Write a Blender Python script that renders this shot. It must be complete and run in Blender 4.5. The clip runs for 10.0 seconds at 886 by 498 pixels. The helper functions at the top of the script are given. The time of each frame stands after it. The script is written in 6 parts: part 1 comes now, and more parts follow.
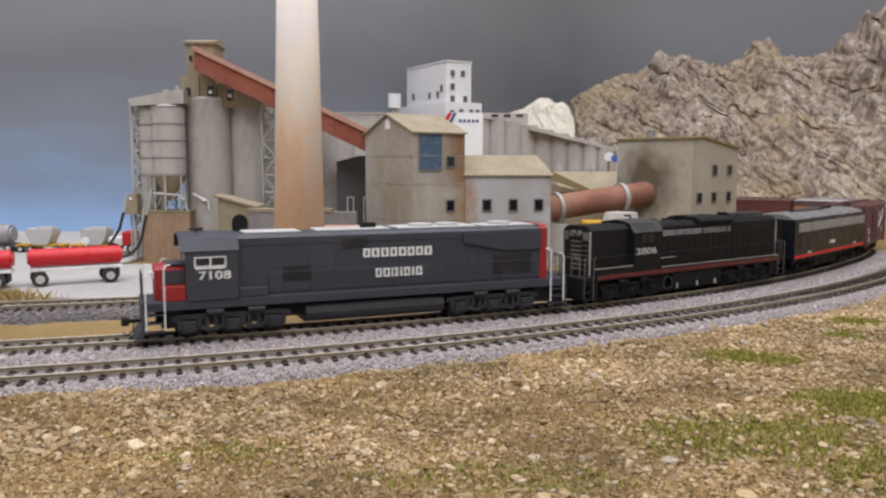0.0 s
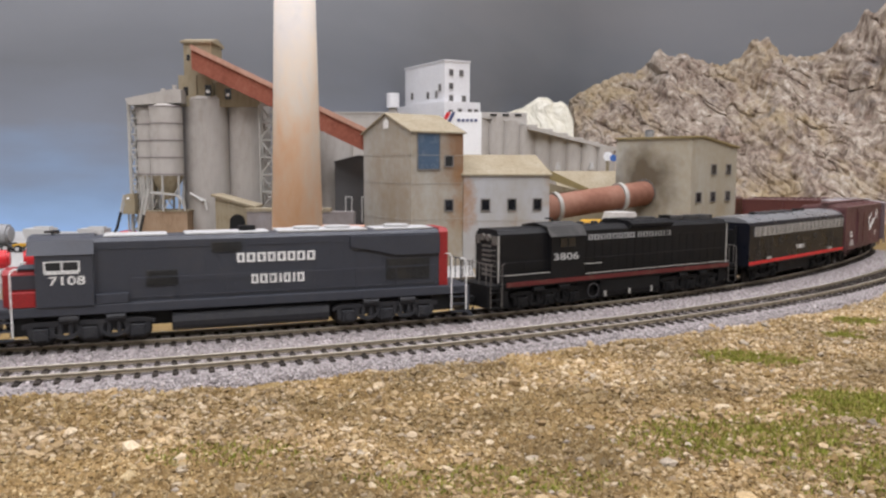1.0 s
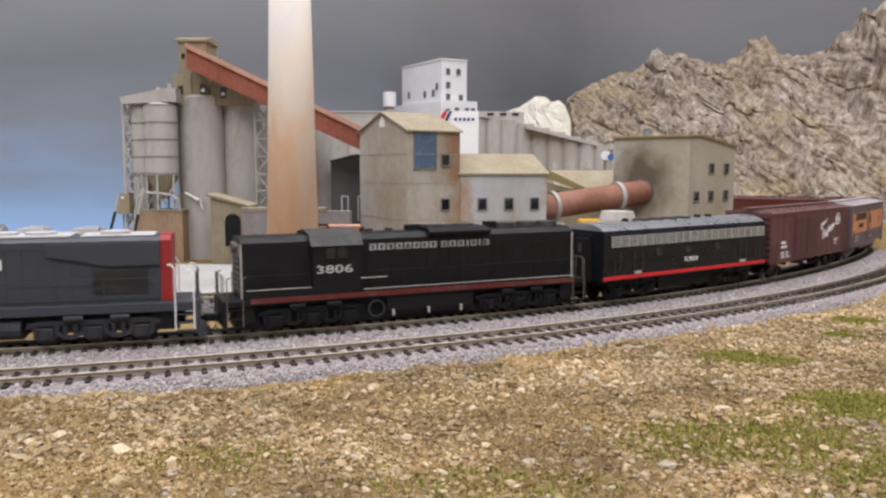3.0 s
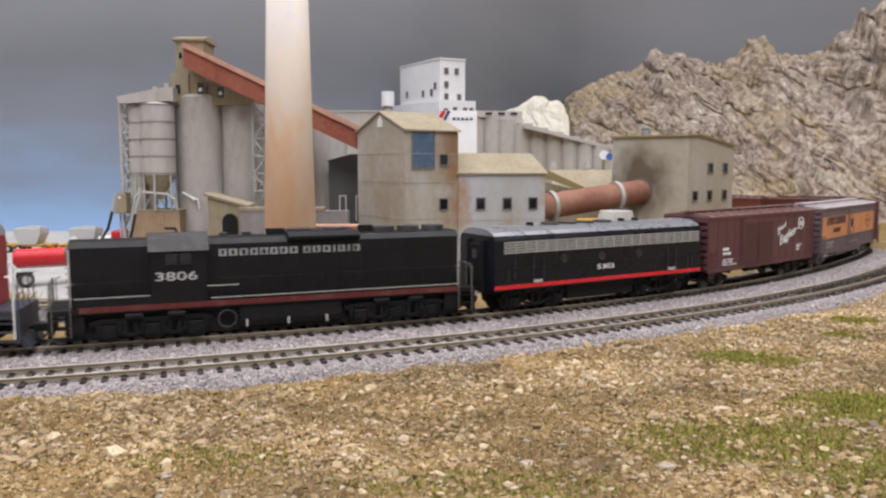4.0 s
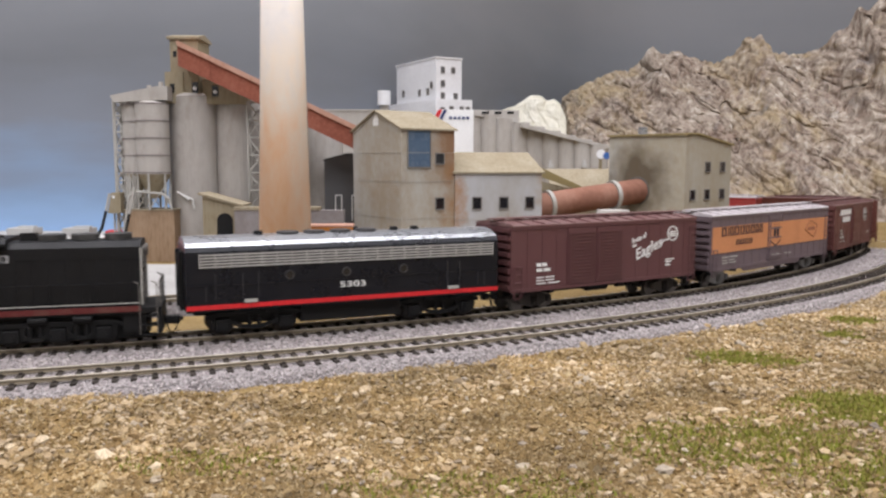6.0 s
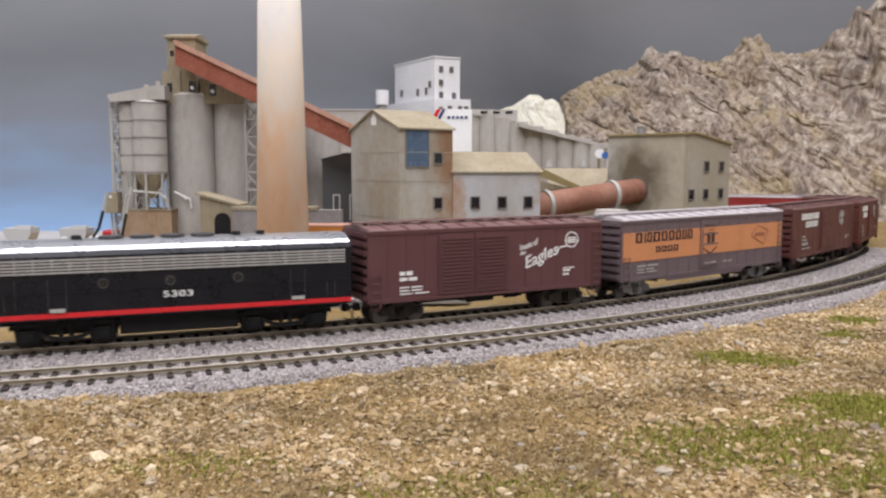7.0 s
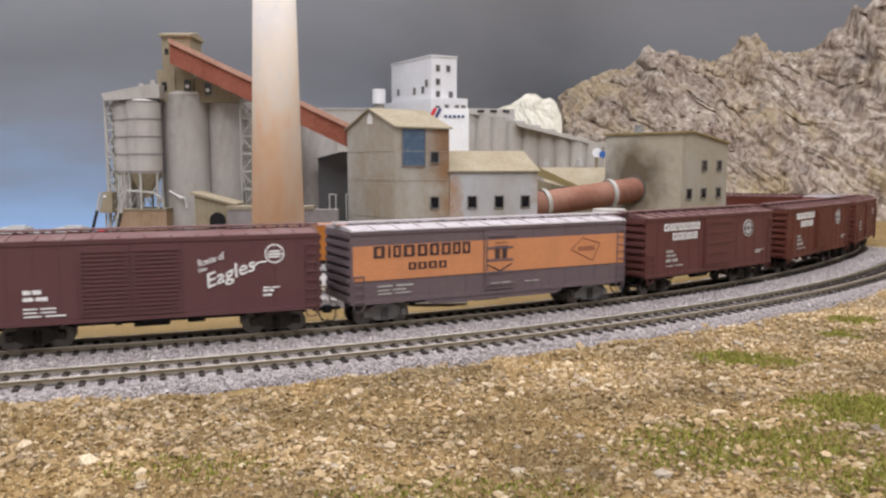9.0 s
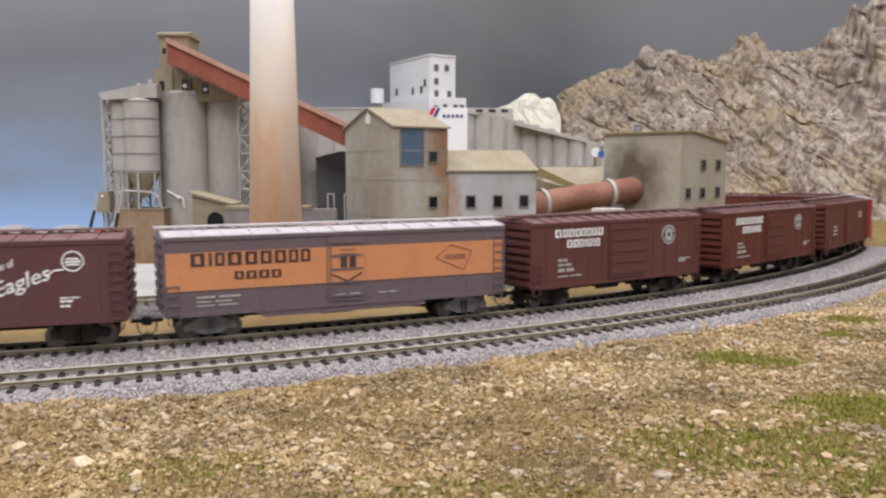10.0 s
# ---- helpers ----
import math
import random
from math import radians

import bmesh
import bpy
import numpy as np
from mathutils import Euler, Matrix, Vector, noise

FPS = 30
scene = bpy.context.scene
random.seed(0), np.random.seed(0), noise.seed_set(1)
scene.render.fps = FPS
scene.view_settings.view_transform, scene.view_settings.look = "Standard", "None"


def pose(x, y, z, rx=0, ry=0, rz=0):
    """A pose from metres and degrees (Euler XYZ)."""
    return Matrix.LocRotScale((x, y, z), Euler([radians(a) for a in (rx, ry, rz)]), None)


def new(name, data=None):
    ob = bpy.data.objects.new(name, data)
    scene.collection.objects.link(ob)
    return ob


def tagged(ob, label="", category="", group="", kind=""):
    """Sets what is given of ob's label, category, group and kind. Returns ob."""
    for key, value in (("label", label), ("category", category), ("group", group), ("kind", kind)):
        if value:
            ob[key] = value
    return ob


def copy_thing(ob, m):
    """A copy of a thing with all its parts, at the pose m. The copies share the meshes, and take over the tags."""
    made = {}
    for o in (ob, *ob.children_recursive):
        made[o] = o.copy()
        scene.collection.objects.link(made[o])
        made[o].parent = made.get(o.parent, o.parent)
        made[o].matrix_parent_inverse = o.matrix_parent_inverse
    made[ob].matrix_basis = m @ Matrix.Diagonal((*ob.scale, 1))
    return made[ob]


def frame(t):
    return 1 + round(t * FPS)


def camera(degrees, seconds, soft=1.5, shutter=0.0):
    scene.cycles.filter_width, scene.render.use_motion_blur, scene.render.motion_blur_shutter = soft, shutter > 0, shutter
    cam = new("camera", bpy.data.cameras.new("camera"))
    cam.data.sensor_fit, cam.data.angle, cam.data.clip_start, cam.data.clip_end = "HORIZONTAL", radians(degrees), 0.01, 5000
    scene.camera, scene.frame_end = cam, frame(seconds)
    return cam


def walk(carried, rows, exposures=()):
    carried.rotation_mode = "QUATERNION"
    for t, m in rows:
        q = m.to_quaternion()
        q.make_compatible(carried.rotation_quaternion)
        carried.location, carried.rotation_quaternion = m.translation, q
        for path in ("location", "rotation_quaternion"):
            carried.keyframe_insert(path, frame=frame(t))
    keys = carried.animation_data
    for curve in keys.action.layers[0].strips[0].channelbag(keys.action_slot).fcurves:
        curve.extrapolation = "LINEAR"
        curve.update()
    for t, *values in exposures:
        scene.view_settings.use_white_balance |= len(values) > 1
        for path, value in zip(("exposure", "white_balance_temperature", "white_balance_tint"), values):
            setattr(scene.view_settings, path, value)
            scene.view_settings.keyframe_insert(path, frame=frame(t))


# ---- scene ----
cam = camera(58.5, 10.0, soft=2.4, shutter=0.4)
walk(cam, [
    (0.0, pose(-0.00205, -0.01025, 0.08630, 83.9000, 0, 0.4520) @ pose(0, 0, 0, 0, 0, 0.1640)),
    (2.5, pose(-0.00100, -0.00510, 0.08575, 83.8580, 0, 0.2500) @ pose(0, 0, 0, 0, 0, 0.1220)),
    (5.0, pose(0.00000, 0.00000, 0.08518, 83.8260, 0, 0.0000) @ pose(0, 0, 0, 0, 0, 0.0870)),
    (7.5, pose(0.00092, 0.00500, 0.08472, 83.7820, 0, -0.2510) @ pose(0, 0, 0, 0, 0, 0.0500)),
    (10.0, pose(0.00172, 0.00975, 0.08418, 83.7410, 0, -0.4760) @ pose(0, 0, 0, 0, 0, 0.0030)),
], exposures=[(0.0, -0.16), (0.5, 0.0), (10.0, 0.04)])

# room light: fluorescent strips under the ceiling of the layout room
world = bpy.data.worlds.new("room")
scene.world = world
world.use_nodes = True
world.node_tree.nodes["Background"].inputs["Color"].default_value = (0.9, 0.95, 1.0, 1)
world.node_tree.nodes["Background"].inputs["Strength"].default_value = 0.05


def strip_lamp(x, y, z, sx, sy, watts, colour=(1.0, 0.985, 1.05)):
    li = bpy.data.lights.new("ceiling_strip", "AREA")
    li.shape, li.size, li.size_y, li.energy, li.color = "RECTANGLE", sx, sy, watts, colour
    ob = new("ceiling_strip", li)
    ob.matrix_basis = pose(x, y, z)


for lamp_y, lamp_w in ((-0.85, 43.0), (0.05, 16.0), (0.75, 31.0)):
    strip_lamp(0.0, lamp_y, 1.62, 2.6, 0.16, lamp_w)

# ---------------------------------------------------------------- materials
def nd(nt, kind, **ins):
    n = nt.nodes.new(kind)
    for k, v in ins.items():
        n.inputs[k.replace("_", " ")].default_value = v
    return n


def paint(name, colour, rough=0.55, metal=0.0, grain=900.0, vary=0.16, stain=60.0, stains=0.25, bump=0.15, dirt=(0.19, 0.155, 0.11), spec=0.4):
    """Painted or moulded surface: fine grain, larger dusty stains, light relief."""
    m = bpy.data.materials.new(name)
    m.use_nodes = True
    nt = m.node_tree
    b = nt.nodes["Principled BSDF"]
    tc = nt.nodes.new("ShaderNodeTexCoord")
    n1 = nd(nt, "ShaderNodeTexNoise", Scale=grain, Detail=4.0)
    n2 = nd(nt, "ShaderNodeTexNoise", Scale=stain, Detail=6.0, Roughness=0.65)
    for n in (n1, n2):
        nt.links.new(tc.outputs["Object"], n.inputs["Vector"])
    ramp = nt.nodes.new("ShaderNodeValToRGB")
    lo, hi = [tuple(min(1, c * f) for c in colour) + (1,) for f in (1 - vary, 1 + vary)]
    ramp.color_ramp.elements[0].position, ramp.color_ramp.elements[1].position = 0.3, 0.7
    ramp.color_ramp.elements[0].color, ramp.color_ramp.elements[1].color = lo, hi
    nt.links.new(n1.outputs["Fac"], ramp.inputs["Fac"])
    mr = nd(nt, "ShaderNodeMapRange", From_Min=0.48, From_Max=0.75, To_Min=0.0, To_Max=stains)
    nt.links.new(n2.outputs["Fac"], mr.inputs["Value"])
    mix = nt.nodes.new("ShaderNodeMix")
    mix.data_type = "RGBA"
    mix.inputs["B"].default_value = (*dirt, 1)
    nt.links.new(mr.outputs["Result"], mix.inputs["Factor"])
    nt.links.new(ramp.outputs["Color"], mix.inputs["A"])
    nt.links.new(mix.outputs["Result"], b.inputs["Base Color"])
    rr = nd(nt, "ShaderNodeMapRange", From_Min=0.3, From_Max=0.7, To_Min=max(0.05, rough - 0.1), To_Max=min(1, rough + 0.12))
    nt.links.new(n2.outputs["Fac"], rr.inputs["Value"])
    nt.links.new(rr.outputs["Result"], b.inputs["Roughness"])
    b.inputs["Metallic"].default_value = metal
    b.inputs["Specular IOR Level"].default_value = spec
    if bump:
        bp = nd(nt, "ShaderNodeBump", Strength=bump, Distance=0.0004)
        nt.links.new(n1.outputs["Fac"], bp.inputs["Height"])
        nt.links.new(bp.outputs["Normal"], b.inputs["Normal"])
    return m


def pieces_mat(name, colours, rough=0.9, grain=1500.0, island=True, bump=0.4, patch=0.0):
    """Loose stones, grains or blades: every piece takes its own tone."""
    m = bpy.data.materials.new(name)
    m.use_nodes = True
    nt = m.node_tree
    b = nt.nodes["Principled BSDF"]
    g = nt.nodes.new("ShaderNodeNewGeometry") if island else nt.nodes.new("ShaderNodeObjectInfo")
    ramp = nt.nodes.new("ShaderNodeValToRGB")
    els = ramp.color_ramp.elements
    while len(els) < len(colours):
        els.new(0.5)
    for i, c in enumerate(colours):
        els[i].position = i / (len(colours) - 1)
        els[i].color = (*c, 1)
    nt.links.new(g.outputs["Random Per Island" if island else "Random"], ramp.inputs["Fac"])
    tc = nt.nodes.new("ShaderNodeTexCoord")
    n1 = nd(nt, "ShaderNodeTexNoise", Scale=grain, Detail=4.0)
    nt.links.new(tc.outputs["Object"], n1.inputs["Vector"])
    mr = nd(nt, "ShaderNodeMapRange", From_Min=0.3, From_Max=0.7, To_Min=0.7, To_Max=1.25)
    nt.links.new(n1.outputs["Fac"], mr.inputs["Value"])
    vm = nt.nodes.new("ShaderNodeVectorMath")
    vm.operation = "SCALE"
    nt.links.new(ramp.outputs["Color"], vm.inputs[0])
    nt.links.new(mr.outputs["Result"], vm.inputs["Scale"])
    last = vm.outputs["Vector"]
    if patch:
        n2 = nd(nt, "ShaderNodeTexNoise", Scale=16.0, Detail=4.0)
        nt.links.new(tc.outputs["Object"], n2.inputs["Vector"])
        m2 = nd(nt, "ShaderNodeMapRange", From_Min=0.35, From_Max=0.65, To_Min=1 - patch, To_Max=1 + patch * 0.7)
        nt.links.new(n2.outputs["Fac"], m2.inputs["Value"])
        v2 = nt.nodes.new("ShaderNodeVectorMath")
        v2.operation = "SCALE"
        nt.links.new(last, v2.inputs[0])
        nt.links.new(m2.outputs["Result"], v2.inputs["Scale"])
        last = v2.outputs["Vector"]
    nt.links.new(last, b.inputs["Base Color"])
    b.inputs["Roughness"].default_value = rough
    b.inputs["Specular IOR Level"].default_value = 0.25
    bp = nd(nt, "ShaderNodeBump", Strength=bump, Distance=0.0004)
    nt.links.new(n1.outputs["Fac"], bp.inputs["Height"])
    nt.links.new(bp.outputs["Normal"], b.inputs["Normal"])
    return m


def blotchy(name, stops, scale, rough=0.95, fine=900.0, bump=0.8, dist=0.002, zstretch=1.0, cell=0.0, fine_mix=0.5):
    """Ground, rock and weathered concrete: colours blended by noise at two scales."""
    m = bpy.data.materials.new(name)
    m.use_nodes = True
    nt = m.node_tree
    b = nt.nodes["Principled BSDF"]
    tc = nt.nodes.new("ShaderNodeTexCoord")
    mp = nt.nodes.new("ShaderNodeMapping")
    mp.inputs["Scale"].default_value = (1, 1, zstretch)
    nt.links.new(tc.outputs["Object"], mp.inputs["Vector"])
    n1 = nd(nt, "ShaderNodeTexNoise", Scale=scale, Detail=8.0, Roughness=0.65, Distortion=0.4)
    n2 = nd(nt, "ShaderNodeTexNoise", Scale=fine, Detail=5.0, Roughness=0.6)
    for n in (n1, n2):
        nt.links.new(mp.outputs["Vector"], n.inputs["Vector"])
    fac = nt.nodes.new("ShaderNodeMix")
    fac.data_type = "FLOAT"
    fac.inputs["Factor"].default_value = fine_mix
    nt.links.new(n1.outputs["Fac"], fac.inputs["A"])
    height = n2.outputs["Fac"]
    if cell:
        v = nd(nt, "ShaderNodeTexVoronoi", Scale=cell)
        nt.links.new(mp.outputs["Vector"], v.inputs["Vector"])
        sep = nt.nodes.new("ShaderNodeSeparateColor")
        nt.links.new(v.outputs["Color"], sep.inputs["Color"])
        nt.links.new(sep.outputs["Red"], fac.inputs["B"])
        height = v.outputs["Distance"]
    else:
        nt.links.new(n2.outputs["Fac"], fac.inputs["B"])
    ramp = nt.nodes.new("ShaderNodeValToRGB")
    els = ramp.color_ramp.elements
    while len(els) < len(stops):
        els.new(0.5)
    for i, (pos, c) in enumerate(stops):
        els[i].position = pos
        els[i].color = (*c, 1)
    nt.links.new(fac.outputs["Result"], ramp.inputs["Fac"])
    nt.links.new(ramp.outputs["Color"], b.inputs["Base Color"])
    b.inputs["Roughness"].default_value = rough
    b.inputs["Specular IOR Level"].default_value = 0.2
    bp = nd(nt, "ShaderNodeBump", Strength=bump, Distance=dist)
    nt.links.new(height, bp.inputs["Height"])
    nt.links.new(bp.outputs["Normal"], b.inputs["Normal"])
    return m


def glow(name, colour, strength):
    m = paint(name, colour, bump=0)
    b = m.node_tree.nodes["Principled BSDF"]
    b.inputs["Emission Color"].default_value = (*colour, 1)
    b.inputs["Emission Strength"].default_value = strength
    return m


# ---------------------------------------------------------------- mesh tools
def part(name, bm, material, parent=None, label="", smooth=False):
    me = bpy.data.meshes.new(name)
    if smooth:
        for f in bm.faces:
            f.smooth = True
    bm.to_mesh(me)
    bm.free()
    me.materials.append(material)
    ob = new(name, me)
    if parent is not None:
        ob.parent = parent
    if label:
        tagged(ob, label)
    return ob


def mesh_part(name, me, parent, m=None):
    ob = new(name, me)
    ob.parent = parent
    if m is not None:
        ob.matrix_basis = m
    return ob


def box(bm, x0, x1, y0, y1, z0, z1, bev=0.0):
    r = bmesh.ops.create_cube(bm, size=1.0)["verts"]
    bmesh.ops.transform(bm, verts=r, matrix=Matrix.LocRotScale(((x0 + x1) / 2, (y0 + y1) / 2, (z0 + z1) / 2), None, (x1 - x0, y1 - y0, z1 - z0)))
    if bev:
        ed = list({e for v in r for e in v.link_edges})
        bmesh.ops.bevel(bm, geom=ed, offset=bev, segments=2, affect="EDGES", profile=0.5)
    return bm


def rod(bm, a, b, r0, r1=None, seg=10, caps=True):
    a, b = Vector(a), Vector(b)
    d = b - a
    m = Matrix.Translation((a + b) / 2) @ d.to_track_quat("Z", "Y").to_matrix().to_4x4()
    bmesh.ops.create_cone(bm, cap_ends=caps, segments=seg, radius1=r0, radius2=r0 if r1 is None else r1, depth=d.length, matrix=m)
    return bm


def wire(bm, pts, r, seg=6):
    for a, b in zip(pts, pts[1:]):
        rod(bm, a, b, r, seg=seg)
    return bm


def prism(bm, profile, x0, x1):
    """Closed (y, z) profile drawn out along x."""
    a = [bm.verts.new((x0, y, z)) for y, z in profile]
    b = [bm.verts.new((x1, y, z)) for y, z in profile]
    n = len(profile)
    for i in range(n):
        bm.faces.new((a[i], a[(i + 1) % n], b[(i + 1) % n], b[i]))
    bm.faces.new(a[::-1])
    bm.faces.new(b)
    bmesh.ops.recalc_face_normals(bm, faces=bm.faces[:])
    return bm


def slab(bm, outline, y0, y1):
    """Closed (x, z) outline with thickness from y0 to y1."""
    a = [bm.verts.new((x, y0, z)) for x, z in outline]
    b = [bm.verts.new((x, y1, z)) for x, z in outline]
    n = len(outline)
    for i in range(n):
        bm.faces.new((a[i], a[(i + 1) % n], b[(i + 1) % n], b[i]))
    bm.faces.new(a[::-1])
    bm.faces.new(b)
    bmesh.ops.recalc_face_normals(bm, faces=bm.faces[:])
    return bm


def B(*boxes, bev=0.0):
    bm = bmesh.new()
    for bx in boxes:
        box(bm, *bx, bev=bev)
    return bm


def ring(bm, c, r, thick, y0, y1, seg=28):
    """Flat annulus facing -y."""
    v = []
    for i in range(seg):
        a = 2 * math.pi * i / seg
        ca, sa = math.cos(a), math.sin(a)
        v.append([bm.verts.new((c[0] + ca * q, y, c[1] + sa * q)) for q, y in ((r, y0), (r - thick, y0), (r - thick, y1), (r, y1))])
    for i in range(seg):
        p, q = v[i], v[(i + 1) % seg]
        for k in range(4):
            bm.faces.new((p[k], p[(k + 1) % 4], q[(k + 1) % 4], q[k]))
    bmesh.ops.recalc_face_normals(bm, faces=bm.faces[:])
    return bm


def disc(bm, c, r, y0, y1, seg=24):
    return rod(bm, (c[0], y0, c[1]), (c[0], y1, c[1]), r, seg=seg)


def lettering(name, text, x, z, height, y, material, parent, shear=0.0, width=None, depth=0.00015, climb=0.0):
    """Raised characters on a side that faces -y, centred on x, standing on z."""
    cu = bpy.data.curves.new(name, "FONT")
    cu.body, cu.size, cu.extrude, cu.align_x, cu.shear, cu.resolution_u = text, height * 1.38, depth, "CENTER", shear, 3
    cu.offset = height * 0.012
    tmp = bpy.data.objects.new(name, cu)
    me = bpy.data.meshes.new_from_object(tmp)
    bpy.data.objects.remove(tmp)
    me.materials.clear()
    me.materials.append(material)
    ob = new(name, me)
    ob.parent = parent
    sx = 1.0
    if width:
        xs = [v.co.x for v in me.vertices]
        sx = width / (max(xs) - min(xs))
    me.transform(Matrix.Diagonal((sx, 1, 1, 1)))
    ob.matrix_basis = pose(x, y, z, 90, 0, 0) @ pose(0, 0, 0, 0, 0, climb)
    return ob


def letter_bars(name, widths, x0, x1, z0, h, y, material, parent):
    """A row of plain hollow blocks and bars of letter size."""
    bm = bmesh.new()
    total = sum(widths)
    unit = (x1 - x0) / total
    x = x0
    for w in widths:
        if w > 0.7:
            a, b, t = x + 0.10 * unit * w, x + 0.88 * unit * w, 0.24 * unit * w
            ya, yb = y - 0.00015, y + 0.00015
            box(bm, a, a + t, ya, yb, z0, z0 + h)
            box(bm, b - t, b, ya, yb, z0, z0 + h)
            box(bm, a + t, b - t, ya, yb, z0, z0 + 0.18 * h)
            box(bm, a + t, b - t, ya, yb, z0 + 0.82 * h, z0 + h)
        elif w > 0.4:
            box(bm, x + 0.30 * unit * w, x + 0.72 * unit * w, y - 0.00015, y + 0.00015, z0, z0 + h)
        x += unit * w
    return part(name, bm, material, parent)

# ---------------------------------------------------------------- palette
M_grey = paint("loco grey", (0.040, 0.044, 0.056), 0.5, vary=0.08, stains=0.08)
# pale value paints the white roof highlight into the colour, under dusty stains
M_litroof = paint("lit dusty roof grey", (0.46, 0.46, 0.46), 0.5, stains=0.4, stain=120)
M_red = paint("scarlet", (0.27, 0.016, 0.017), 0.5, stains=0.1)
M_brightred = paint("bright red line", (0.62, 0.022, 0.028), 0.4, stains=0.05)
M_dullred = paint("dull red", (0.105, 0.014, 0.013), 0.6, stains=0.3, stain=150)
M_black = paint("black underframe", (0.007, 0.007, 0.0075), 0.6, stains=0.12, dirt=(0.045, 0.036, 0.028), spec=0.25)
M_dusty = paint("dusty black", (0.0065, 0.0065, 0.0075), 0.5, stains=0.10, stain=140, dirt=(0.05, 0.048, 0.045), spec=0.25)
M_gloss = paint("gloss black", (0.0065, 0.0075, 0.012), 0.3, stains=0.03, bump=0.03, spec=0.3)
M_roofdust = paint("dusty roof", (0.036, 0.035, 0.034), 0.6, stains=0.35, stain=140, dirt=(0.17, 0.16, 0.15))
M_silver = paint("silver paint", (0.36, 0.37, 0.39), 0.30, metal=0.65, stains=0.10)
M_steel = paint("steel bars", (0.46, 0.45, 0.43), 0.45, metal=0.2)
M_steelD = paint("dull steel", (0.07, 0.07, 0.075), 0.45, metal=0.4)
M_grille = paint("grille", (0.028, 0.029, 0.030), 0.6)
M_white = paint("white paint", (0.80, 0.80, 0.78), 0.5, stains=0.1)
M_offwhite = paint("worn white lettering", (0.44, 0.44, 0.43), 0.6, stains=0.3, stain=300)
M_faded = paint("faded lettering", (0.34, 0.34, 0.34), 0.7, stains=0.9, stain=180, dirt=(0.015, 0.015, 0.015))
M_pale = paint("pale worn edge", (0.42, 0.41, 0.38), 0.6, stains=0.5, stain=200)
M_glass = paint("dark glass", (0.012, 0.013, 0.016), 0.08, vary=0.02, stains=0.03, bump=0, spec=0.6)
M_lamp = glow("headlight", (1.0, 0.75, 0.12), 1.2)
M_enddust = paint("dusty end fittings", (0.105, 0.095, 0.085), 0.7, stains=0.6, stain=220, dirt=(0.26, 0.24, 0.21))
M_truckdark = paint("dusty slate truck", (0.026, 0.027, 0.031), 0.6, stains=0.30, stain=160, dirt=(0.085, 0.078, 0.070))
M_truck = paint("dark trucks", (0.020, 0.016, 0.014), 0.7, stains=0.3)
M_truckgrey = paint("weathered grey trucks", (0.21, 0.21, 0.21), 0.7, stains=0.35)
M_wheel = paint("wheel steel", (0.16, 0.15, 0.14), 0.35, metal=0.8, stains=0.4, dirt=(0.05, 0.04, 0.03))
M_brownA = paint("tuscan brown", (0.112, 0.046, 0.048), 0.5, stains=0.08, vary=0.07)
M_brownB = paint("boxcar brown", (0.118, 0.041, 0.037), 0.5, stains=0.10, vary=0.07)
M_brownC = paint("red brown", (0.115, 0.030, 0.020), 0.55, stains=0.12, vary=0.08)
M_roofbrown = paint("brown roof", (0.16, 0.082, 0.078), 0.42, stains=0.35, stain=130, dirt=(0.36, 0.30, 0.28))
M_mwbrown = paint("weathered purple brown", (0.142, 0.105, 0.116), 0.6, stains=0.22)
M_mwroof = paint("weathered grey roof", (0.50, 0.46, 0.47), 0.45, stains=0.5, stain=120, dirt=(0.10, 0.07, 0.065))
M_orange = paint("orange band", (0.60, 0.255, 0.112), 0.55, stains=0.22, stain=50, dirt=(0.24, 0.11, 0.07), vary=0.06)
M_darktext = paint("dark brown lettering", (0.055, 0.030, 0.030), 0.6, stains=0.1)
M_fadedbrown = paint("faded brown emblem", (0.30, 0.115, 0.065), 0.6, stains=0.5, stain=200, dirt=(0.50, 0.20, 0.09))
M_carred = paint("bright red car", (0.30, 0.035, 0.035), 0.5, stains=0.2)
M_rail = paint("rail side", (0.20, 0.165, 0.115), 0.55, metal=0.3, stains=0.3)
M_railtop = paint("worn rail head", (0.52, 0.47, 0.38), 0.4, metal=0.35, stains=0.25)
M_tie = pieces_mat("tie", [(0.022, 0.018, 0.014), (0.045, 0.035, 0.028), (0.030, 0.024, 0.020)], 0.85, island=False)
M_ballast = pieces_mat("ballast grains", [(0.22, 0.19, 0.185), (0.44, 0.395, 0.38), (0.32, 0.28, 0.275), (0.56, 0.51, 0.49), (0.38, 0.33, 0.335), (0.16, 0.14, 0.14)])
M_darkgrain = pieces_mat("siding ballast grains", [(0.15, 0.132, 0.128), (0.27, 0.245, 0.235), (0.20, 0.178, 0.172), (0.34, 0.31, 0.30), (0.11, 0.098, 0.095)])
M_darkbed = blotchy("siding ballast bed", [(0.2, (0.085, 0.078, 0.075)), (0.5, (0.16, 0.145, 0.14)), (0.8, (0.23, 0.21, 0.205))], 40, cell=1100, fine_mix=0.7, bump=1.0, dist=0.0015)
M_ballastbed = blotchy("ballast bed", [(0.2, (0.16, 0.145, 0.14)), (0.5, (0.34, 0.305, 0.30)), (0.8, (0.48, 0.44, 0.43))], 40, cell=1100, fine_mix=0.7, bump=1.0, dist=0.0015)
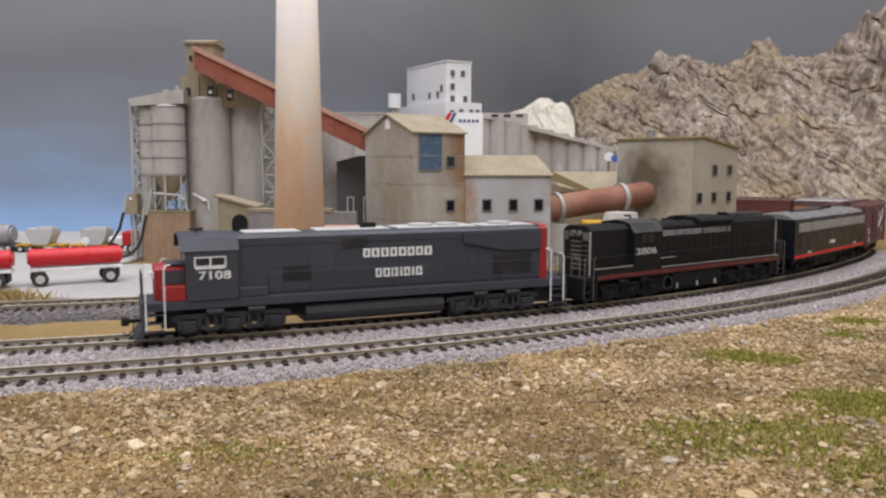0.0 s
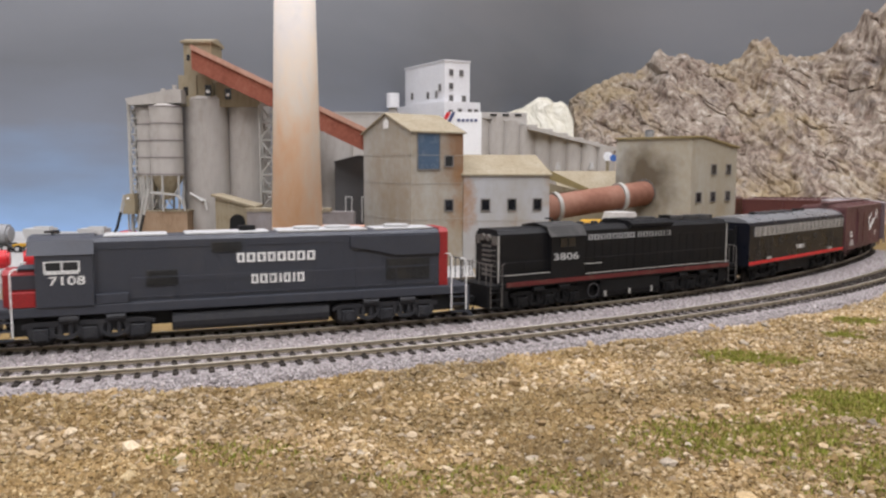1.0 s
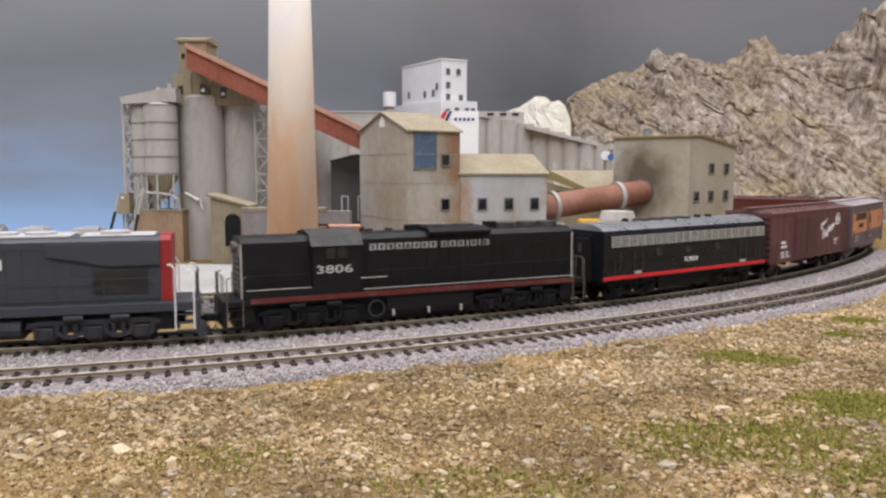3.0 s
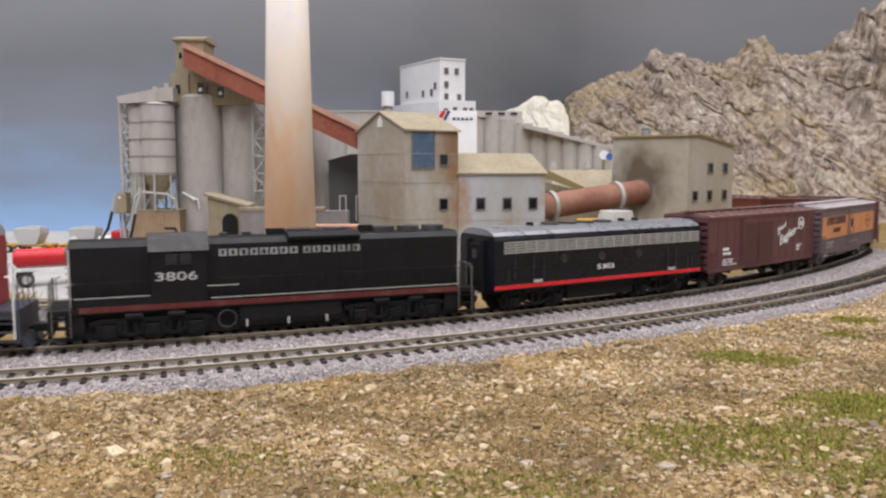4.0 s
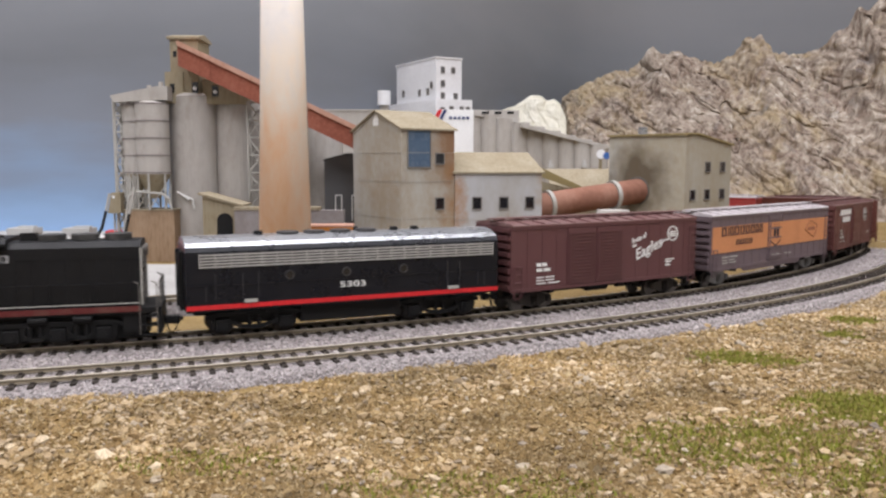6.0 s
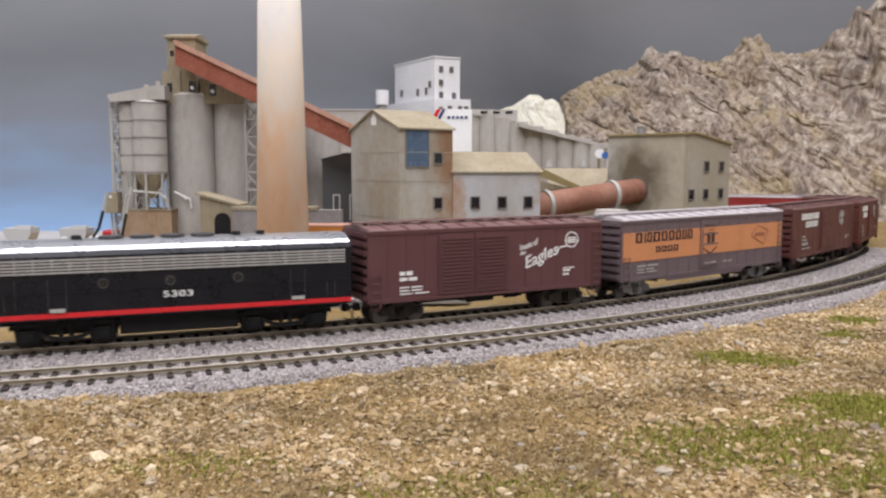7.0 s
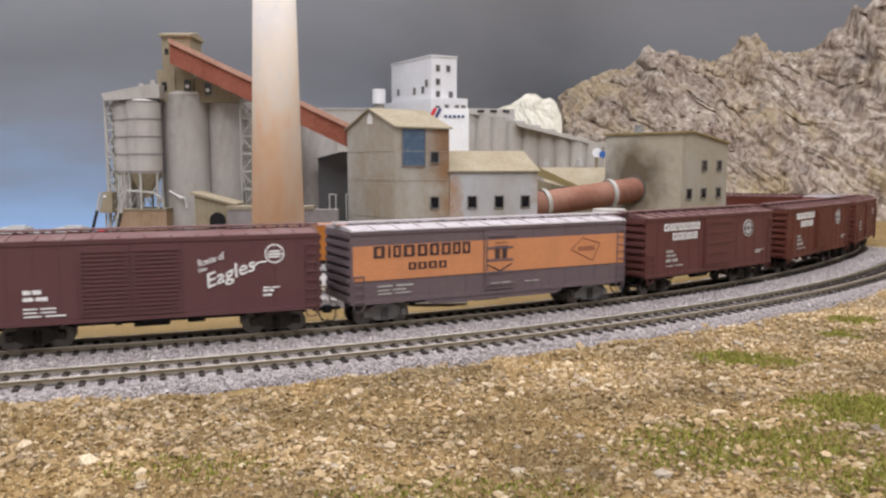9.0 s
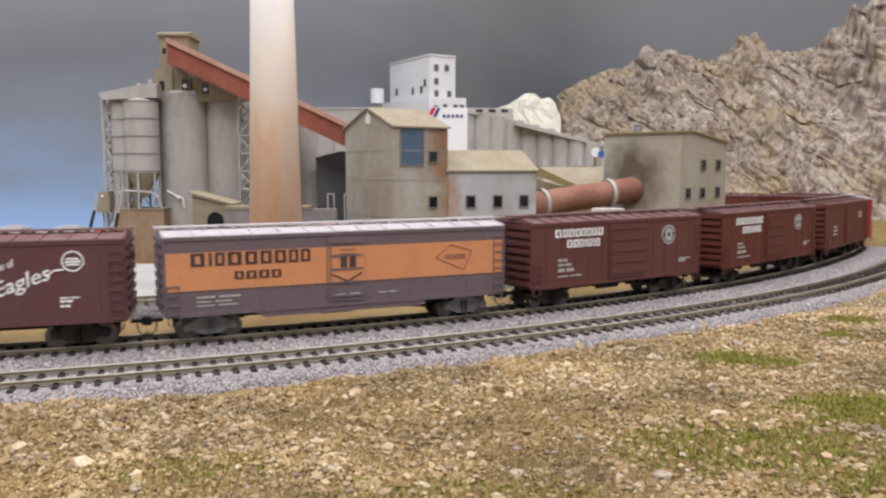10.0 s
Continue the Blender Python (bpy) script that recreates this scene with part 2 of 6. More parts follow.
M_flock = pieces_mat("sandy scenery grains", [(0.190, 0.120, 0.047), (0.270, 0.180, 0.076), (0.145, 0.090, 0.035), (0.340, 0.242, 0.120), (0.220, 0.145, 0.060), (0.295, 0.202, 0.090), (0.46, 0.36, 0.21), (0.115, 0.073, 0.031)], patch=0.36)
M_stone = pieces_mat("field stones", [(0.365, 0.262, 0.140), (0.455, 0.345, 0.205), (0.255, 0.170, 0.080), (0.39, 0.29, 0.17), (0.57, 0.465, 0.32), (0.30, 0.225, 0.14), (0.345, 0.235, 0.105), (0.225, 0.175, 0.12)], patch=0.28)
M_pebble = pieces_mat("larger pebbles", [(0.29, 0.235, 0.17), (0.21, 0.175, 0.14), (0.42, 0.36, 0.275), (0.25, 0.195, 0.125), (0.35, 0.27, 0.175)], grain=700)
M_grass = pieces_mat("grass tufts", [(0.205, 0.235, 0.030), (0.26, 0.26, 0.048), (0.32, 0.275, 0.080), (0.165, 0.205, 0.022)], bump=0.1)
M_straw = pieces_mat("dry grass", [(0.40, 0.29, 0.11), (0.48, 0.37, 0.17), (0.33, 0.22, 0.08)], bump=0.1)
M_dirt = blotchy("ochre soil", [(0.28, (0.16, 0.105, 0.04)), (0.45, (0.26, 0.175, 0.07)), (0.6, (0.34, 0.245, 0.115)), (0.75, (0.22, 0.18, 0.06))], 14, fine=700, bump=1.0, dist=0.002)
def rock_paint():
    """Carved plaster: grey-tan washes, cream dry-brushing, broad ochre and pinkish patches."""
    m = blotchy("painted rock", [(0.33, (0.080, 0.056, 0.044)), (0.42, (0.205, 0.155, 0.12)), (0.50, (0.335, 0.275, 0.225)), (0.57, (0.445, 0.38, 0.31)), (0.68, (0.66, 0.60, 0.53))], 16, fine=85, bump=1.0, dist=0.010, zstretch=0.5, fine_mix=0.66)
    nt = m.node_tree
    b = nt.nodes["Principled BSDF"]
    tc = [n for n in nt.nodes if n.bl_idname == "ShaderNodeTexCoord"][0]
    last = b.inputs["Base Color"].links[0].from_socket
    for tint, scale, lo, hi, share, shift in (((0.45, 0.345, 0.17), 8.0, 0.50, 0.66, 0.50, 0.0), ((0.34, 0.225, 0.175), 13.0, 0.55, 0.70, 0.40, 4.0), ((0.24, 0.235, 0.24), 17.0, 0.56, 0.70, 0.55, 9.0)):
        mp = nt.nodes.new("ShaderNodeMapping")
        mp.inputs["Location"].default_value = (shift, shift, shift)
        nt.links.new(tc.outputs["Object"], mp.inputs["Vector"])
        n = nd(nt, "ShaderNodeTexNoise", Scale=scale, Detail=6.0, Roughness=0.7, Distortion=0.8)
        nt.links.new(mp.outputs["Vector"], n.inputs["Vector"])
        mr = nd(nt, "ShaderNodeMapRange", From_Min=lo, From_Max=hi, To_Min=0.0, To_Max=share)
        nt.links.new(n.outputs["Fac"], mr.inputs["Value"])
        mix = nt.nodes.new("ShaderNodeMix")
        mix.data_type = "RGBA"
        mix.inputs["B"].default_value = (*tint, 1)
        nt.links.new(mr.outputs["Result"], mix.inputs["Factor"])
        nt.links.new(last, mix.inputs["A"])
        last = mix.outputs["Result"]
    nt.links.new(last, b.inputs["Base Color"])
    return m


M_rock = rock_paint()
M_snow = blotchy("unpainted plaster", [(0.35, (0.68, 0.65, 0.53)), (0.65, (0.90, 0.88, 0.78))], 20, fine=90, bump=0.6, dist=0.006)
M_road = blotchy("pale concrete road", [(0.3, (0.28, 0.27, 0.255)), (0.5, (0.38, 0.37, 0.355)), (0.7, (0.45, 0.44, 0.425))], 18, fine=500, bump=0.3, dist=0.0006)
M_concrete = blotchy("weathered concrete", [(0.28, (0.29, 0.26, 0.225)), (0.46, (0.42, 0.395, 0.365)), (0.72, (0.52, 0.50, 0.47))], 16, fine=160, zstretch=0.5, bump=0.2, dist=0.0006, fine_mix=0.3)
M_tan = blotchy("tan weathered siding", [(0.28, (0.185, 0.14, 0.08)), (0.48, (0.29, 0.245, 0.165)), (0.72, (0.36, 0.325, 0.245))], 16, fine=350, zstretch=0.3, bump=0.2, dist=0.0006)
M_timber = blotchy("brown boarding", [(0.28, (0.24, 0.165, 0.10)), (0.48, (0.36, 0.255, 0.17)), (0.72, (0.44, 0.345, 0.25))], 18, fine=350, zstretch=0.3, bump=0.2, dist=0.0006)
M_wall = blotchy("grey panel walls", [(0.28, (0.31, 0.22, 0.125)), (0.43, (0.37, 0.325, 0.255)), (0.55, (0.42, 0.40, 0.365)), (0.70, (0.49, 0.495, 0.505))], 10, fine=160, zstretch=0.8, bump=0.15, dist=0.0005, fine_mix=0.25)
M_rooftan = blotchy("rust-dusted roof", [(0.3, (0.22, 0.17, 0.105)), (0.5, (0.31, 0.265, 0.185)), (0.7, (0.40, 0.36, 0.285))], 25, fine=400, bump=0.2, dist=0.0005)
M_yellowtrim = paint("ochre trim", (0.27, 0.21, 0.09), 0.7, stains=0.3)
M_blueglass = paint("blue grey window", (0.075, 0.12, 0.185), 0.25, stains=0.3, stain=70, dirt=(0.15, 0.17, 0.19))
M_winframe = paint("window frame grey", (0.20, 0.185, 0.17), 0.6)
M_rust = blotchy("rust red kiln", [(0.3, (0.135, 0.062, 0.042)), (0.5, (0.245, 0.118, 0.082)), (0.72, (0.345, 0.195, 0.145))], 24, fine=200, bump=0.2, dist=0.0005, fine_mix=0.25)
M_wing = blotchy("pale blue-grey panels", [(0.28, (0.33, 0.26, 0.18)), (0.42, (0.40, 0.385, 0.36)), (0.55, (0.46, 0.465, 0.475)), (0.72, (0.53, 0.545, 0.57))], 12, fine=160, zstretch=0.7, bump=0.15, dist=0.0005, fine_mix=0.2)
# lighter and pinker than the gallery sides; the box trailer roof shares it
M_convroof = blotchy("pale pinkish gallery roof", [(0.3, (0.42, 0.22, 0.155)), (0.7, (0.58, 0.36, 0.28))], 30, fine=300, bump=0.15, dist=0.0005)
M_dusky = blotchy("dusky concrete", [(0.3, (0.17, 0.15, 0.145)), (0.5, (0.25, 0.225, 0.22)), (0.7, (0.36, 0.345, 0.345))], 12, fine=200, bump=0.15, dist=0.0005, fine_mix=0.2)
M_orangebox = paint("weathered orange box", (0.52, 0.20, 0.030), 0.55, stains=0.35, stain=60, dirt=(0.30, 0.12, 0.03))
M_conv = blotchy("conveyor red", [(0.3, (0.19, 0.060, 0.040)), (0.55, (0.30, 0.105, 0.070)), (0.75, (0.38, 0.17, 0.12))], 30, fine=300, bump=0.15, dist=0.0005)
M_ringm = paint("pale tyre ring", (0.42, 0.41, 0.38), 0.6, stains=0.4)
M_silowhite = blotchy("white mill", [(0.3, (0.62, 0.62, 0.64)), (0.7, (0.80, 0.80, 0.81))], 20, fine=300, bump=0.1, dist=0.0005)
M_signw = paint("white sign", (0.85, 0.86, 0.88), 0.5, stains=0.03)
M_signb = paint("navy sign mark", (0.03, 0.05, 0.16), 0.5)
M_signblue = paint("sign blue", (0.05, 0.14, 0.42), 0.5)
M_shed = paint("dark grey shed", (0.105, 0.105, 0.11), 0.7, stains=0.2)
M_tanker = paint("red trailer tank", (0.56, 0.020, 0.026), 0.35, stains=0.06, bump=0.02)
M_tyre = paint("rubber", (0.018, 0.018, 0.018), 0.8)
M_hub = paint("silver hub", (0.6, 0.6, 0.6), 0.4, metal=0.5)
M_tankgrey = paint("grey tank", (0.27, 0.27, 0.275), 0.4, stains=0.3)
M_hopper = paint("light grey hopper", (0.47, 0.465, 0.45), 0.5, stains=0.1)
M_yellow = paint("yellow machine", (0.55, 0.30, 0.02), 0.5, stains=0.15)
M_plaster = blotchy("room wall paint", [(0.3, (0.60, 0.58, 0.54)), (0.7, (0.66, 0.64, 0.60))], 3, fine=200, bump=0.1)


def stack_paint():
    """Chimney: pale above, orange-brown wash below, streaks."""
    m = blotchy("chimney concrete", [(0.20, (0.84, 0.48, 0.25)), (0.33, (0.88, 0.58, 0.37)), (0.45, (0.88, 0.69, 0.53)), (0.56, (0.85, 0.75, 0.64)), (0.70, (0.77, 0.72, 0.68)), (0.85, (0.64, 0.60, 0.58))], 22, fine=90, zstretch=0.55, bump=0.2, dist=0.0006, fine_mix=0.22)
    nt = m.node_tree
    tc = [n for n in nt.nodes if n.bl_idname == "ShaderNodeTexCoord"][0]
    ramp = [n for n in nt.nodes if n.bl_idname == "ShaderNodeValToRGB"][0]
    old = ramp.inputs["Fac"].links[0].from_socket
    sep = nt.nodes.new("ShaderNodeSeparateXYZ")
    nt.links.new(tc.outputs["Object"], sep.inputs[0])
    mr = nd(nt, "ShaderNodeMapRange", From_Min=0.04, From_Max=0.215, To_Min=-0.15, To_Max=0.16)
    nt.links.new(sep.outputs["Z"], mr.inputs["Value"])
    ad = nt.nodes.new("ShaderNodeMath")
    ad.operation = "ADD"
    nt.links.new(old, ad.inputs[0])
    nt.links.new(mr.outputs["Result"], ad.inputs[1])
    nt.links.new(ad.outputs[0], ramp.inputs["Fac"])
    return m


M_stack = stack_paint()


def soot_wall():
    """Panel wall with blow-back soot spread round the kiln mouth."""
    m = blotchy("sooted panel wall", [(0.28, (0.28, 0.21, 0.12)), (0.43, (0.37, 0.325, 0.24)), (0.58, (0.42, 0.395, 0.335)), (0.72, (0.47, 0.465, 0.44))], 10, fine=160, zstretch=0.8, bump=0.15, dist=0.0005, fine_mix=0.25)
    nt = m.node_tree
    tc = [n for n in nt.nodes if n.bl_idname == "ShaderNodeTexCoord"][0]
    ramp = [n for n in nt.nodes if n.bl_idname == "ShaderNodeValToRGB"][0]
    b = nt.nodes["Principled BSDF"]
    dist = nt.nodes.new("ShaderNodeVectorMath")
    dist.operation = "DISTANCE"
    dist.inputs[1].default_value = (0.0, 0.049, 0.076)
    nt.links.new(tc.outputs["Object"], dist.inputs[0])
    n = nd(nt, "ShaderNodeTexNoise", Scale=45.0, Detail=4.0)
    nt.links.new(tc.outputs["Object"], n.inputs["Vector"])
    wob = nd(nt, "ShaderNodeMapRange", From_Min=0.3, From_Max=0.7, To_Min=-0.009, To_Max=0.009)
    nt.links.new(n.outputs["Fac"], wob.inputs["Value"])
    ad = nt.nodes.new("ShaderNodeMath")
    ad.operation = "ADD"
    nt.links.new(dist.outputs["Value"], ad.inputs[0])
    nt.links.new(wob.outputs["Result"], ad.inputs[1])
    mr = nd(nt, "ShaderNodeMapRange", From_Min=0.014, From_Max=0.042, To_Min=0.85, To_Max=0.0)
    nt.links.new(ad.outputs[0], mr.inputs["Value"])
    mix = nt.nodes.new("ShaderNodeMix")
    mix.data_type = "RGBA"
    mix.inputs["B"].default_value = (0.085, 0.062, 0.036, 1)
    nt.links.new(mr.outputs["Result"], mix.inputs["Factor"])
    nt.links.new(ramp.outputs["Color"], mix.inputs["A"])
    nt.links.new(mix.outputs["Result"], b.inputs["Base Color"])
    return m


M_soot = soot_wall()


def stained(m, spots):
    """Adds ragged stains of rust or grime, each (centre, inner, outer, share, colour), to a wall paint."""
    nt = m.node_tree
    b = nt.nodes["Principled BSDF"]
    tc = [n for n in nt.nodes if n.bl_idname == "ShaderNodeTexCoord"][0]
    n = nd(nt, "ShaderNodeTexNoise", Scale=38.0, Detail=6.0, Roughness=0.65)
    nt.links.new(tc.outputs["Object"], n.inputs["Vector"])
    wob = nd(nt, "ShaderNodeMapRange", From_Min=0.3, From_Max=0.7, To_Min=-0.014, To_Max=0.014)
    nt.links.new(n.outputs["Fac"], wob.inputs["Value"])
    last = b.inputs["Base Color"].links[0].from_socket
    for centre, inner, outer, share, colour in spots:
        mp = nt.nodes.new("ShaderNodeMapping")
        mp.inputs["Scale"].default_value = (1.0, 0.5, 0.55)
        mp.inputs["Location"].default_value = (-centre[0], -centre[1] * 0.5, -centre[2] * 0.55)
        nt.links.new(tc.outputs["Object"], mp.inputs["Vector"])
        ln = nt.nodes.new("ShaderNodeVectorMath")
        ln.operation = "LENGTH"
        nt.links.new(mp.outputs["Vector"], ln.inputs[0])
        ad = nt.nodes.new("ShaderNodeMath")
        ad.operation = "ADD"
        nt.links.new(ln.outputs["Value"], ad.inputs[0])
        nt.links.new(wob.outputs["Result"], ad.inputs[1])
        mr = nd(nt, "ShaderNodeMapRange", From_Min=inner, From_Max=outer, To_Min=share, To_Max=0.0)
        nt.links.new(ad.outputs[0], mr.inputs["Value"])
        mix = nt.nodes.new("ShaderNodeMix")
        mix.data_type = "RGBA"
        mix.inputs["B"].default_value = (*colour, 1)
        nt.links.new(mr.outputs["Result"], mix.inputs["Factor"])
        nt.links.new(last, mix.inputs["A"])
        last = mix.outputs["Result"]
    nt.links.new(last, b.inputs["Base Color"])
    return m


M_millwall = stained(blotchy("mill panel walls", [(0.28, (0.29, 0.225, 0.14)), (0.43, (0.35, 0.305, 0.235)), (0.55, (0.40, 0.375, 0.33)), (0.70, (0.46, 0.455, 0.45))], 10, fine=160, zstretch=0.8, bump=0.15, dist=0.0005, fine_mix=0.25),
                     [((0.052, 0.0, 0.108), 0.004, 0.032, 0.85, (0.225, 0.115, 0.055)), ((0.056, 0.0, 0.060), 0.002, 0.016, 0.65, (0.30, 0.155, 0.065)), ((0.030, 0.0, 0.075), 0.002, 0.014, 0.35, (0.27, 0.19, 0.10)), ((0.0, 0.03, 0.065), 0.004, 0.020, 0.35, (0.25, 0.18, 0.10))])
M_wing = stained(M_wing, [((0.0, 0.0, 0.062), 0.003, 0.017, 0.75, (0.36, 0.19, 0.085)), ((0.080, 0.0, 0.075), 0.001, 0.012, 0.5, (0.33, 0.22, 0.11))])


def sky_paint():
    """Hand-painted backdrop: pale blue low down, storm grey above, with brushed clouds."""
    m = bpy.data.materials.new("painted sky")
    m.use_nodes = True
    nt = m.node_tree
    b = nt.nodes["Principled BSDF"]
    tc = nt.nodes.new("ShaderNodeTexCoord")
    mp = nt.nodes.new("ShaderNodeMapping")
    mp.inputs["Scale"].default_value = (0.9, 0.9, 3.2)
    nt.links.new(tc.outputs["Object"], mp.inputs["Vector"])
    n = nd(nt, "ShaderNodeTexNoise", Scale=2.6, Detail=5.0, Roughness=0.5)
    nt.links.new(mp.outputs["Vector"], n.inputs["Vector"])
    sep = nt.nodes.new("ShaderNodeSeparateXYZ")
    nt.links.new(tc.outputs["Object"], sep.inputs[0])
    h = nd(nt, "ShaderNodeMapRange", From_Min=-0.03, From_Max=0.45, To_Min=0.0, To_Max=1.0)
    nt.links.new(sep.outputs["Z"], h.inputs["Value"])
    nm = nd(nt, "ShaderNodeMapRange", From_Min=0.25, From_Max=0.75, To_Min=-0.10, To_Max=0.10)
    nt.links.new(n.outputs["Fac"], nm.inputs["Value"])
    ad = nt.nodes.new("ShaderNodeMath")
    ad.operation = "ADD"
    nt.links.new(h.outputs["Result"], ad.inputs[0])
    nt.links.new(nm.outputs["Result"], ad.inputs[1])
    ramp = nt.nodes.new("ShaderNodeValToRGB")
    els = ramp.color_ramp.elements
    stops = [(0.0, (0.46, 0.64, 0.84)), (0.10, (0.30, 0.46, 0.72)), (0.21, (0.24, 0.34, 0.50)), (0.33, (0.215, 0.235, 0.275)), (0.52, (0.178, 0.188, 0.206)), (0.75, (0.236, 0.246, 0.266)), (1.0, (0.28, 0.282, 0.295))]
    while len(els) < len(stops):
        els.new(0.5)
    for e, (p, c) in zip(els, stops):
        e.position, e.color = p, (*c, 1)
    nt.links.new(ad.outputs[0], ramp.inputs["Fac"])
    nt.links.new(ramp.outputs["Color"], b.inputs["Base Color"])
    b.inputs["Roughness"].default_value = 0.9
    b.inputs["Specular IOR Level"].default_value = 0.1
    return m


M_sky = sky_paint()


# ---------------------------------------------------------------- the line of the main track
STEP = 0.002
S_AXIS = np.arange(-0.9, 3.6, STEP)
KAPPA = np.interp(S_AXIS, [-0.25, 0.15, 0.35, 0.55, 0.75, 0.9, 1.15, 1.25, 1.62, 1.75], [0.669, 0.676, 0.703, 0.755, 0.963, 0.963, 0.95, 3.6, 3.6, 0.0])
HEAD = np.concatenate([[0], np.cumsum((KAPPA[1:] + KAPPA[:-1]) / 2 * STEP)])
ZERO = int(np.argmin(abs(S_AXIS)))
HEAD = HEAD - HEAD[ZERO] + 0.01231
LINE_X = np.concatenate([[0], np.cumsum((np.cos(HEAD[1:]) + np.cos(HEAD[:-1])) / 2 * STEP)])
LINE_Y = np.concatenate([[0], np.cumsum((np.sin(HEAD[1:]) + np.sin(HEAD[:-1])) / 2 * STEP)])
LINE_X = LINE_X - LINE_X[ZERO] - 0.59593
LINE_Y = LINE_Y - LINE_Y[ZERO] + 0.30659
LINE_Z = np.interp(S_AXIS, [1.05, 1.2, 1.5, 1.9], [0.0, -0.002, -0.012, -0.016])


def on_line(s, off=0.0):
    """Place and heading at s along the main track, off metres to its far side."""
    x, y, z, h = (float(np.interp(s, S_AXIS, a)) for a in (LINE_X, LINE_Y, LINE_Z, HEAD))
    return x - math.sin(h) * off, y + math.cos(h) * off, z, h


# ---------------------------------------------------------------- room, table, ground
def hills(x, y):
    v = Vector((x, y, 0))
    z = -0.0064 + 0.0026 * noise.noise(v * 9) + 0.0013 * noise.noise(v * 40 + Vector((3, 1, 0))) + 0.0008 * noise.noise(v * 120)
    return z


def ground_sheet():
    bm = bmesh.new()
    xs = np.concatenate([np.arange(-2.6, -0.42, 0.11), np.arange(-0.42, 0.62, 0.006), np.arange(0.62, 2.7, 0.11)])
    ys = np.concatenate([np.arange(0.06, 0.62, 0.006), np.arange(0.62, 2.3, 0.06)])
    rows = []
    for y in ys:
        rows.append([bm.verts.new((x, y, hills(x, y) if y < 0.62 else -0.0065)) for x in xs])
    for a, b in zip(rows, rows[1:]):
        for i in range(len(xs) - 1):
            bm.faces.new((a[i], a[i + 1], b[i + 1], b[i]))
    g = part("ground", bm, M_dirt, smooth=True)
    tagged(g, "ochre sandy scenery soil with gravel and moss", "ground", kind="structure")


ground_sheet()
# floor, ceiling and walls lie out of view, added to bounce the strips' light
for nm, bx, mt, lb in (("floor", (-2.8, 2.8, -2.2, 2.5, -1.02, -1.0), M_plaster, "plain room floor"),
                       ("ceiling", (-2.8, 2.8, -2.2, 2.5, 1.80, 1.84), M_plaster, "unseen pale ceiling over the layout"),
                       ("wall_south", (-2.8, 2.8, -2.24, -2.2, -1.0, 1.8), M_plaster, "unseen plain pale room wall"),
                       ("wall_east", (2.8, 2.84, -2.2, 2.5, -1.0, 1.8), M_plaster, "unseen plain pale room wall"),
                       ("wall_west", (-2.84, -2.8, -2.2, 2.5, -1.0, 1.8), M_plaster, "unseen plain pale room wall"),
                       ("wall_north", (-2.8, 2.8, 2.46, 2.5, -1.0, 1.8), M_plaster, "unseen plain pale room wall"),
                       ("table_edge", (-2.6, 2.6, 0.03, 0.06, -0.30, -0.0068), M_shed, "dark board along the layout edge")):
    tagged(part(nm, B(bx), mt), lb, nm.split("_")[0], kind="structure")


def backdrop():
    bm = bmesh.new()
    lo, hi = [], []
    for i in range(41):
        x = -2.75 + 5.5 * i / 40
        y = 1.03 + 0.95 * (0.5 - 0.5 * math.cos(math.pi * min(1.0, max(0.0, (x + 0.32) / 0.85))))
        lo.append(bm.verts.new((x, y, -0.30)))
        hi.append(bm.verts.new((x, y, 1.25)))
    for i in range(40):
        bm.faces.new((lo[i], lo[i + 1], hi[i + 1], hi[i]))
    tagged(part("backdrop", bm, M_sky, smooth=True), "painted backdrop of blue horizon under dark grey clouds", "backdrop", kind="structure")


backdrop()


# ---------------------------------------------------------------- tracks
TIE_BM = bmesh.new()
box(TIE_BM, -0.0012, 0.0012, -0.0145, 0.0145, -0.0040, -0.0021, bev=0.0)
for q in (-1, 1):
    for e in (-1, 1):
        box(TIE_BM, -0.0008, 0.0008, *sorted((q * 0.00825 + e * 0.0008, q * 0.00825 + e * 0.0017)), -0.0021, -0.0014)
TIE = bpy.data.meshes.new("tie")
TIE_BM.to_mesh(TIE)
TIE_BM.free()
TIE.materials.append(M_tie)


def sweep(bm, s0, s1, off, prof, step=0.006):
    """Draws a (side, z) profile along the track line at an offset."""
    prev = None
    n = max(2, int((s1 - s0) / step))
    for i in range(n + 1):
        x, y, z, h = on_line(s0 + (s1 - s0) * i / n, off)
        cur = [bm.verts.new((x - math.sin(h) * a, y + math.cos(h) * a, z + b)) for a, b in prof]
        if prev:
            for k in range(len(prof)):
                j = (k + 1) % len(prof)
                bm.faces.new((prev[k], prev[j], cur[j], cur[k]))
        prev = cur
    bmesh.ops.recalc_face_normals(bm, faces=bm.faces[:])
    return bm


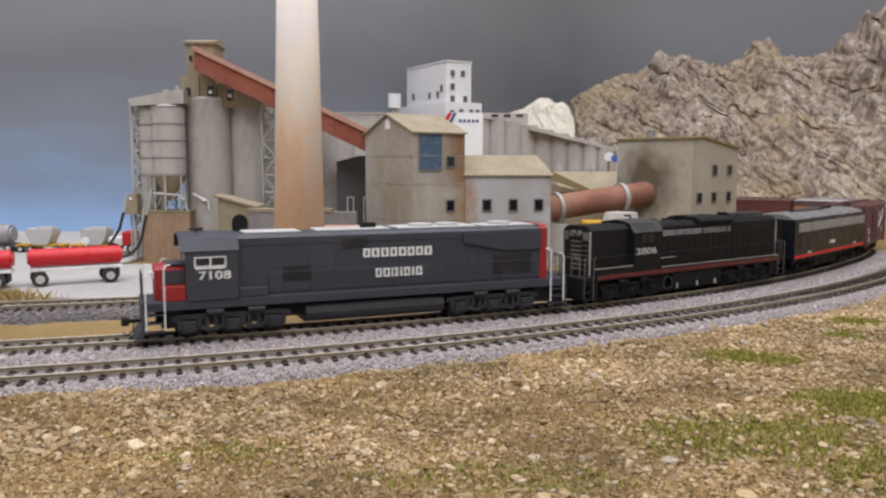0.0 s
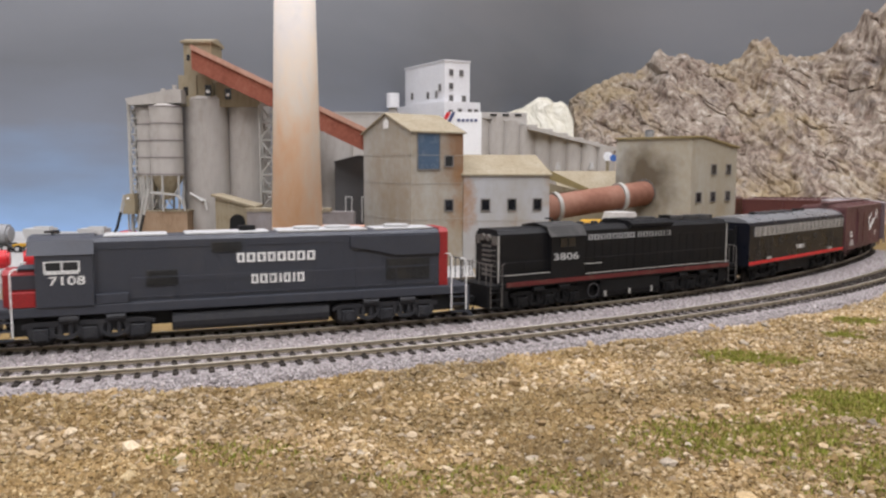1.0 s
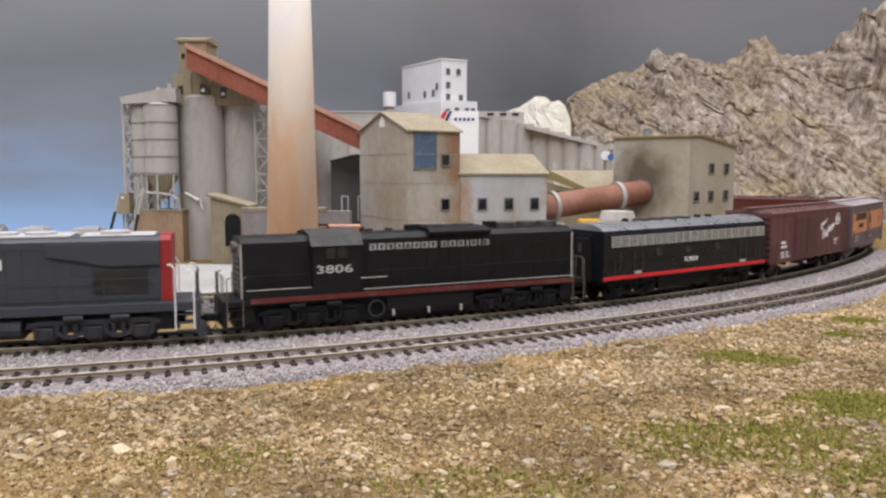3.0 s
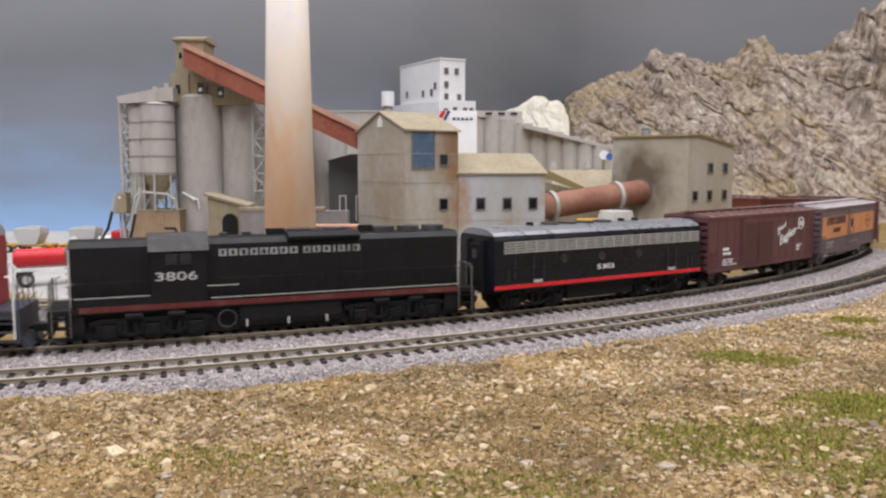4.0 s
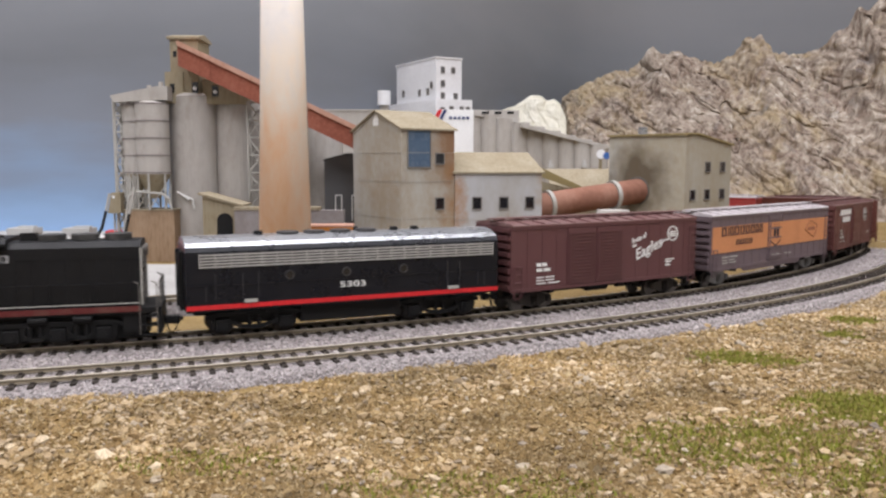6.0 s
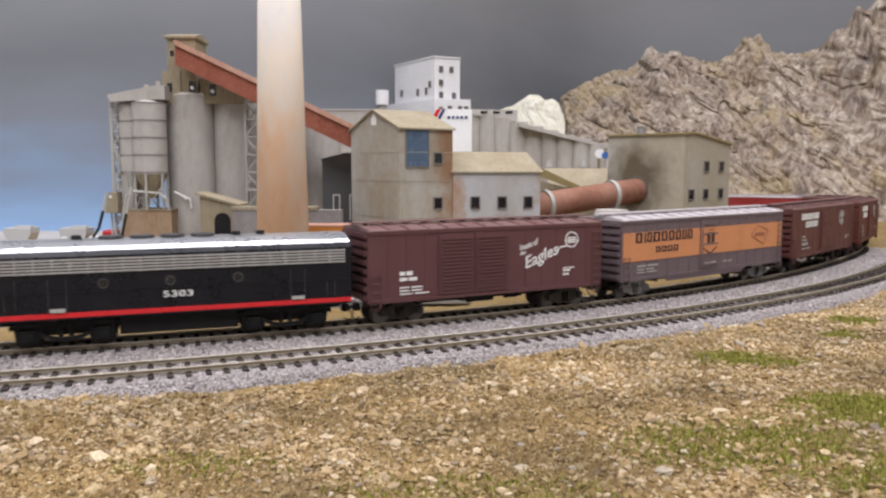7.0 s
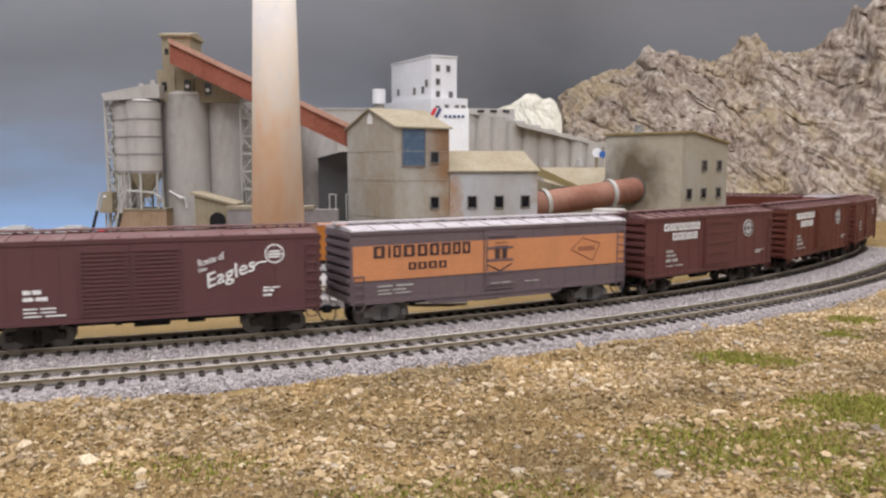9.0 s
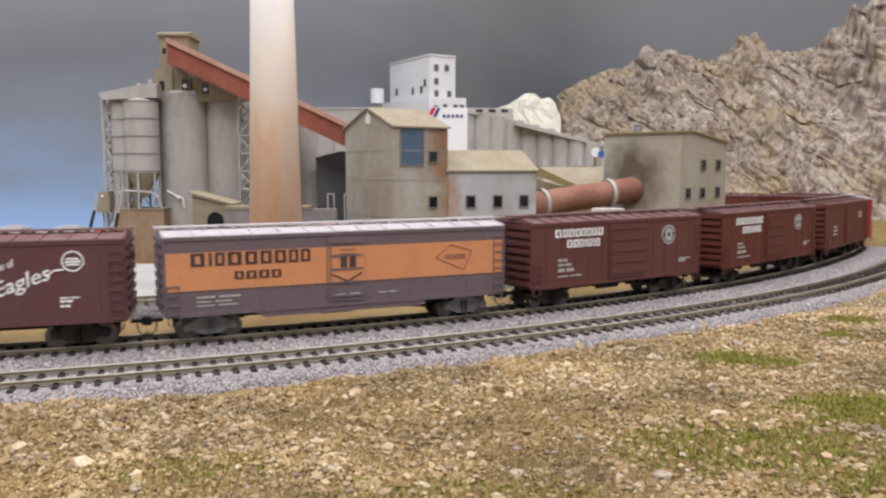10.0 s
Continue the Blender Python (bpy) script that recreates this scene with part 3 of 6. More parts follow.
def track(name, off, s0, s1, ties_to, label, bed=0.020, stone=None):
    t = tagged(new(name), label, "railway track", kind="structure")
    for q in (-1, 1):
        c = q * 0.00825
        part("rail", sweep(bmesh.new(), s0, s1, off, [(c - 0.0009, -0.0021), (c - 0.0009, -0.0017), (c - 0.00025, -0.0014), (c - 0.00025, -0.0006), (c - 0.0004, -0.0005), (c + 0.0004, -0.0005), (c + 0.00025, -0.0006), (c + 0.00025, -0.0014), (c + 0.0009, -0.0017), (c + 0.0009, -0.0021)]), M_rail, t)
        part("rail_head", sweep(bmesh.new(), s0, s1, off, [(c - 0.00042, -0.0005), (c - 0.00042, -0.0001), (c - 0.0003, 0.0), (c + 0.0003, 0.0), (c + 0.00042, -0.0001), (c + 0.00042, -0.0005)]), M_railtop, t)
    part("ballast_bed", sweep(bmesh.new(), s0, s1, off, [(-bed - 0.008, -0.0085), (-bed + 0.002, -0.0030), (bed - 0.002, -0.0030), (bed + 0.008, -0.0085)]), stone or M_ballastbed, t)
    s, rnd = s0 + 0.004, random.Random(5)
    while s < min(ties_to, s1):
        x, y, z, h = on_line(s, off)
        ob = new("tie", TIE)
        ob.parent = t
        ob.matrix_basis = Matrix.Translation((x, y, z + rnd.uniform(-0.0002, 0.0001))) @ Matrix.Rotation(h + rnd.uniform(-0.03, 0.03), 4, "Z")
        s += 0.0072
    return t

track("track_main", 0.0, 0.15, 2.6, 1.45, "main model railway track on grey ballast")
track("track_front", -0.0570, 0.05, 2.2, 1.40, "empty front model railway track on grey ballast")
track("track_back", 0.1215, 0.05, 0.86, 0.80, "rusty rear siding track on dark ballast", bed=0.016, stone=M_darkbed)
tagged(part("siding_shoulder", sweep(bmesh.new(), 0.05, 0.86, 0.0960, [(-0.016, -0.0085), (-0.011, -0.0045), (0.015, -0.0036), (0.015, -0.0085)]), M_darkbed), "dark grey ballast shoulder beside the siding", "ballast", kind="structure")
tagged(part("ballast_fill", sweep(bmesh.new(), 0.05, 1.55, -0.0285, [(-0.020, -0.0075), (-0.020, -0.0034), (0.020, -0.0034), (0.020, -0.0075)]), M_ballastbed), "grey crushed stone between the tracks", "ballast", kind="structure")


# ---------------------------------------------------------------- mountain
def mountain(name, crest, depth, material, label, seed, base=-0.02, amp=1.0, nx=520, nz=190, grain=1.0):
    """Craggy carved-plaster ridge: crest (x, z, y) points, the face leaning towards the viewer, cut into tilted facets."""
    xs, zs, ys = ([p[k] for p in crest] for k in range(3))
    off = Vector((seed * 7.1, seed * 3.3, seed))
    verts, faces = [], []
    for i in range(nx + 1):
        x = xs[0] + (xs[-1] - xs[0]) * i / nx
        top = float(np.interp(x, xs, zs)) + amp * (0.006 * noise.noise(Vector((x * 55, 0, 0)) + off) + 0.005 * noise.noise(Vector((x * 140, 3, 0)) + off))
        yb = float(np.interp(x, xs, ys)) - depth
        for j in range(nz + 1):
            v = j / nz
            z = base + (top - base) * v
            wx = x + 0.016 * noise.noise(Vector((x * 22, z * 22, 1)) + off)
            wz = z + 0.016 * noise.noise(Vector((x * 22, z * 22, 7)) + off)
            y = yb + depth * v ** 1.1
            rise = 0.028 * noise.noise(Vector((wx * 8, wz * 6, 3)) + off)
            for fx, fz, size, tilt in ((24.0 * grain, 13.0 * grain, 0.016, 0.55), (62.0 * grain, 36.0 * grain, 0.0075, 0.60)):
                q = Vector((wx * fx + wz * fx * 0.35, wz * fz, 2.5)) + off
                dist, near = noise.voronoi(q)
                c = noise.cell_vector(near[0] * 3.7)
                d = q - near[0]
                rise += size * (min(0.55, (dist[1] - dist[0]) * 1.6) + tilt * (2 * c.x - 1) * d.x + tilt * (2 * c.y - 1) * d.y + 0.5 * c.z)
            rise += 0.0035 * noise.noise(Vector((wx * 190, wz * 110, 9)) + off)
            fade = 1.0 if v < 0.97 else 0.6
            verts.append((x + amp * 0.004 * noise.noise(Vector((x * 80, z * 60, 4)) + off), y - amp * rise * fade, z))
    w = nz + 1
    for i in range(nx):
        for j in range(nz):
            a = i * w + j
            faces.append((a, a + w, a + w + 1, a + 1))
    n0 = len(verts)
    for i in range(nx + 1):
        x, y, z = verts[i * w + nz]
        verts.append((x, y + 0.20, base))
    for i in range(nx):
        a = i * w + nz
        faces.append((a, a + w, n0 + i + 1, n0 + i))
    me = bpy.data.meshes.new(name)
    me.from_pydata(verts, [], faces)
    me.materials.append(material)
    return tagged(new(name, me), label, "mountain", kind="structure")


mountain("mountain", [(0.2305, 0.170, 1.63), (0.245, 0.218, 1.63), (0.259, 0.231, 1.63), (0.302, 0.249, 1.62), (0.345, 0.267, 1.61), (0.390, 0.278, 1.61), (0.409, 0.310, 1.60), (0.422, 0.3145, 1.60), (0.443, 0.299, 1.60), (0.465, 0.306, 1.60), (0.494, 0.288, 1.60), (0.539, 0.286, 1.60), (0.574, 0.298, 1.59), (0.596, 0.329, 1.58), (0.624, 0.331, 1.58), (0.634, 0.302, 1.57), (0.667, 0.292, 1.56), (0.696, 0.295, 1.54), (0.713, 0.302, 1.52), (0.723, 0.327, 1.50), (0.743, 0.334, 1.49), (0.748, 0.360, 1.48), (0.762, 0.357, 1.46), (0.771, 0.374, 1.45), (0.803, 0.399, 1.42), (0.95, 0.50, 1.34), (1.3, 0.56, 1.20)], 0.30, M_rock, "craggy carved plaster mountain painted grey-brown and ochre", 2)
mountain("white_hill", [(0.070, 0.172, 1.50), (0.105, 0.182, 1.50), (0.126, 0.187, 1.50), (0.147, 0.198, 1.50), (0.168, 0.211, 1.50), (0.182, 0.212, 1.50), (0.195, 0.201, 1.50), (0.209, 0.205, 1.50), (0.222, 0.196, 1.50), (0.232, 0.170, 1.50)], 0.05, M_snow, "bare white plaster hill still unpainted", 5, amp=0.30, nx=110, nz=90)


# ---------------------------------------------------------------- cement works (each building stands on its own local x, y at a corner)
def stand(name, label, category, x, y, ang=0.0, group=""):
    ob = tagged(new(name), label, category, group)
    ob.matrix_basis = pose(x, y, -0.0065, 0, 0, ang)
    return ob


def wall_window(parent, face, u, z, w, h, pane=None):
    """A small framed window, recessed look: frame proud, pane set in. face: 'front' lies on y = 0, 'side' on x = 0."""
    f = 0.0009
    def lay(a0, a1, d0, d1, z0, z1):
        return (a0, a1, d0, d1, z0, z1) if face == "front" else (d0, d1, a0, a1, z0, z1)
    win = part("window", B(lay(u - w / 2, u + w / 2, -0.0002, 0.0006, z, z + h)), pane or M_glass, parent)
    part("window_frame", B(lay(u - w / 2 - f, u - w / 2, -0.0009, 0.0006, z - f, z + h + f), lay(u + w / 2, u + w / 2 + f, -0.0009, 0.0006, z - f, z + h + f),
                           lay(u - w / 2, u + w / 2, -0.0009, 0.0006, z + h, z + h + f), lay(u - w / 2, u + w / 2, -0.0012, 0.0006, z - f, z)), M_winframe, win)
    return win


def gabled_box(ob, w, d, eave, ridge, wall, roof, along="x", over=0.002, seams=()):
    """Walls with a gable roof; the ridge runs along x or along y."""
    bm = bmesh.new()
    if along == "x":
        prism(bm, [(0, 0), (0, eave), (d / 2, ridge), (d, eave), (d, 0)], 0, w)
    else:
        slab(bm, [(0, 0), (0, eave), (w / 2, ridge), (w, eave), (w, 0)], 0, d)
    part("wall", bm, wall, ob)
    bm = bmesh.new()
    t = 0.0016
    if along == "x":
        k = (ridge - eave) / (d / 2)
        o = over
        prism(bm, [(-o, eave - k * o + 0.0003), (d / 2, ridge + 0.0003), (d + o, eave - k * o + 0.0003), (d + o, eave - k * o + t), (d / 2, ridge + t), (-o, eave - k * o + t)], -o, w + o)
    else:
        k = (ridge - eave) / (w / 2)
        o = over
        slab(bm, [(-o, eave - k * o + 0.0003), (w / 2, ridge + 0.0003), (w + o, eave - k * o + 0.0003), (w + o, eave - k * o + t), (w / 2, ridge + t), (-o, eave - k * o + t)], -o, d + o)
    part("roof", bm, roof, ob)
    for z in seams:
        part("panel_seam", B((-0.0003, w + 0.0003, -0.0003, 0.0, z, z + 0.0004), (-0.0003, 0.0, 0.0, d, z, z + 0.0004)), M_wall, ob)
    return ob


G = 0.0065
# mill house: corner towards the viewer; gable on its left side, blue window on the right
mill = stand("mill_house", "tall grey panelled mill house with rust-dusted gable roof", "factory building", -0.0329, 0.660, 35)
gabled_box(mill, 0.0540, 0.0822, 0.1130 + G, 0.1292 + G, M_millwall, M_rooftan, along="x", seams=(0.045, 0.076, 0.100))
wall_window(mill, "front", 0.0175, 0.0885, 0.0220, 0.0300, M_blueglass)
wall_window(mill, "front", 0.0385, 0.0910, 0.0080, 0.0085)
wall_window(mill, "front", 0.0385, 0.0525, 0.0080, 0.0090)
v = part("gable_vent", slab(bmesh.new(), [(0.0, 0.1235), (0.008, 0.1235), (0.008, 0.1290), (0.004, 0.1330), (0.0, 0.1290)], -0.0006, 0.0008), M_white, mill)
v.matrix_basis = pose(0, 0.0451, 0, 0, 0, -90)
# low wing with three windows
wing = stand("mill_wing", "low grey wing with pale tin roof and three small windows", "factory building", 0.0118, 0.6905, 13)
gabled_box(wing, 0.0800, 0.0900, 0.0765 + G, 0.0935 + G, M_wing, M_rooftan, along="x", seams=(0.042,))
for u in (0.0200, 0.0445, 0.0685):
    wall_window(wing, "front", u, 0.0520, 0.0072, 0.0095)
# burner house at the far end of the kiln
burner = stand("burner_house", "tan and grey burner house stained with soot round the kiln", "factory building", 0.2268, 0.740, 44)
BW, BD = 0.0900, 0.0840
bm = bmesh.new()
slab(bm, [(0, 0), (0, 0.1115 + G), (0.018, 0.1122 + G), (BW, 0.1030 + G), (BW, 0)], 0, BD)
part("wall", bm, M_soot, burner)
bm = slab(bmesh.new(), [(-0.002, 0.1113 + G), (-0.002, 0.1128 + G), (0.018, 0.1138 + G), (BW + 0.002, 0.1045 + G), (BW + 0.002, 0.1028 + G), (0.018, 0.1123 + G)], -0.002, BD + 0.002)
part("roof", bm, M_yellowtrim, burner, "thin ochre roof edge")
for u in (0.0140, 0.0420, 0.0720):
    wall_window(burner, "front", u, 0.0575, 0.0090, 0.0085)
for u in (0.0420, 0.0720):
    wall_window(burner, "front", u, 0.0840, 0.0090, 0.0085)
part("roof_vent", rod(bmesh.new(), (0.006, 0.05, 0.1190), (0.006, 0.05, 0.1265), 0.0045, seg=14), M_silver, burner)
# soot patch has the shape of the blow-back round the pipe
soot = part("soot_hood", rod(bmesh.new(), (-0.0012, 0.0508, 0.0652), (0.0004, 0.0508, 0.0652), 0.0134, seg=28), M_enddust, burner, "dark opening round the kiln")

# kiln
kiln = stand("rotary_kiln", "rust-red rotary kiln tube with pale tyre rings", "industrial kiln", 0.0, 0.0)
ka, kb = Vector((0.0800, 0.7275, 0.0443 + G)), Vector((0.1945, 0.7775, 0.0585 + G))
part("tube", rod(bmesh.new(), ka, kb, 0.0119, seg=36), M_rust, kiln, smooth=False)
kd = (kb - ka).normalized()
for f in (0.165, 0.745):
    c = ka + (kb - ka) * f
    part("tyre_ring", rod(bmesh.new(), c - kd * 0.0019, c + kd * 0.0019, 0.0139, seg=36), M_ringm, kiln)
for f in (0.165, 0.745):
    c = ka + (kb - ka) * f
    bm = B((c.x - 0.010, c.x + 0.010, c.y - 0.014, c.y + 0.014, 0.0, c.z - 0.0150))
    part("pier", bm, M_concrete, kiln)

# chimney
stack = stand("chimney_stack", "tall tapered concrete chimney washed orange-brown at its foot", "chimney", -0.1163, 0.590)
part("shaft", rod(bmesh.new(), (0, 0, 0), (0.0016, 0, 0.330), 0.0200, 0.0125, seg=40), M_stack, stack, smooth=True)
part("footing", B((-0.026, 0.026, -0.024, 0.030, 0.0, 0.004), bev=0.001), M_concrete, stack)

# silos with head house and conveyor
def silo(x, y, r, h, label="tall weathered concrete storage silo", lid=True):
    s = stand("silo", label, "silo", x, y, 0, "cement silos")
    part("drum", rod(bmesh.new(), (0, 0, 0), (0, 0, h + G), r, seg=40), M_concrete, s, smooth=False)
    if lid:
        part("cap", rod(bmesh.new(), (0, 0, h + G), (0, 0, h + G + 0.003), r * 1.02, r * 0.9, seg=40), M_concrete, s)
    return s


silo(-0.2375, 0.770, 0.0222, 0.1470)
silo(-0.1983, 0.780, 0.0208, 0.1465)
silo(-0.1600, 0.800, 0.0200, 0.1440)
silo(-0.1230, 0.830, 0.0210, 0.1290)
head = stand("head_house", "tan weathered elevator head house on top of the silos", "factory building", -0.2600, 0.752)
part("tower", B((0.008, 0.034, 0, 0.036, 0.1400 + G, 0.1990 + G)), M_tan, head)
part("lower_block", B((0.003, 0.020, -0.002, 0.036, 0.1400 + G, 0.1690 + G), (0.036, 0.078, 0.004, 0.036, 0.1400 + G, 0.1630 + G)), M_tan, head)
part("roof", prism(bmesh.new(), [(-0.003, 0.1990 + G), (-0.003, 0.2010 + G), (0.016, 0.2050 + G), (0.039, 0.2010 + G), (0.039, 0.1990 + G)], 0.006, 0.036), M_rooftan, head)
for x, z in ((0.0275, 0.1500), (0.0450, 0.1470)):
    wdw = part("window", B((x, x + 0.006, -0.0005, 0.002, z + G, z + 0.010 + G)) if x < 0.04 else B((x, x + 0.006, 0.0035, 0.006, z + G, z + 0.010 + G)), M_glass, head)
    part("lamp", rod(bmesh.new(), (x + 0.003, -0.0006 if x < 0.04 else 0.0034, z + 0.004 + G), (x + 0.003, -0.0016 if x < 0.04 else 0.0024, z + 0.004 + G), 0.0018, seg=12), M_signw, wdw)
part("window", B((0.008, 0.012, -0.003, 0.0, 0.150 + G, 0.158 + G)), M_glass, head)
part("window", B((0.011, 0.014, -0.0006, 0.0, 0.183 + G, 0.188 + G)), M_glass, head)
bm = bmesh.new()
conv = stand("conveyor_gallery", "long sloping rust-red enclosed conveyor gallery", "conveyor", 0.0, 0.0)
a, b2 = Vector((-0.2380, 0.740, 0.1930 + G)), Vector((-0.0640, 0.735, 0.1110 + G))
slab(bm, [(a.x, a.z), (b2.x, b2.z), (b2.x, b2.z - 0.0205), (a.x, a.z - 0.0205)], 0.731, 0.752)
part("gallery", bm, M_conv, conv)
part("gallery_roof", slab(bmesh.new(), [(a.x, a.z + 0.0004), (a.x, a.z + 0.0016), (b2.x, b2.z + 0.0016), (b2.x, b2.z - 0.0030), (a.x, a.z - 0.0030)], 0.7285, 0.7305), M_convroof, conv)
part("gallery_roof", slab(bmesh.new(), [(a.x, a.z + 0.0004), (a.x, a.z + 0.0016), (b2.x, b2.z + 0.0016), (b2.x, b2.z + 0.0004)], 0.7306, 0.754), M_convroof, conv)
bm = bmesh.new()
for i in range(1, 12):
    f = i / 12
    c = a + (b2 - a) * f
    box(bm, c.x - 0.0003, c.x + 0.0003, 0.7306, 0.731, c.z - 0.0200, c.z)
part("cladding", bm, M_conv, conv)


def lattice(name, label, x, y, w, d, h, bays, material, r=0.0008, leg=None):
    t = stand(name, label, "steel tower", x, y)
    bm = bmesh.new()
    cs = [(0, 0), (w, 0), (w, d), (0, d)]
    for cx, cy in cs:
        rod(bm, (cx, cy, 0), (cx, cy, h), leg or r * 1.3, seg=6)
    part("corner_post", bm, material, t)
    bm = bmesh.new()
    for k in range(bays):
        z0, z1 = h * k / bays, h * (k + 1) / bays
        for i in range(4):
            p, q = cs[i], cs[(i + 1) % 4]
            rod(bm, (*p, z1), (*q, z1), r, seg=5)
            rod(bm, (*(p if k % 2 else q), z0), (*(q if k % 2 else p), z1), r, seg=5)
    part("bracing", bm, material, t)
    return t


lattice("lattice_tower", "pale steel lattice tower beside the silos", -0.1805, 0.748, 0.013, 0.013, 0.1480, 9, M_ringm)
lattice("stair_tower", "pale steel stair tower with zigzag braces", -0.3030, 0.744, 0.010, 0.016, 0.1500, 10, M_ringm, leg=0.0016)
lattice("stair_tower", "pale steel stair tower with zigzag braces", -0.2900, 0.742, 0.005, 0.016, 0.1490, 12, M_ringm, leg=0.0014)
# banded bins on legs
def banded_bin(x, y, r, top):
    bin_ = stand("banded_bin", "pale banded steel bin with hopper bottom on tan legs", "silo", x, y, 0, "banded bins")
    part("drum", rod(bmesh.new(), (0, 0, 0.0745 + G), (0, 0, top + G), r, seg=36), M_concrete, bin_)
    for i in range(5):
        z = 0.0760 + (top - 0.0762) / 4 * i + G
        part("band", rod(bmesh.new(), (0, 0, z - 0.0006), (0, 0, z + 0.0006), r + 0.0004, seg=36), M_dusky, bin_)
    part("hopper", rod(bmesh.new(), (0, 0, 0.0520 + G), (0, 0, 0.0745 + G), 0.0040, r * 0.98, seg=28), M_tan, bin_)
    part("top_cone", rod(bmesh.new(), (0, 0, top + G), (0, 0, top + 0.003 + G), r * 1.01, r * 0.4, seg=28), M_concrete, bin_)
    for i in range(6):
        an = math.pi * 2 * (i + 0.5) / 6
        px, py = (r - 0.0006) * math.cos(an), (r - 0.0006) * math.sin(an)
        part("leg", rod(bmesh.new(), (px, py, 0.0420 + G), (px, py, 0.0760 + G), 0.0011, seg=6), M_ringm, bin_)
        a2 = an + math.pi / 3
        part("brace", rod(bmesh.new(), (px, py, 0.0430 + G), ((r - 0.0006) * math.cos(a2), (r - 0.0006) * math.sin(a2), 0.0640 + G), 0.0006, seg=5), M_ringm, bin_)
    return bin_


banded_bin(-0.2672, 0.742, 0.0150, 0.1390)
banded_bin(-0.2865, 0.752, 0.0120, 0.1385)
bin_roof = stand("bin_roof", "sloping pale tin roof above the banded bins", "roof", 0.0, 0.0)
part("sheet", slab(bmesh.new(), [(-0.3020, 0.1445 + G), (-0.3020, 0.1462 + G), (-0.2600, 0.1545 + G), (-0.2500, 0.1545 + G), (-0.2500, 0.1420 + G), (-0.2600, 0.1420 + G), (-0.2990, 0.1400 + G)], 0.735, 0.770), M_concrete, bin_roof)
for k, px in enumerate((-0.270, -0.259)):
    part("roof_vent", rod(bmesh.new(), (px, 0.745, 0.1500 + 0.0030 * k + G), (px, 0.745, 0.1560 + 0.0032 * k + G), 0.0022, seg=12), M_concrete, bin_roof)
pipes = stand("pipe_frame", "bent pale delivery pipe in front of the bins", "pipe", 0.0, 0.0)
part("pipe", wire(bmesh.new(), [(-0.2945, 0.728, 0.006 + G), (-0.2860, 0.728, 0.0540 + G), (-0.2810, 0.728, 0.0590 + G), (-0.2560, 0.728, 0.0570 + G), (-0.2490, 0.728, 0.0520 + G)], 0.0011, 8), M_ringm, pipes)
part("riser", wire(bmesh.new(), [(-0.2490, 0.728, 0.0520 + G), (-0.2470, 0.728, 0.0420 + G)], 0.0010, 8), M_ringm, pipes)
down = stand("down_pipe", "pale curved down pipe on the concrete silo", "pipe", 0.0, 0.0)
part("pipe", wire(bmesh.new(), [(-0.1985, 0.7620, 0.1480 + G), (-0.1880, 0.7600, 0.1475 + G), (-0.1835, 0.7600, 0.1430 + G), (-0.1825, 0.7600, 0.1360 + G), (-0.1825, 0.7600, 0.0020 + G)], 0.0014, 8), M_ringm, down)
base = stand("loading_house", "tan boarded loading house under the bin", "factory building", -0.2920, 0.733)
part("wall", B((0, 0.045, 0, 0.030, 0, 0.0410 + G)), M_timber, base)
part("roof", B((-0.001, 0.046, -0.001, 0.031, 0.0411 + G, 0.0423 + G)), M_rooftan, base)
bm = bmesh.new()
for i in range(12):
    box(bm, 0.0003 + i * 0.0038, 0.0006 + i * 0.0038, -0.0003, 0.0, 0.0, 0.0405 + G)
part("cladding", bm, M_timber, base)
# tan shed with arched doorway, pipe and cable
shed = stand("arched_shed", "small tan shed with dark arched doorway and sloping roof", "shed", -0.2105, 0.700)
part("wall", slab(bmesh.new(), [(0, 0), (0, 0.0560 + G), (0.034, 0.0470 + G), (0.034, 0)], 0, 0.03), M_tan, shed)
part("roof", slab(bmesh.new(), [(-0.003, 0.0570 + G), (-0.003, 0.0590 + G), (0.036, 0.0485 + G), (0.036, 0.0467 + G)], -0.003, 0.033), M_rooftan, shed)
arch = [(0.0125, 0.012), (0.0265, 0.012), (0.0265, 0.034)] + [(0.0195 + 0.007 * math.cos(q * math.pi / 8), 0.034 + 0.007 * math.sin(q * math.pi / 8)) for q in range(1, 8)] + [(0.0125, 0.034)]
part("doorway", slab(bmesh.new(), [(x, z + G) for x, z in arch], -0.0006, 0.001), M_black, shed)
low = stand("low_wall_block", "grey concrete retaining block beside the chimney", "retaining wall", -0.1800, 0.690)
part("wall", B((0, 0.095, 0, 0.012, 0, 0.0440 + G)), M_dusky, low)
part("cap", B((-0.001, 0.074, -0.001, 0.013, 0.0441 + G, 0.0470 + G)), M_rooftan, low)
dark = stand("dark_shed", "dark grey corrugated shed with white-framed doors", "shed", -0.1130, 0.770)
part("wall", slab(bmesh.new(), [(0, 0), (0, 0.0870 + G), (0.022, 0.0930 + G), (0.045, 0.0930 + G), (0.045, 0)], 0, 0.05), M_shed, dark)
part("roof", slab(bmesh.new(), [(-0.001, 0.0872 + G), (-0.001, 0.0884 + G), (0.022, 0.0945 + G), (0.046, 0.0945 + G), (0.046, 0.0931 + G), (0.022, 0.0931 + G)], -0.001, 0.051), M_shed, dark)
for x in (0.010, 0.026):
    part("door_frame", B((x, x + 0.001, -0.0008, 0, 0.036, 0.060), (x + 0.006, x + 0.007, -0.0008, 0, 0.036, 0.060), (x, x + 0.007, -0.0008, 0, 0.060, 0.061)), M_white, dark)

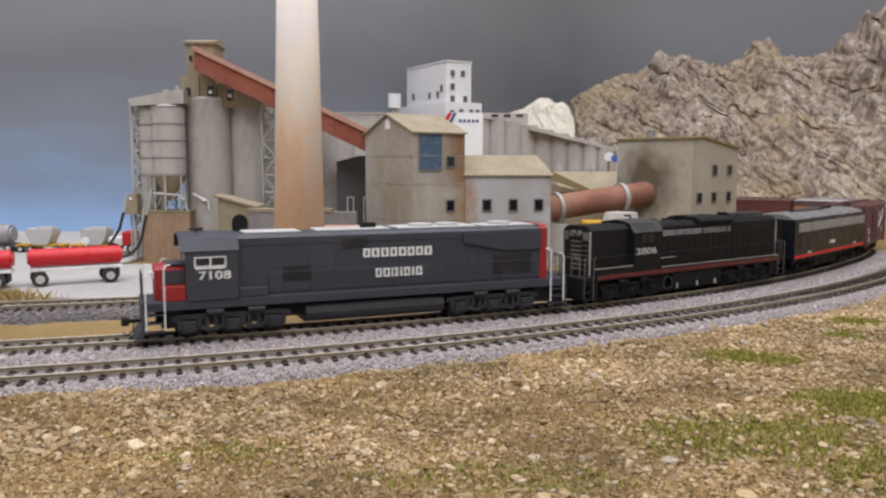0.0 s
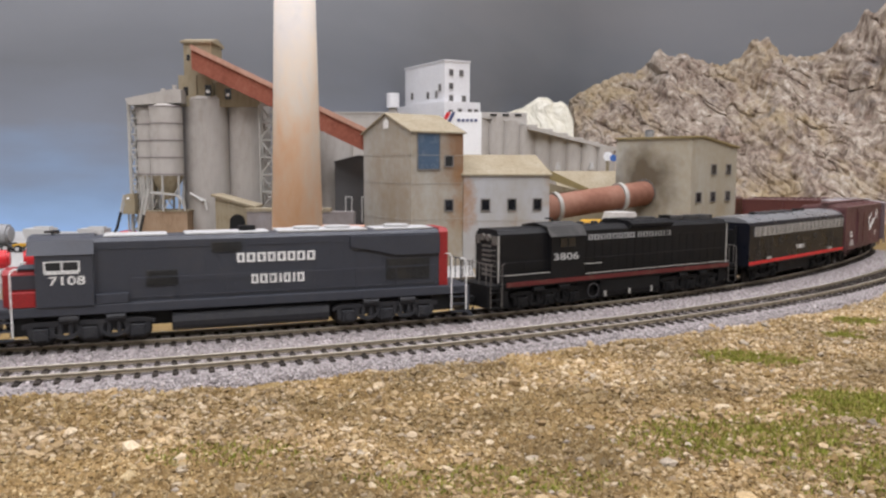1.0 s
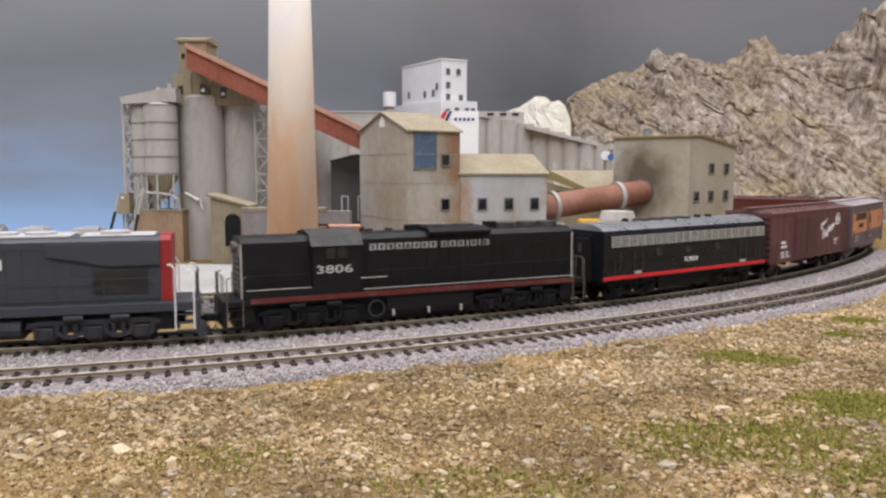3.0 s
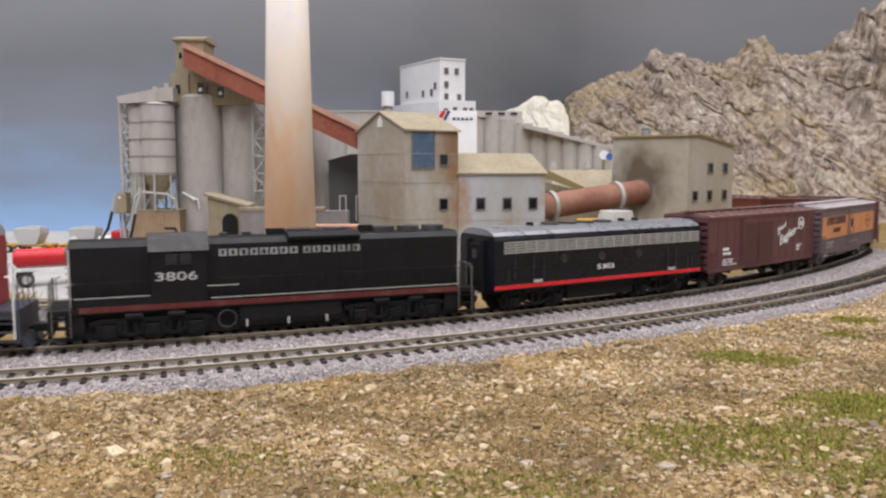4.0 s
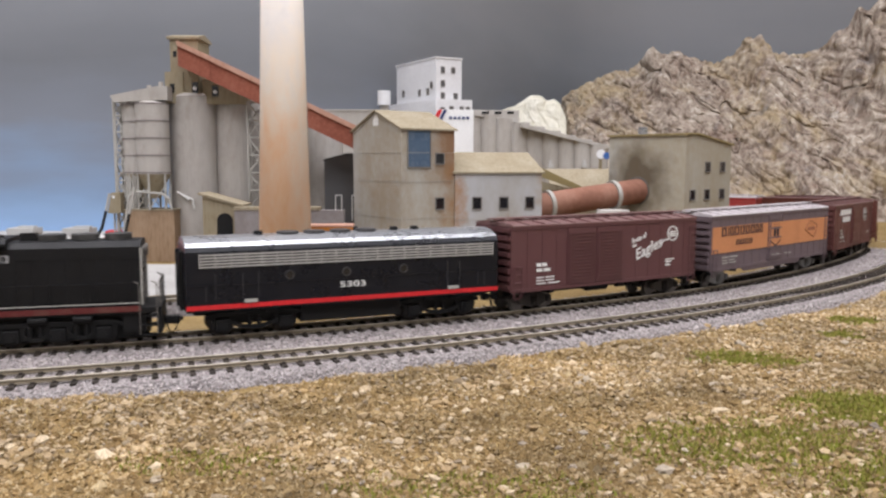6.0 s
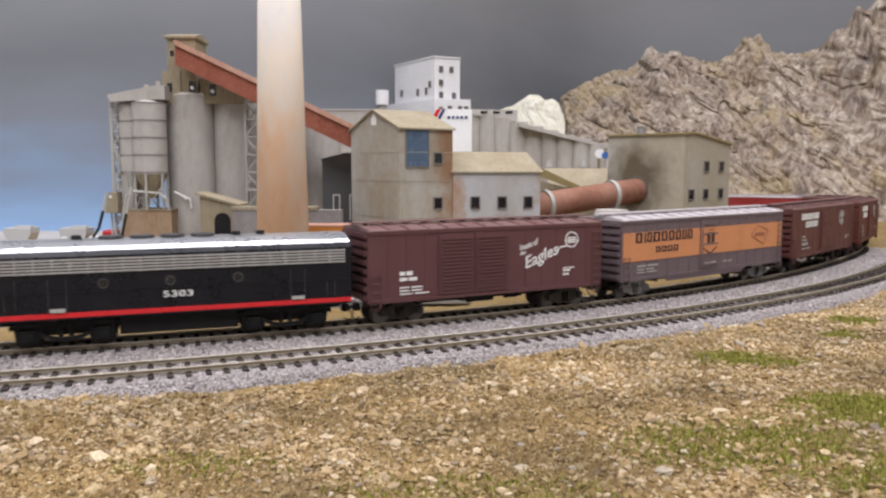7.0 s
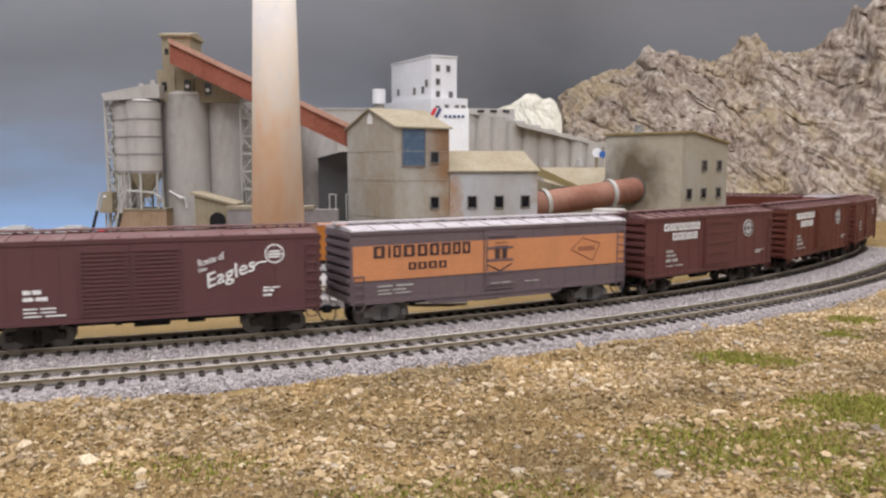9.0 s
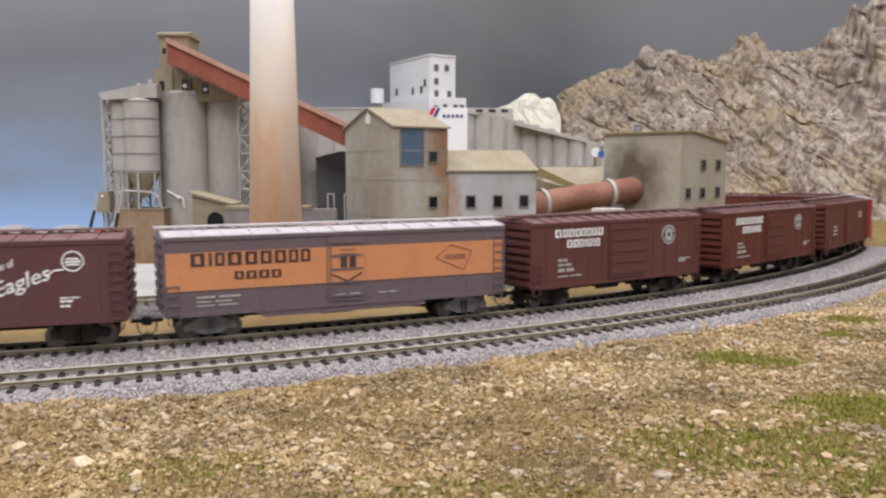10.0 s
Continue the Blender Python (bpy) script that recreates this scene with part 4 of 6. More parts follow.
# roof of the low store behind the kiln
store = stand("low_store", "low tan store with long sloping roof", "factory building", 0.0850, 0.830)
part("wall", slab(bmesh.new(), [(0, 0), (0, 0.0720 + G), (0.115, 0.0400 + G), (0.115, 0)], 0.0, 0.06), M_tan, store)
part("roof", slab(bmesh.new(), [(-0.004, 0.0800 + G), (0.020, 0.0800 + G), (0.085, 0.0500 + G), (0.085, 0.0485 + G), (-0.004, 0.0785 + G)], -0.003, 0.004), M_yellowtrim, store)
part("roof_sheet", prism(bmesh.new(), [(0.0, 0.0560 + G), (0.0, 0.0575 + G), (0.05, 0.0790 + G), (0.05, 0.0775 + G)], 0.030, 0.130), M_rooftan, store)

# far grain elevator: white mill and a row of grey silos
elev = stand("grain_elevator", "white concrete grain elevator tower with many small windows", "grain elevator", -0.0071, 1.070, 30)
part("tower", B((0, 0.0395, 0, 0.1160, 0.150, 0.2235 + G)), M_silowhite, elev)
part("base_block", B((-0.004, 0.0530, -0.006, 0.1340, 0.0, 0.1700 + G)), M_silowhite, elev)
part("parapet", B((-0.001, 0.0405, -0.001, 0.1170, 0.2236 + G, 0.2255 + G)), M_silowhite, elev)
for u, z in ((0.010, 0.212), (0.026, 0.212), (0.010, 0.194), (0.030, 0.178), (0.010, 0.178)):
    wall_window(elev, "front", u, z, 0.0045, 0.0065, M_shed)
for u, z in ((0.012, 0.192), (0.022, 0.184), (0.046, 0.184), (0.094, 0.186)):
    wall_window(elev, "side", u, z, 0.0045, 0.0075, M_shed)
for u, z in ((0.006, 0.158), (0.020, 0.160), (0.036, 0.160), (0.046, 0.160)):
    w2 = wall_window(elev, "front", u, z, 0.0045, 0.0065, M_shed)
    w2.location.y = -0.0062
sign = stand("company_sign", "white sign panel with red and blue slanting marks", "sign", -0.0020, 1.036, 8)
part("panel", B((0, 0.0440, -0.001, 0.001, 0.0900 + G, 0.1540 + G)), M_signw, sign)
part("red_mark", slab(bmesh.new(), [(-0.0100, 0.1460), (-0.0040, 0.1460), (0.0030, 0.1600), (-0.0020, 0.1600)], -0.0022, -0.0012), M_brightred, sign)
part("blue_mark", slab(bmesh.new(), [(-0.0020, 0.1460), (0.0020, 0.1460), (0.0090, 0.1600), (0.0050, 0.1600)], -0.0022, -0.0012), M_signb, sign)
bm = bmesh.new()
for i in range(5):
    box(bm, 0.0120 + i * 0.0056, 0.0156 + i * 0.0056, -0.0016, -0.0009, 0.1480, 0.1515)
part("lettering", bm, M_signb, sign)
tank = stand("roof_tank", "small pale round water tank on a roof stub", "tank", -0.0800, 1.120)
part("shell", rod(bmesh.new(), (0, 0, 0.1650 + G), (0, 0, 0.1850 + G), 0.0090, seg=24), M_silowhite, tank)
part("stub", rod(bmesh.new(), (0, 0, 0.0), (0, 0, 0.1700 + G), 0.0060, seg=16), M_concrete, tank)
for i in range(9):
    f = i / 8
    silo(0.0450 + 0.165 * f, 1.100 - 0.030 * f, 0.0130, 0.1500 - 0.046 * max(0, f - 0.15), "grey concrete grain silo in a long row", lid=False)
gal = stand("silo_gallery", "long low gallery roof along the grain silos", "factory building", 0.0, 0.0)
part("roof", slab(bmesh.new(), [(0.040, 0.1500 + G), (0.040, 0.1570 + G), (0.105, 0.1560 + G), (0.105, 0.1400 + G)], 1.085, 1.110), M_concrete, gal)
part("roof", slab(bmesh.new(), [(0.105, 0.1330 + G), (0.105, 0.1380 + G), (0.226, 0.1075 + G), (0.226, 0.1030 + G)], 1.060, 1.110), M_concrete, gal)
for i in range(3):
    part("window", B((0.055 + i * 0.017, 0.064 + i * 0.017, 1.0840, 1.0852, 0.1515 + G, 0.1545 + G)), M_glass, gal)
for lx in (0.1446, 0.1895):
    part("wall_lamp", B((lx - 0.0035, lx + 0.0035, 1.0520, 1.0600, 0.0790 + G, 0.0840 + G), (lx - 0.0020, lx + 0.0020, 1.0530, 1.0600, 0.0840 + G, 0.0890 + G), bev=0.0005), M_hopper, gal)
board = stand("round_sign", "round white and blue sign board on a brown post", "sign", 0.1900, 0.950)
part("post", rod(bmesh.new(), (0, 0.002, 0), (0, 0.002, 0.092 + G), 0.0020, seg=8), M_tan, board)
part("disc", disc(bmesh.new(), (0, 0.096 + G), 0.0055, -0.0008, 0.0008), M_signw, board)
part("blue_half", disc(bmesh.new(), (0.0065, 0.094 + G), 0.0042, -0.0020, -0.0009), M_signblue, board)
backwall = stand("back_store", "long plain grey store behind the conveyor", "factory building", -0.1500, 0.980)
part("wall", B((0, 0.085, 0, 0.03, 0, 0.1480 + G)), M_concrete, backwall)
part("roof", B((-0.001, 0.086, -0.001, 0.031, 0.1481 + G, 0.1500 + G)), M_concrete, backwall)

drain = stand("drain_spout", "thin white bent pipe fixed to the silo", "pipe", 0.0, 0.0)
part("pipe", wire(bmesh.new(), [(-0.2480, 0.7470, 0.0580 + G), (-0.2416, 0.7455, 0.0545 + G), (-0.2338, 0.7465, 0.0510 + G), (-0.2325, 0.7470, 0.0420 + G)], 0.0009, 8), M_white, drain)
part("pipe_end", rod(bmesh.new(), (-0.2420, 0.7455, 0.0548 + G), (-0.2365, 0.7450, 0.0505 + G), 0.0007, seg=8), M_white, drain)

# ---------------------------------------------------------------- road, lorries
tagged(part("road", B((-1.2, 0.02, 0.5120, 0.690, -0.0066, -0.0032), (-1.2, -0.30, 0.690, 1.05, -0.0066, -0.0034), bev=0.0006), M_road), "pale concrete plant road", "road", kind="structure")


def wheel(parent, x, y, r=0.0056, w=0.0040):
    t = part("wheel", rod(bmesh.new(), (x, y - w / 2, r), (x, y + w / 2, r), r, seg=20), M_tyre, parent)
    part("rim", rod(bmesh.new(), (x, y - w / 2 - 0.0003, r), (x, y - w / 2 + 0.0006, r), r * 0.55, seg=16), M_hub, t)
    return t


def tank_trailer(x, y, ang, length=0.075):
    t = tagged(new("tank_trailer"), "glossy red tank trailer on silver wheels", "trailer", "red trailers")
    t.matrix_basis = pose(x, y, -0.0032, 0, 0, ang)
    bm = rod(bmesh.new(), (0, 0, 0.0205), (length, 0, 0.0205), 0.0066, seg=28)
    bmesh.ops.bevel(bm, geom=[e for e in bm.edges if len([f for f in e.link_faces if len(f.verts) > 4])], offset=0.0018, segments=2, affect="EDGES")
    part("tank", bm, M_tanker, t)
    part("chassis", B((0.001, length - 0.001, -0.0060, 0.0060, 0.0108, 0.0132), bev=0.0003), M_white, t)
    for wx in (0.0075, length - 0.010):
        for wy in (-0.0085, 0.0085):
            wheel(t, wx, wy)
    part("landing_gear", B((length - 0.004, length - 0.003, -0.007, 0.007, 0.004, 0.011)), M_black, t)
    return t


tank_trailer(-0.3100, 0.5600, 31, 0.0650)
tank_trailer(-0.3740, 0.5360, 20, 0.0600)


def hopper_truck(x, y, ang):
    t = tagged(new("hopper_truck"), "light grey hopper body on a yellow truck chassis", "truck", "hopper trucks")
    t.matrix_basis = pose(x, y, -0.0034, 0, 0, ang)
    bm = bmesh.new()
    slab(bm, [(0.0, 0.0238), (0.026, 0.0238), (0.026, 0.0185), (0.0210, 0.0080), (0.0050, 0.0080), (0.0, 0.0185)], -0.010, 0.010)
    part("hopper", bm, M_hopper, t)
    part("hatch", B((0.008, 0.024, -0.004, 0.004, 0.0238, 0.0256)), M_hopper, t)
    part("chassis", B((-0.012, 0.036, -0.008, 0.008, 0.0055, 0.0080), bev=0.0004), M_yellow, t)
    for wx in (-0.006, 0.004, 0.030):
        wheel(t, wx, -0.009, 0.0036)
        wheel(t, wx, 0.009, 0.0036)
    return t


hopper_truck(-0.4290, 0.790, 2)
hopper_truck(-0.3740, 0.790, 2)
tractor = tagged(new("tractor_truck"), "red and white tractor truck with hoses", "truck")
tractor.matrix_basis = pose(-0.3290, 0.778, -0.0034, 0, 0, 10)
part("cab", B((0, 0.014, -0.008, 0.008, 0.008, 0.0225), bev=0.0015), M_tanker, tractor)
part("bonnet", B((-0.013, 0.0, -0.006, 0.006, 0.008, 0.017), bev=0.0012), M_white, tractor)
for wx in (-0.008, 0.010):
    wheel(tractor, wx, -0.009)
    wheel(tractor, wx, 0.009)
for pts in ([(-0.2921, 0.700, 0.0581), (-0.2957, 0.700, 0.0427), (-0.3005, 0.701, 0.0273), (-0.3081, 0.703, 0.0170), (-0.3157, 0.706, 0.0082)],
            [(-0.2694, 0.700, 0.0632), (-0.2753, 0.700, 0.0403), (-0.2796, 0.700, 0.0223), (-0.2831, 0.699, 0.0120), (-0.2901, 0.697, 0.0045), (-0.3027, 0.694, 0.0015)]):
    hose = tagged(new("filling_hose"), "hanging filling hose, grey pipe above and black rubber below", "hose")
    part("pipe", wire(bmesh.new(), pts[:2], 0.0012, 8), M_ringm, hose)
    part("rubber", wire(bmesh.new(), pts[1:], 0.0013, 8), M_tyre, hose)
mixer = tagged(new("tank_truck"), "grey tank truck parked at the edge of the road", "truck")
mixer.matrix_basis = pose(-0.4860, 0.788, -0.0034, 0, 0, 4)
bm = rod(bmesh.new(), (0.0, 0, 0.0175), (0.040, 0, 0.0175), 0.0115, 0.0100, seg=28)
bmesh.ops.bevel(bm, geom=[e for e in bm.edges if any(len(f.verts) > 4 for f in e.link_faces)], offset=0.0022, segments=2, affect="EDGES")
part("tank", bm, M_tankgrey, mixer)
part("hatch", rod(bmesh.new(), (0.022, 0, 0.0280), (0.022, 0, 0.0310), 0.0030, seg=14), M_shed, mixer)
part("chassis", B((-0.002, 0.046, -0.007, 0.007, 0.0045, 0.0070), bev=0.0004), M_shed, mixer)
for wx in (0.006, 0.014, 0.038):
    wheel(mixer, wx, -0.009, 0.0042)
    wheel(mixer, wx, 0.009, 0.0042)
post_sign = tagged(new("road_sign"), "small round white road sign on a thin post", "sign")
post_sign.matrix_basis = pose(-0.3497, 0.740, -0.0034)
part("post", rod(bmesh.new(), (0, 0, 0), (0, 0, 0.0160), 0.0007, seg=8), M_white, post_sign)
part("disc", disc(bmesh.new(), (0, 0.0165), 0.0036, -0.0012, -0.0006), M_white, post_sign)
# orange box trailer standing before the mill
wagon = tagged(new("box_trailer"), "weathered orange box trailer with dark frame on the plant road", "trailer")
wagon.matrix_basis = pose(-0.1330, 0.6390, -0.0034, 0, 0, 2)
part("body", B((0, 0.0620, -0.0090, 0.0090, 0.0105, 0.0375), bev=0.0005), M_orangebox, wagon)
part("roof", B((-0.0005, 0.0625, -0.0094, 0.0094, 0.0376, 0.0392), bev=0.0004), M_convroof, wagon, "pale pinkish roof")
part("end_door", B((0.0621, 0.0650, -0.0085, 0.0085, 0.0110, 0.0370), bev=0.0004), M_black, wagon, "dark end")
for i in range(8):
    rx = 0.0030 + i * 0.0078
    part("rib", B((rx, rx + 0.0008, -0.0096, -0.0091, 0.0110, 0.0370)), M_orangebox, wagon)
part("chassis", B((0.001, 0.0640, -0.0075, 0.0075, 0.0070, 0.0104), bev=0.0004), M_black, wagon)
letter_bars("lettering", [1, .8, .5, 1, .8, .8], 0.0200, 0.0400, 0.0225, 0.0042, -0.0098, M_darktext, wagon)
for wx in (0.008, 0.018, 0.052):
    wheel(wagon, wx, -0.0075, 0.0044)
    wheel(wagon, wx, 0.0075, 0.0044)
spout = stand("loading_canopy", "small tan loading canopy with lamp", "canopy", -0.3090, 0.735)
part("box", slab(bmesh.new(), [(0, 0.0450), (0.004, 0.0640), (0.012, 0.0640), (0.012, 0.0450)], 0, 0.02), M_tan, spout)
part("lamp", rod(bmesh.new(), (0.006, -0.001, 0.0600), (0.006, 0.0, 0.0600), 0.0012, seg=10), M_signw, spout)
part("post", rod(rod(bmesh.new(), (0.002, 0.01, 0), (0.002, 0.01, 0.048), 0.0009), (0.011, 0.01, 0), (0.011, 0.01, 0.048), 0.0009), M_ringm, spout)
machine = tagged(new("loader_machine"), "orange-yellow loader parked under the kiln", "machine")
machine.matrix_basis = pose(0.118, 0.700, -0.0065)
part("body", B((0, 0.034, 0, 0.014, 0.004, 0.0430), bev=0.002), M_yellow, machine)
for wx in (0.007, 0.027):
    wheel(machine, wx, -0.001, 0.0060)
pile = tagged(part("cement_pile", rod(bmesh.new(), (0.152, 0.700, -0.0065), (0.152, 0.700, 0.0440), 0.030, 0.014, seg=20), M_concrete), "pale concrete footing pier below the kiln", "pier")

# ---------------------------------------------------------------- rolling stock (x along the car, near side -y, z from the rail top)
def wheelset(name, parent, x, r, mat_w):
    bm = bmesh.new()
    for sgn in (-1, 1):
        rod(bm, (x, sgn * 0.0069, r), (x, sgn * 0.0086, r), r, seg=20)
        rod(bm, (x, sgn * 0.0064, r), (x, sgn * 0.0069, r), r + 0.0007, seg=20)
        rod(bm, (x, sgn * 0.0086, r), (x, sgn * 0.0092, r), r * 0.45, seg=10)
    rod(bm, (x, -0.0064, r), (x, 0.0064, r), 0.0011, seg=8)
    return part(name, bm, mat_w, parent)


def freight_truck(parent, x, body, wheels):
    bm = bmesh.new()
    for s in (-1, 1):
        y0, y1 = sorted((s * 0.0098, s * 0.0116))
        out = [(x - 0.0125, 0.0052), (x - 0.0125, 0.0080), (x - 0.0085, 0.0086), (x - 0.0045, 0.0108), (x + 0.0045, 0.0108), (x + 0.0085, 0.0086),
               (x + 0.0125, 0.0080), (x + 0.0125, 0.0052), (x + 0.0098, 0.0052), (x + 0.0042, 0.0022), (x - 0.0042, 0.0022), (x - 0.0098, 0.0052)]
        slab(bm, out, y0, y1)
        for k in (-1, 1):
            box(bm, x + k * 0.0106 - 0.0016, x + k * 0.0106 + 0.0016, *sorted((s * 0.0112, s * 0.0126)), 0.0042, 0.0078, bev=0.0004)
            for q in (-0.0012, 0.0012):
                rod(bm, (x + q, s * 0.0122, 0.0032), (x + q, s * 0.0122, 0.0088), 0.0009, seg=8)
    box(bm, x - 0.0030, x + 0.0030, -0.0112, 0.0112, 0.0050, 0.0092)
    part("truck_frame", bm, body, parent)
    for k in (-1, 1):
        wheelset("wheelset", parent, x + k * 0.0103, 0.0048, wheels)


def loco_truck(parent, x, body, wheels, axles=3, pitch=0.0190, r=0.0058):
    """Truck with open pedestal side frames, drop equalisers, coil springs and journal boxes."""
    half = pitch * (axles - 1) / 2
    for s in (-1, 1):
        bm = bmesh.new()
        y0, y1 = sorted((s * 0.0108, s * 0.0128))
        e = half + 0.0078
        slab(bm, [(x - e, 0.0090), (x - e, 0.0112), (x - half - 0.0030, 0.0124), (x + half + 0.0030, 0.0124), (x + e, 0.0112), (x + e, 0.0090), (x + half + 0.0040, 0.0100), (x - half - 0.0040, 0.0100)], y0, y1)
        for k in range(axles):
            ax = x - half + k * pitch
            for q in (-1, 1):
                slab(bm, [(ax + q * 0.0034, 0.0105), (ax + q * 0.0060, 0.0105), (ax + q * 0.0050, 0.0042), (ax + q * 0.0034, 0.0042)], y0, y1)
            box(bm, ax - 0.0033, ax + 0.0033, *sorted((s * 0.0120, s * 0.0142)), 0.0030, 0.0092, bev=0.0006)
            rod(bm, (ax, s * 0.0138, 0.0060), (ax, s * 0.0152, 0.0060), 0.0019, seg=12)
            if k < axles - 1:
                a, b = ax + 0.0040, ax + pitch - 0.0040
                m, w = (a + b) / 2, (b - a) / 2
                up = [(m + w * q, 0.0052 + 0.0030 * abs(q) ** 2.2) for q in (-1, -0.6, -0.25, 0.25, 0.6, 1)]
                slab(bm, up + [(px, pz - 0.0019) for px, pz in up[::-1]], *sorted((s * 0.0116, s * 0.0134)))
                for q in (-0.0022, 0.0022):
                    rod(bm, (m + q, s * 0.0122, 0.0056), (m + q, s * 0.0122, 0.0104), 0.0012, seg=8)
        rod(bm, (x - half * 0.62, s * 0.0136, 0.0132), (x - half * 0.22, s * 0.0136, 0.0132), 0.0017, seg=10)
        rod(bm, (x + half * 0.35, s * 0.0136, 0.0132), (x + half * 0.75, s * 0.0136, 0.0132), 0.0017, seg=10)
        part("side_frame", bm, body, parent)
    part("bolster", B((x - half * 0.7, x + half * 0.7, -0.0108, 0.0108, 0.0060, 0.0125)), body, parent)
    for k in range(axles):
        wheelset("wheelset", parent, x - half + k * pitch, r, wheels)


def coupler(parent, x, way):
    bm = bmesh.new()
    box(bm, *sorted((x, x + way * 0.0060)), -0.0010, 0.0010, 0.0078, 0.0095, bev=0.0003)
    box(bm, *sorted((x + way * 0.0050, x + way * 0.0088)), -0.0022, 0.0018, 0.0066, 0.0106, bev=0.0007)
    part("coupler", bm, M_black, parent)
    bm = bmesh.new()
    pts = [(x + way * 0.0030, -0.0012, 0.0080), (x + way * 0.0034, -0.0030, 0.0050), (x + way * 0.0050, -0.0036, 0.0028), (x + way * 0.0068, -0.0030, 0.0024), (x + way * 0.0080, -0.0012, 0.0034)]
    wire(bm, pts, 0.00035)
    part("air_hose", bm, M_black, parent)


def boxcar(name, half, body, roof, label, door=(-0.010, 0.020), double=False, band=None, sill=False, truck_mat=None, ribs=8, height=0.0495):
    car = tagged(new(name), label, "boxcar", "cars of the train")
    w, z0 = 0.0178, 0.0125
    part("body", B((-half, half, -w, w, z0, height), bev=0.0003), body, car)
    # roof: low gable with raised panel seams
    bm = bmesh.new()
    prism(bm, [(-w - 0.0007, height), (-w - 0.0007, height + 0.0006), (0, height + 0.0026), (w + 0.0007, height + 0.0006), (w + 0.0007, height)], -half - 0.0006, half + 0.0006)
    n = 13
    for i in range(n + 1):
        x = -half + 2 * half * i / n
        for s in (-1, 1):
            prism(bm, [(s * w, height + 0.0006), (s * w, height + 0.0013), (s * 0.0045, height + 0.0029), (s * 0.0045, height + 0.0018)], x - 0.0004, x + 0.0004)
    part("roof", bm, roof, car)
    bm = bmesh.new()
    for k in (-0.0024, 0.0, 0.0024):
        box(bm, -half - 0.003, half + 0.003, k - 0.0010, k + 0.0010, height + 0.0034, height + 0.0041)
    for i in range(n):
        x = -half + 2 * half * (i + 0.5) / n
        box(bm, x - 0.0005, x + 0.0005, -0.0034, 0.0034, height + 0.0016, height + 0.0035)
    part("running_board", bm, roof, car)
    # corrugated ends
    for s in (-1, 1):
        plate = part("end_panel", B((*sorted((s * half, s * (half + 0.0003))), -w + 0.0006, w - 0.0006, z0, height)), body, car)
        for q in (-1, 1):
            part("corner_post", B((*sorted((s * half, s * (half + 0.0008))), *sorted((q * w, q * (w - 0.0014))), z0, height)), body, plate)
        rib = bmesh.new()
        prism(rib, [(-w + 0.0012, -0.0012), (-w + 0.0012, 0.0012), (w - 0.0012, 0.0012), (w - 0.0012, -0.0012)], *sorted((s * half, s * (half + 0.0019))))
        first = part("rib", rib, body, plate)
        for i in range(ribs):
            ob = first if i == 0 else mesh_part("rib", first.data, plate)
            ob.matrix_basis = pose(0, 0, z0 + 0.0030 + (height - z0 - 0.0050) * i / (ribs - 1))
    # side: rivet-seam panels, sills, doors, ladders
    for s in (-1, 1):
        bm = bmesh.new()
        k = int(half * 2 / 0.0105)
        for i in range(1, k):
            x = -half + 2 * half * i / k
            if door[0] - 0.002 < x < door[1] + 0.002:
                continue
            box(bm, x - 0.0003, x + 0.0003, *sorted((s * w, s * (w + 0.00022))), z0, height)
        box(bm, -half, half, *sorted((s * w, s * (w + 0.0005))), z0 - 0.0004, z0 + 0.0016)
        box(bm, -half, half, *sorted((s * w, s * (w + 0.0005))), height - 0.0016, height)
        if sill:
            slab(bm, [(-half * 0.55, z0), (half * 0.50, z0), (half * 0.44, z0 - 0.0032), (-half * 0.48, z0 - 0.0032)], *sorted((s * w, s * (w - 0.0012))))
        part("side_frame", bm, body, car)
        spans = [(door[0], (door[0] + door[1]) / 2 - 0.0004), ((door[0] + door[1]) / 2 + 0.0004, door[1])] if double else [door]
        for a, b in spans:
            bm = bmesh.new()
            box(bm, a, b, *sorted((s * w, s * (w + 0.0010))), z0 + 0.0022, height - 0.0022)
            leaf = part("door", bm, body, car)
            rows = 15 if double else 5
            rib = bmesh.new()
            box(rib, a + 0.0012, b - 0.0012, *sorted((s * (w + 0.0010), s * (w + 0.0016))), -0.0005, 0.0005)
            first = part("rib", rib, body, leaf)
            for i in range(rows):
                z = z0 + 0.0050 + (height - z0 - 0.0100) * i / (rows - 1)
                ob = first if i == 0 else mesh_part("rib", first.data, leaf)
                ob.matrix_basis = pose(0, 0, z)
            part("latch_bar", B((a + 0.001, a + 0.0016, *sorted((s * (w + 0.0010), s * (w + 0.0018))), z0 + 0.004, height - 0.006)), body, leaf)
        for end in (-1, 1):
            bm = bmesh.new()
            x0, x1 = sorted((end * (half - 0.0008), end * (half - 0.0062)))
            rungs = 8 if end == 1 else 4
            for i in range(rungs):
                z = z0 + 0.0012 + i * 0.0044
                rod(bm, (x0, s * (w + 0.0010), z), (x1, s * (w + 0.0010), z), 0.00028, seg=6)
            for x in (x0, x1):
                rod(bm, (x, s * (w + 0.0010), z0 - 0.003), (x, s * (w + 0.0010), z0 + 0.0012 + (rungs - 1) * 0.0044), 0.00025, seg=6)
            wire(bm, [(x0, s * w, z0), (x0 + 0.0006, s * w, z0 - 0.0038), (x1 - 0.0006, s * w, z0 - 0.0038), (x1, s * w, z0)], 0.00028)
            part("ladder", bm, body, car)
    # underframe and brake gear
    bm = bmesh.new()
    box(bm, -half + 0.004, half - 0.004, -0.0035, 0.0035, 0.0080, z0)
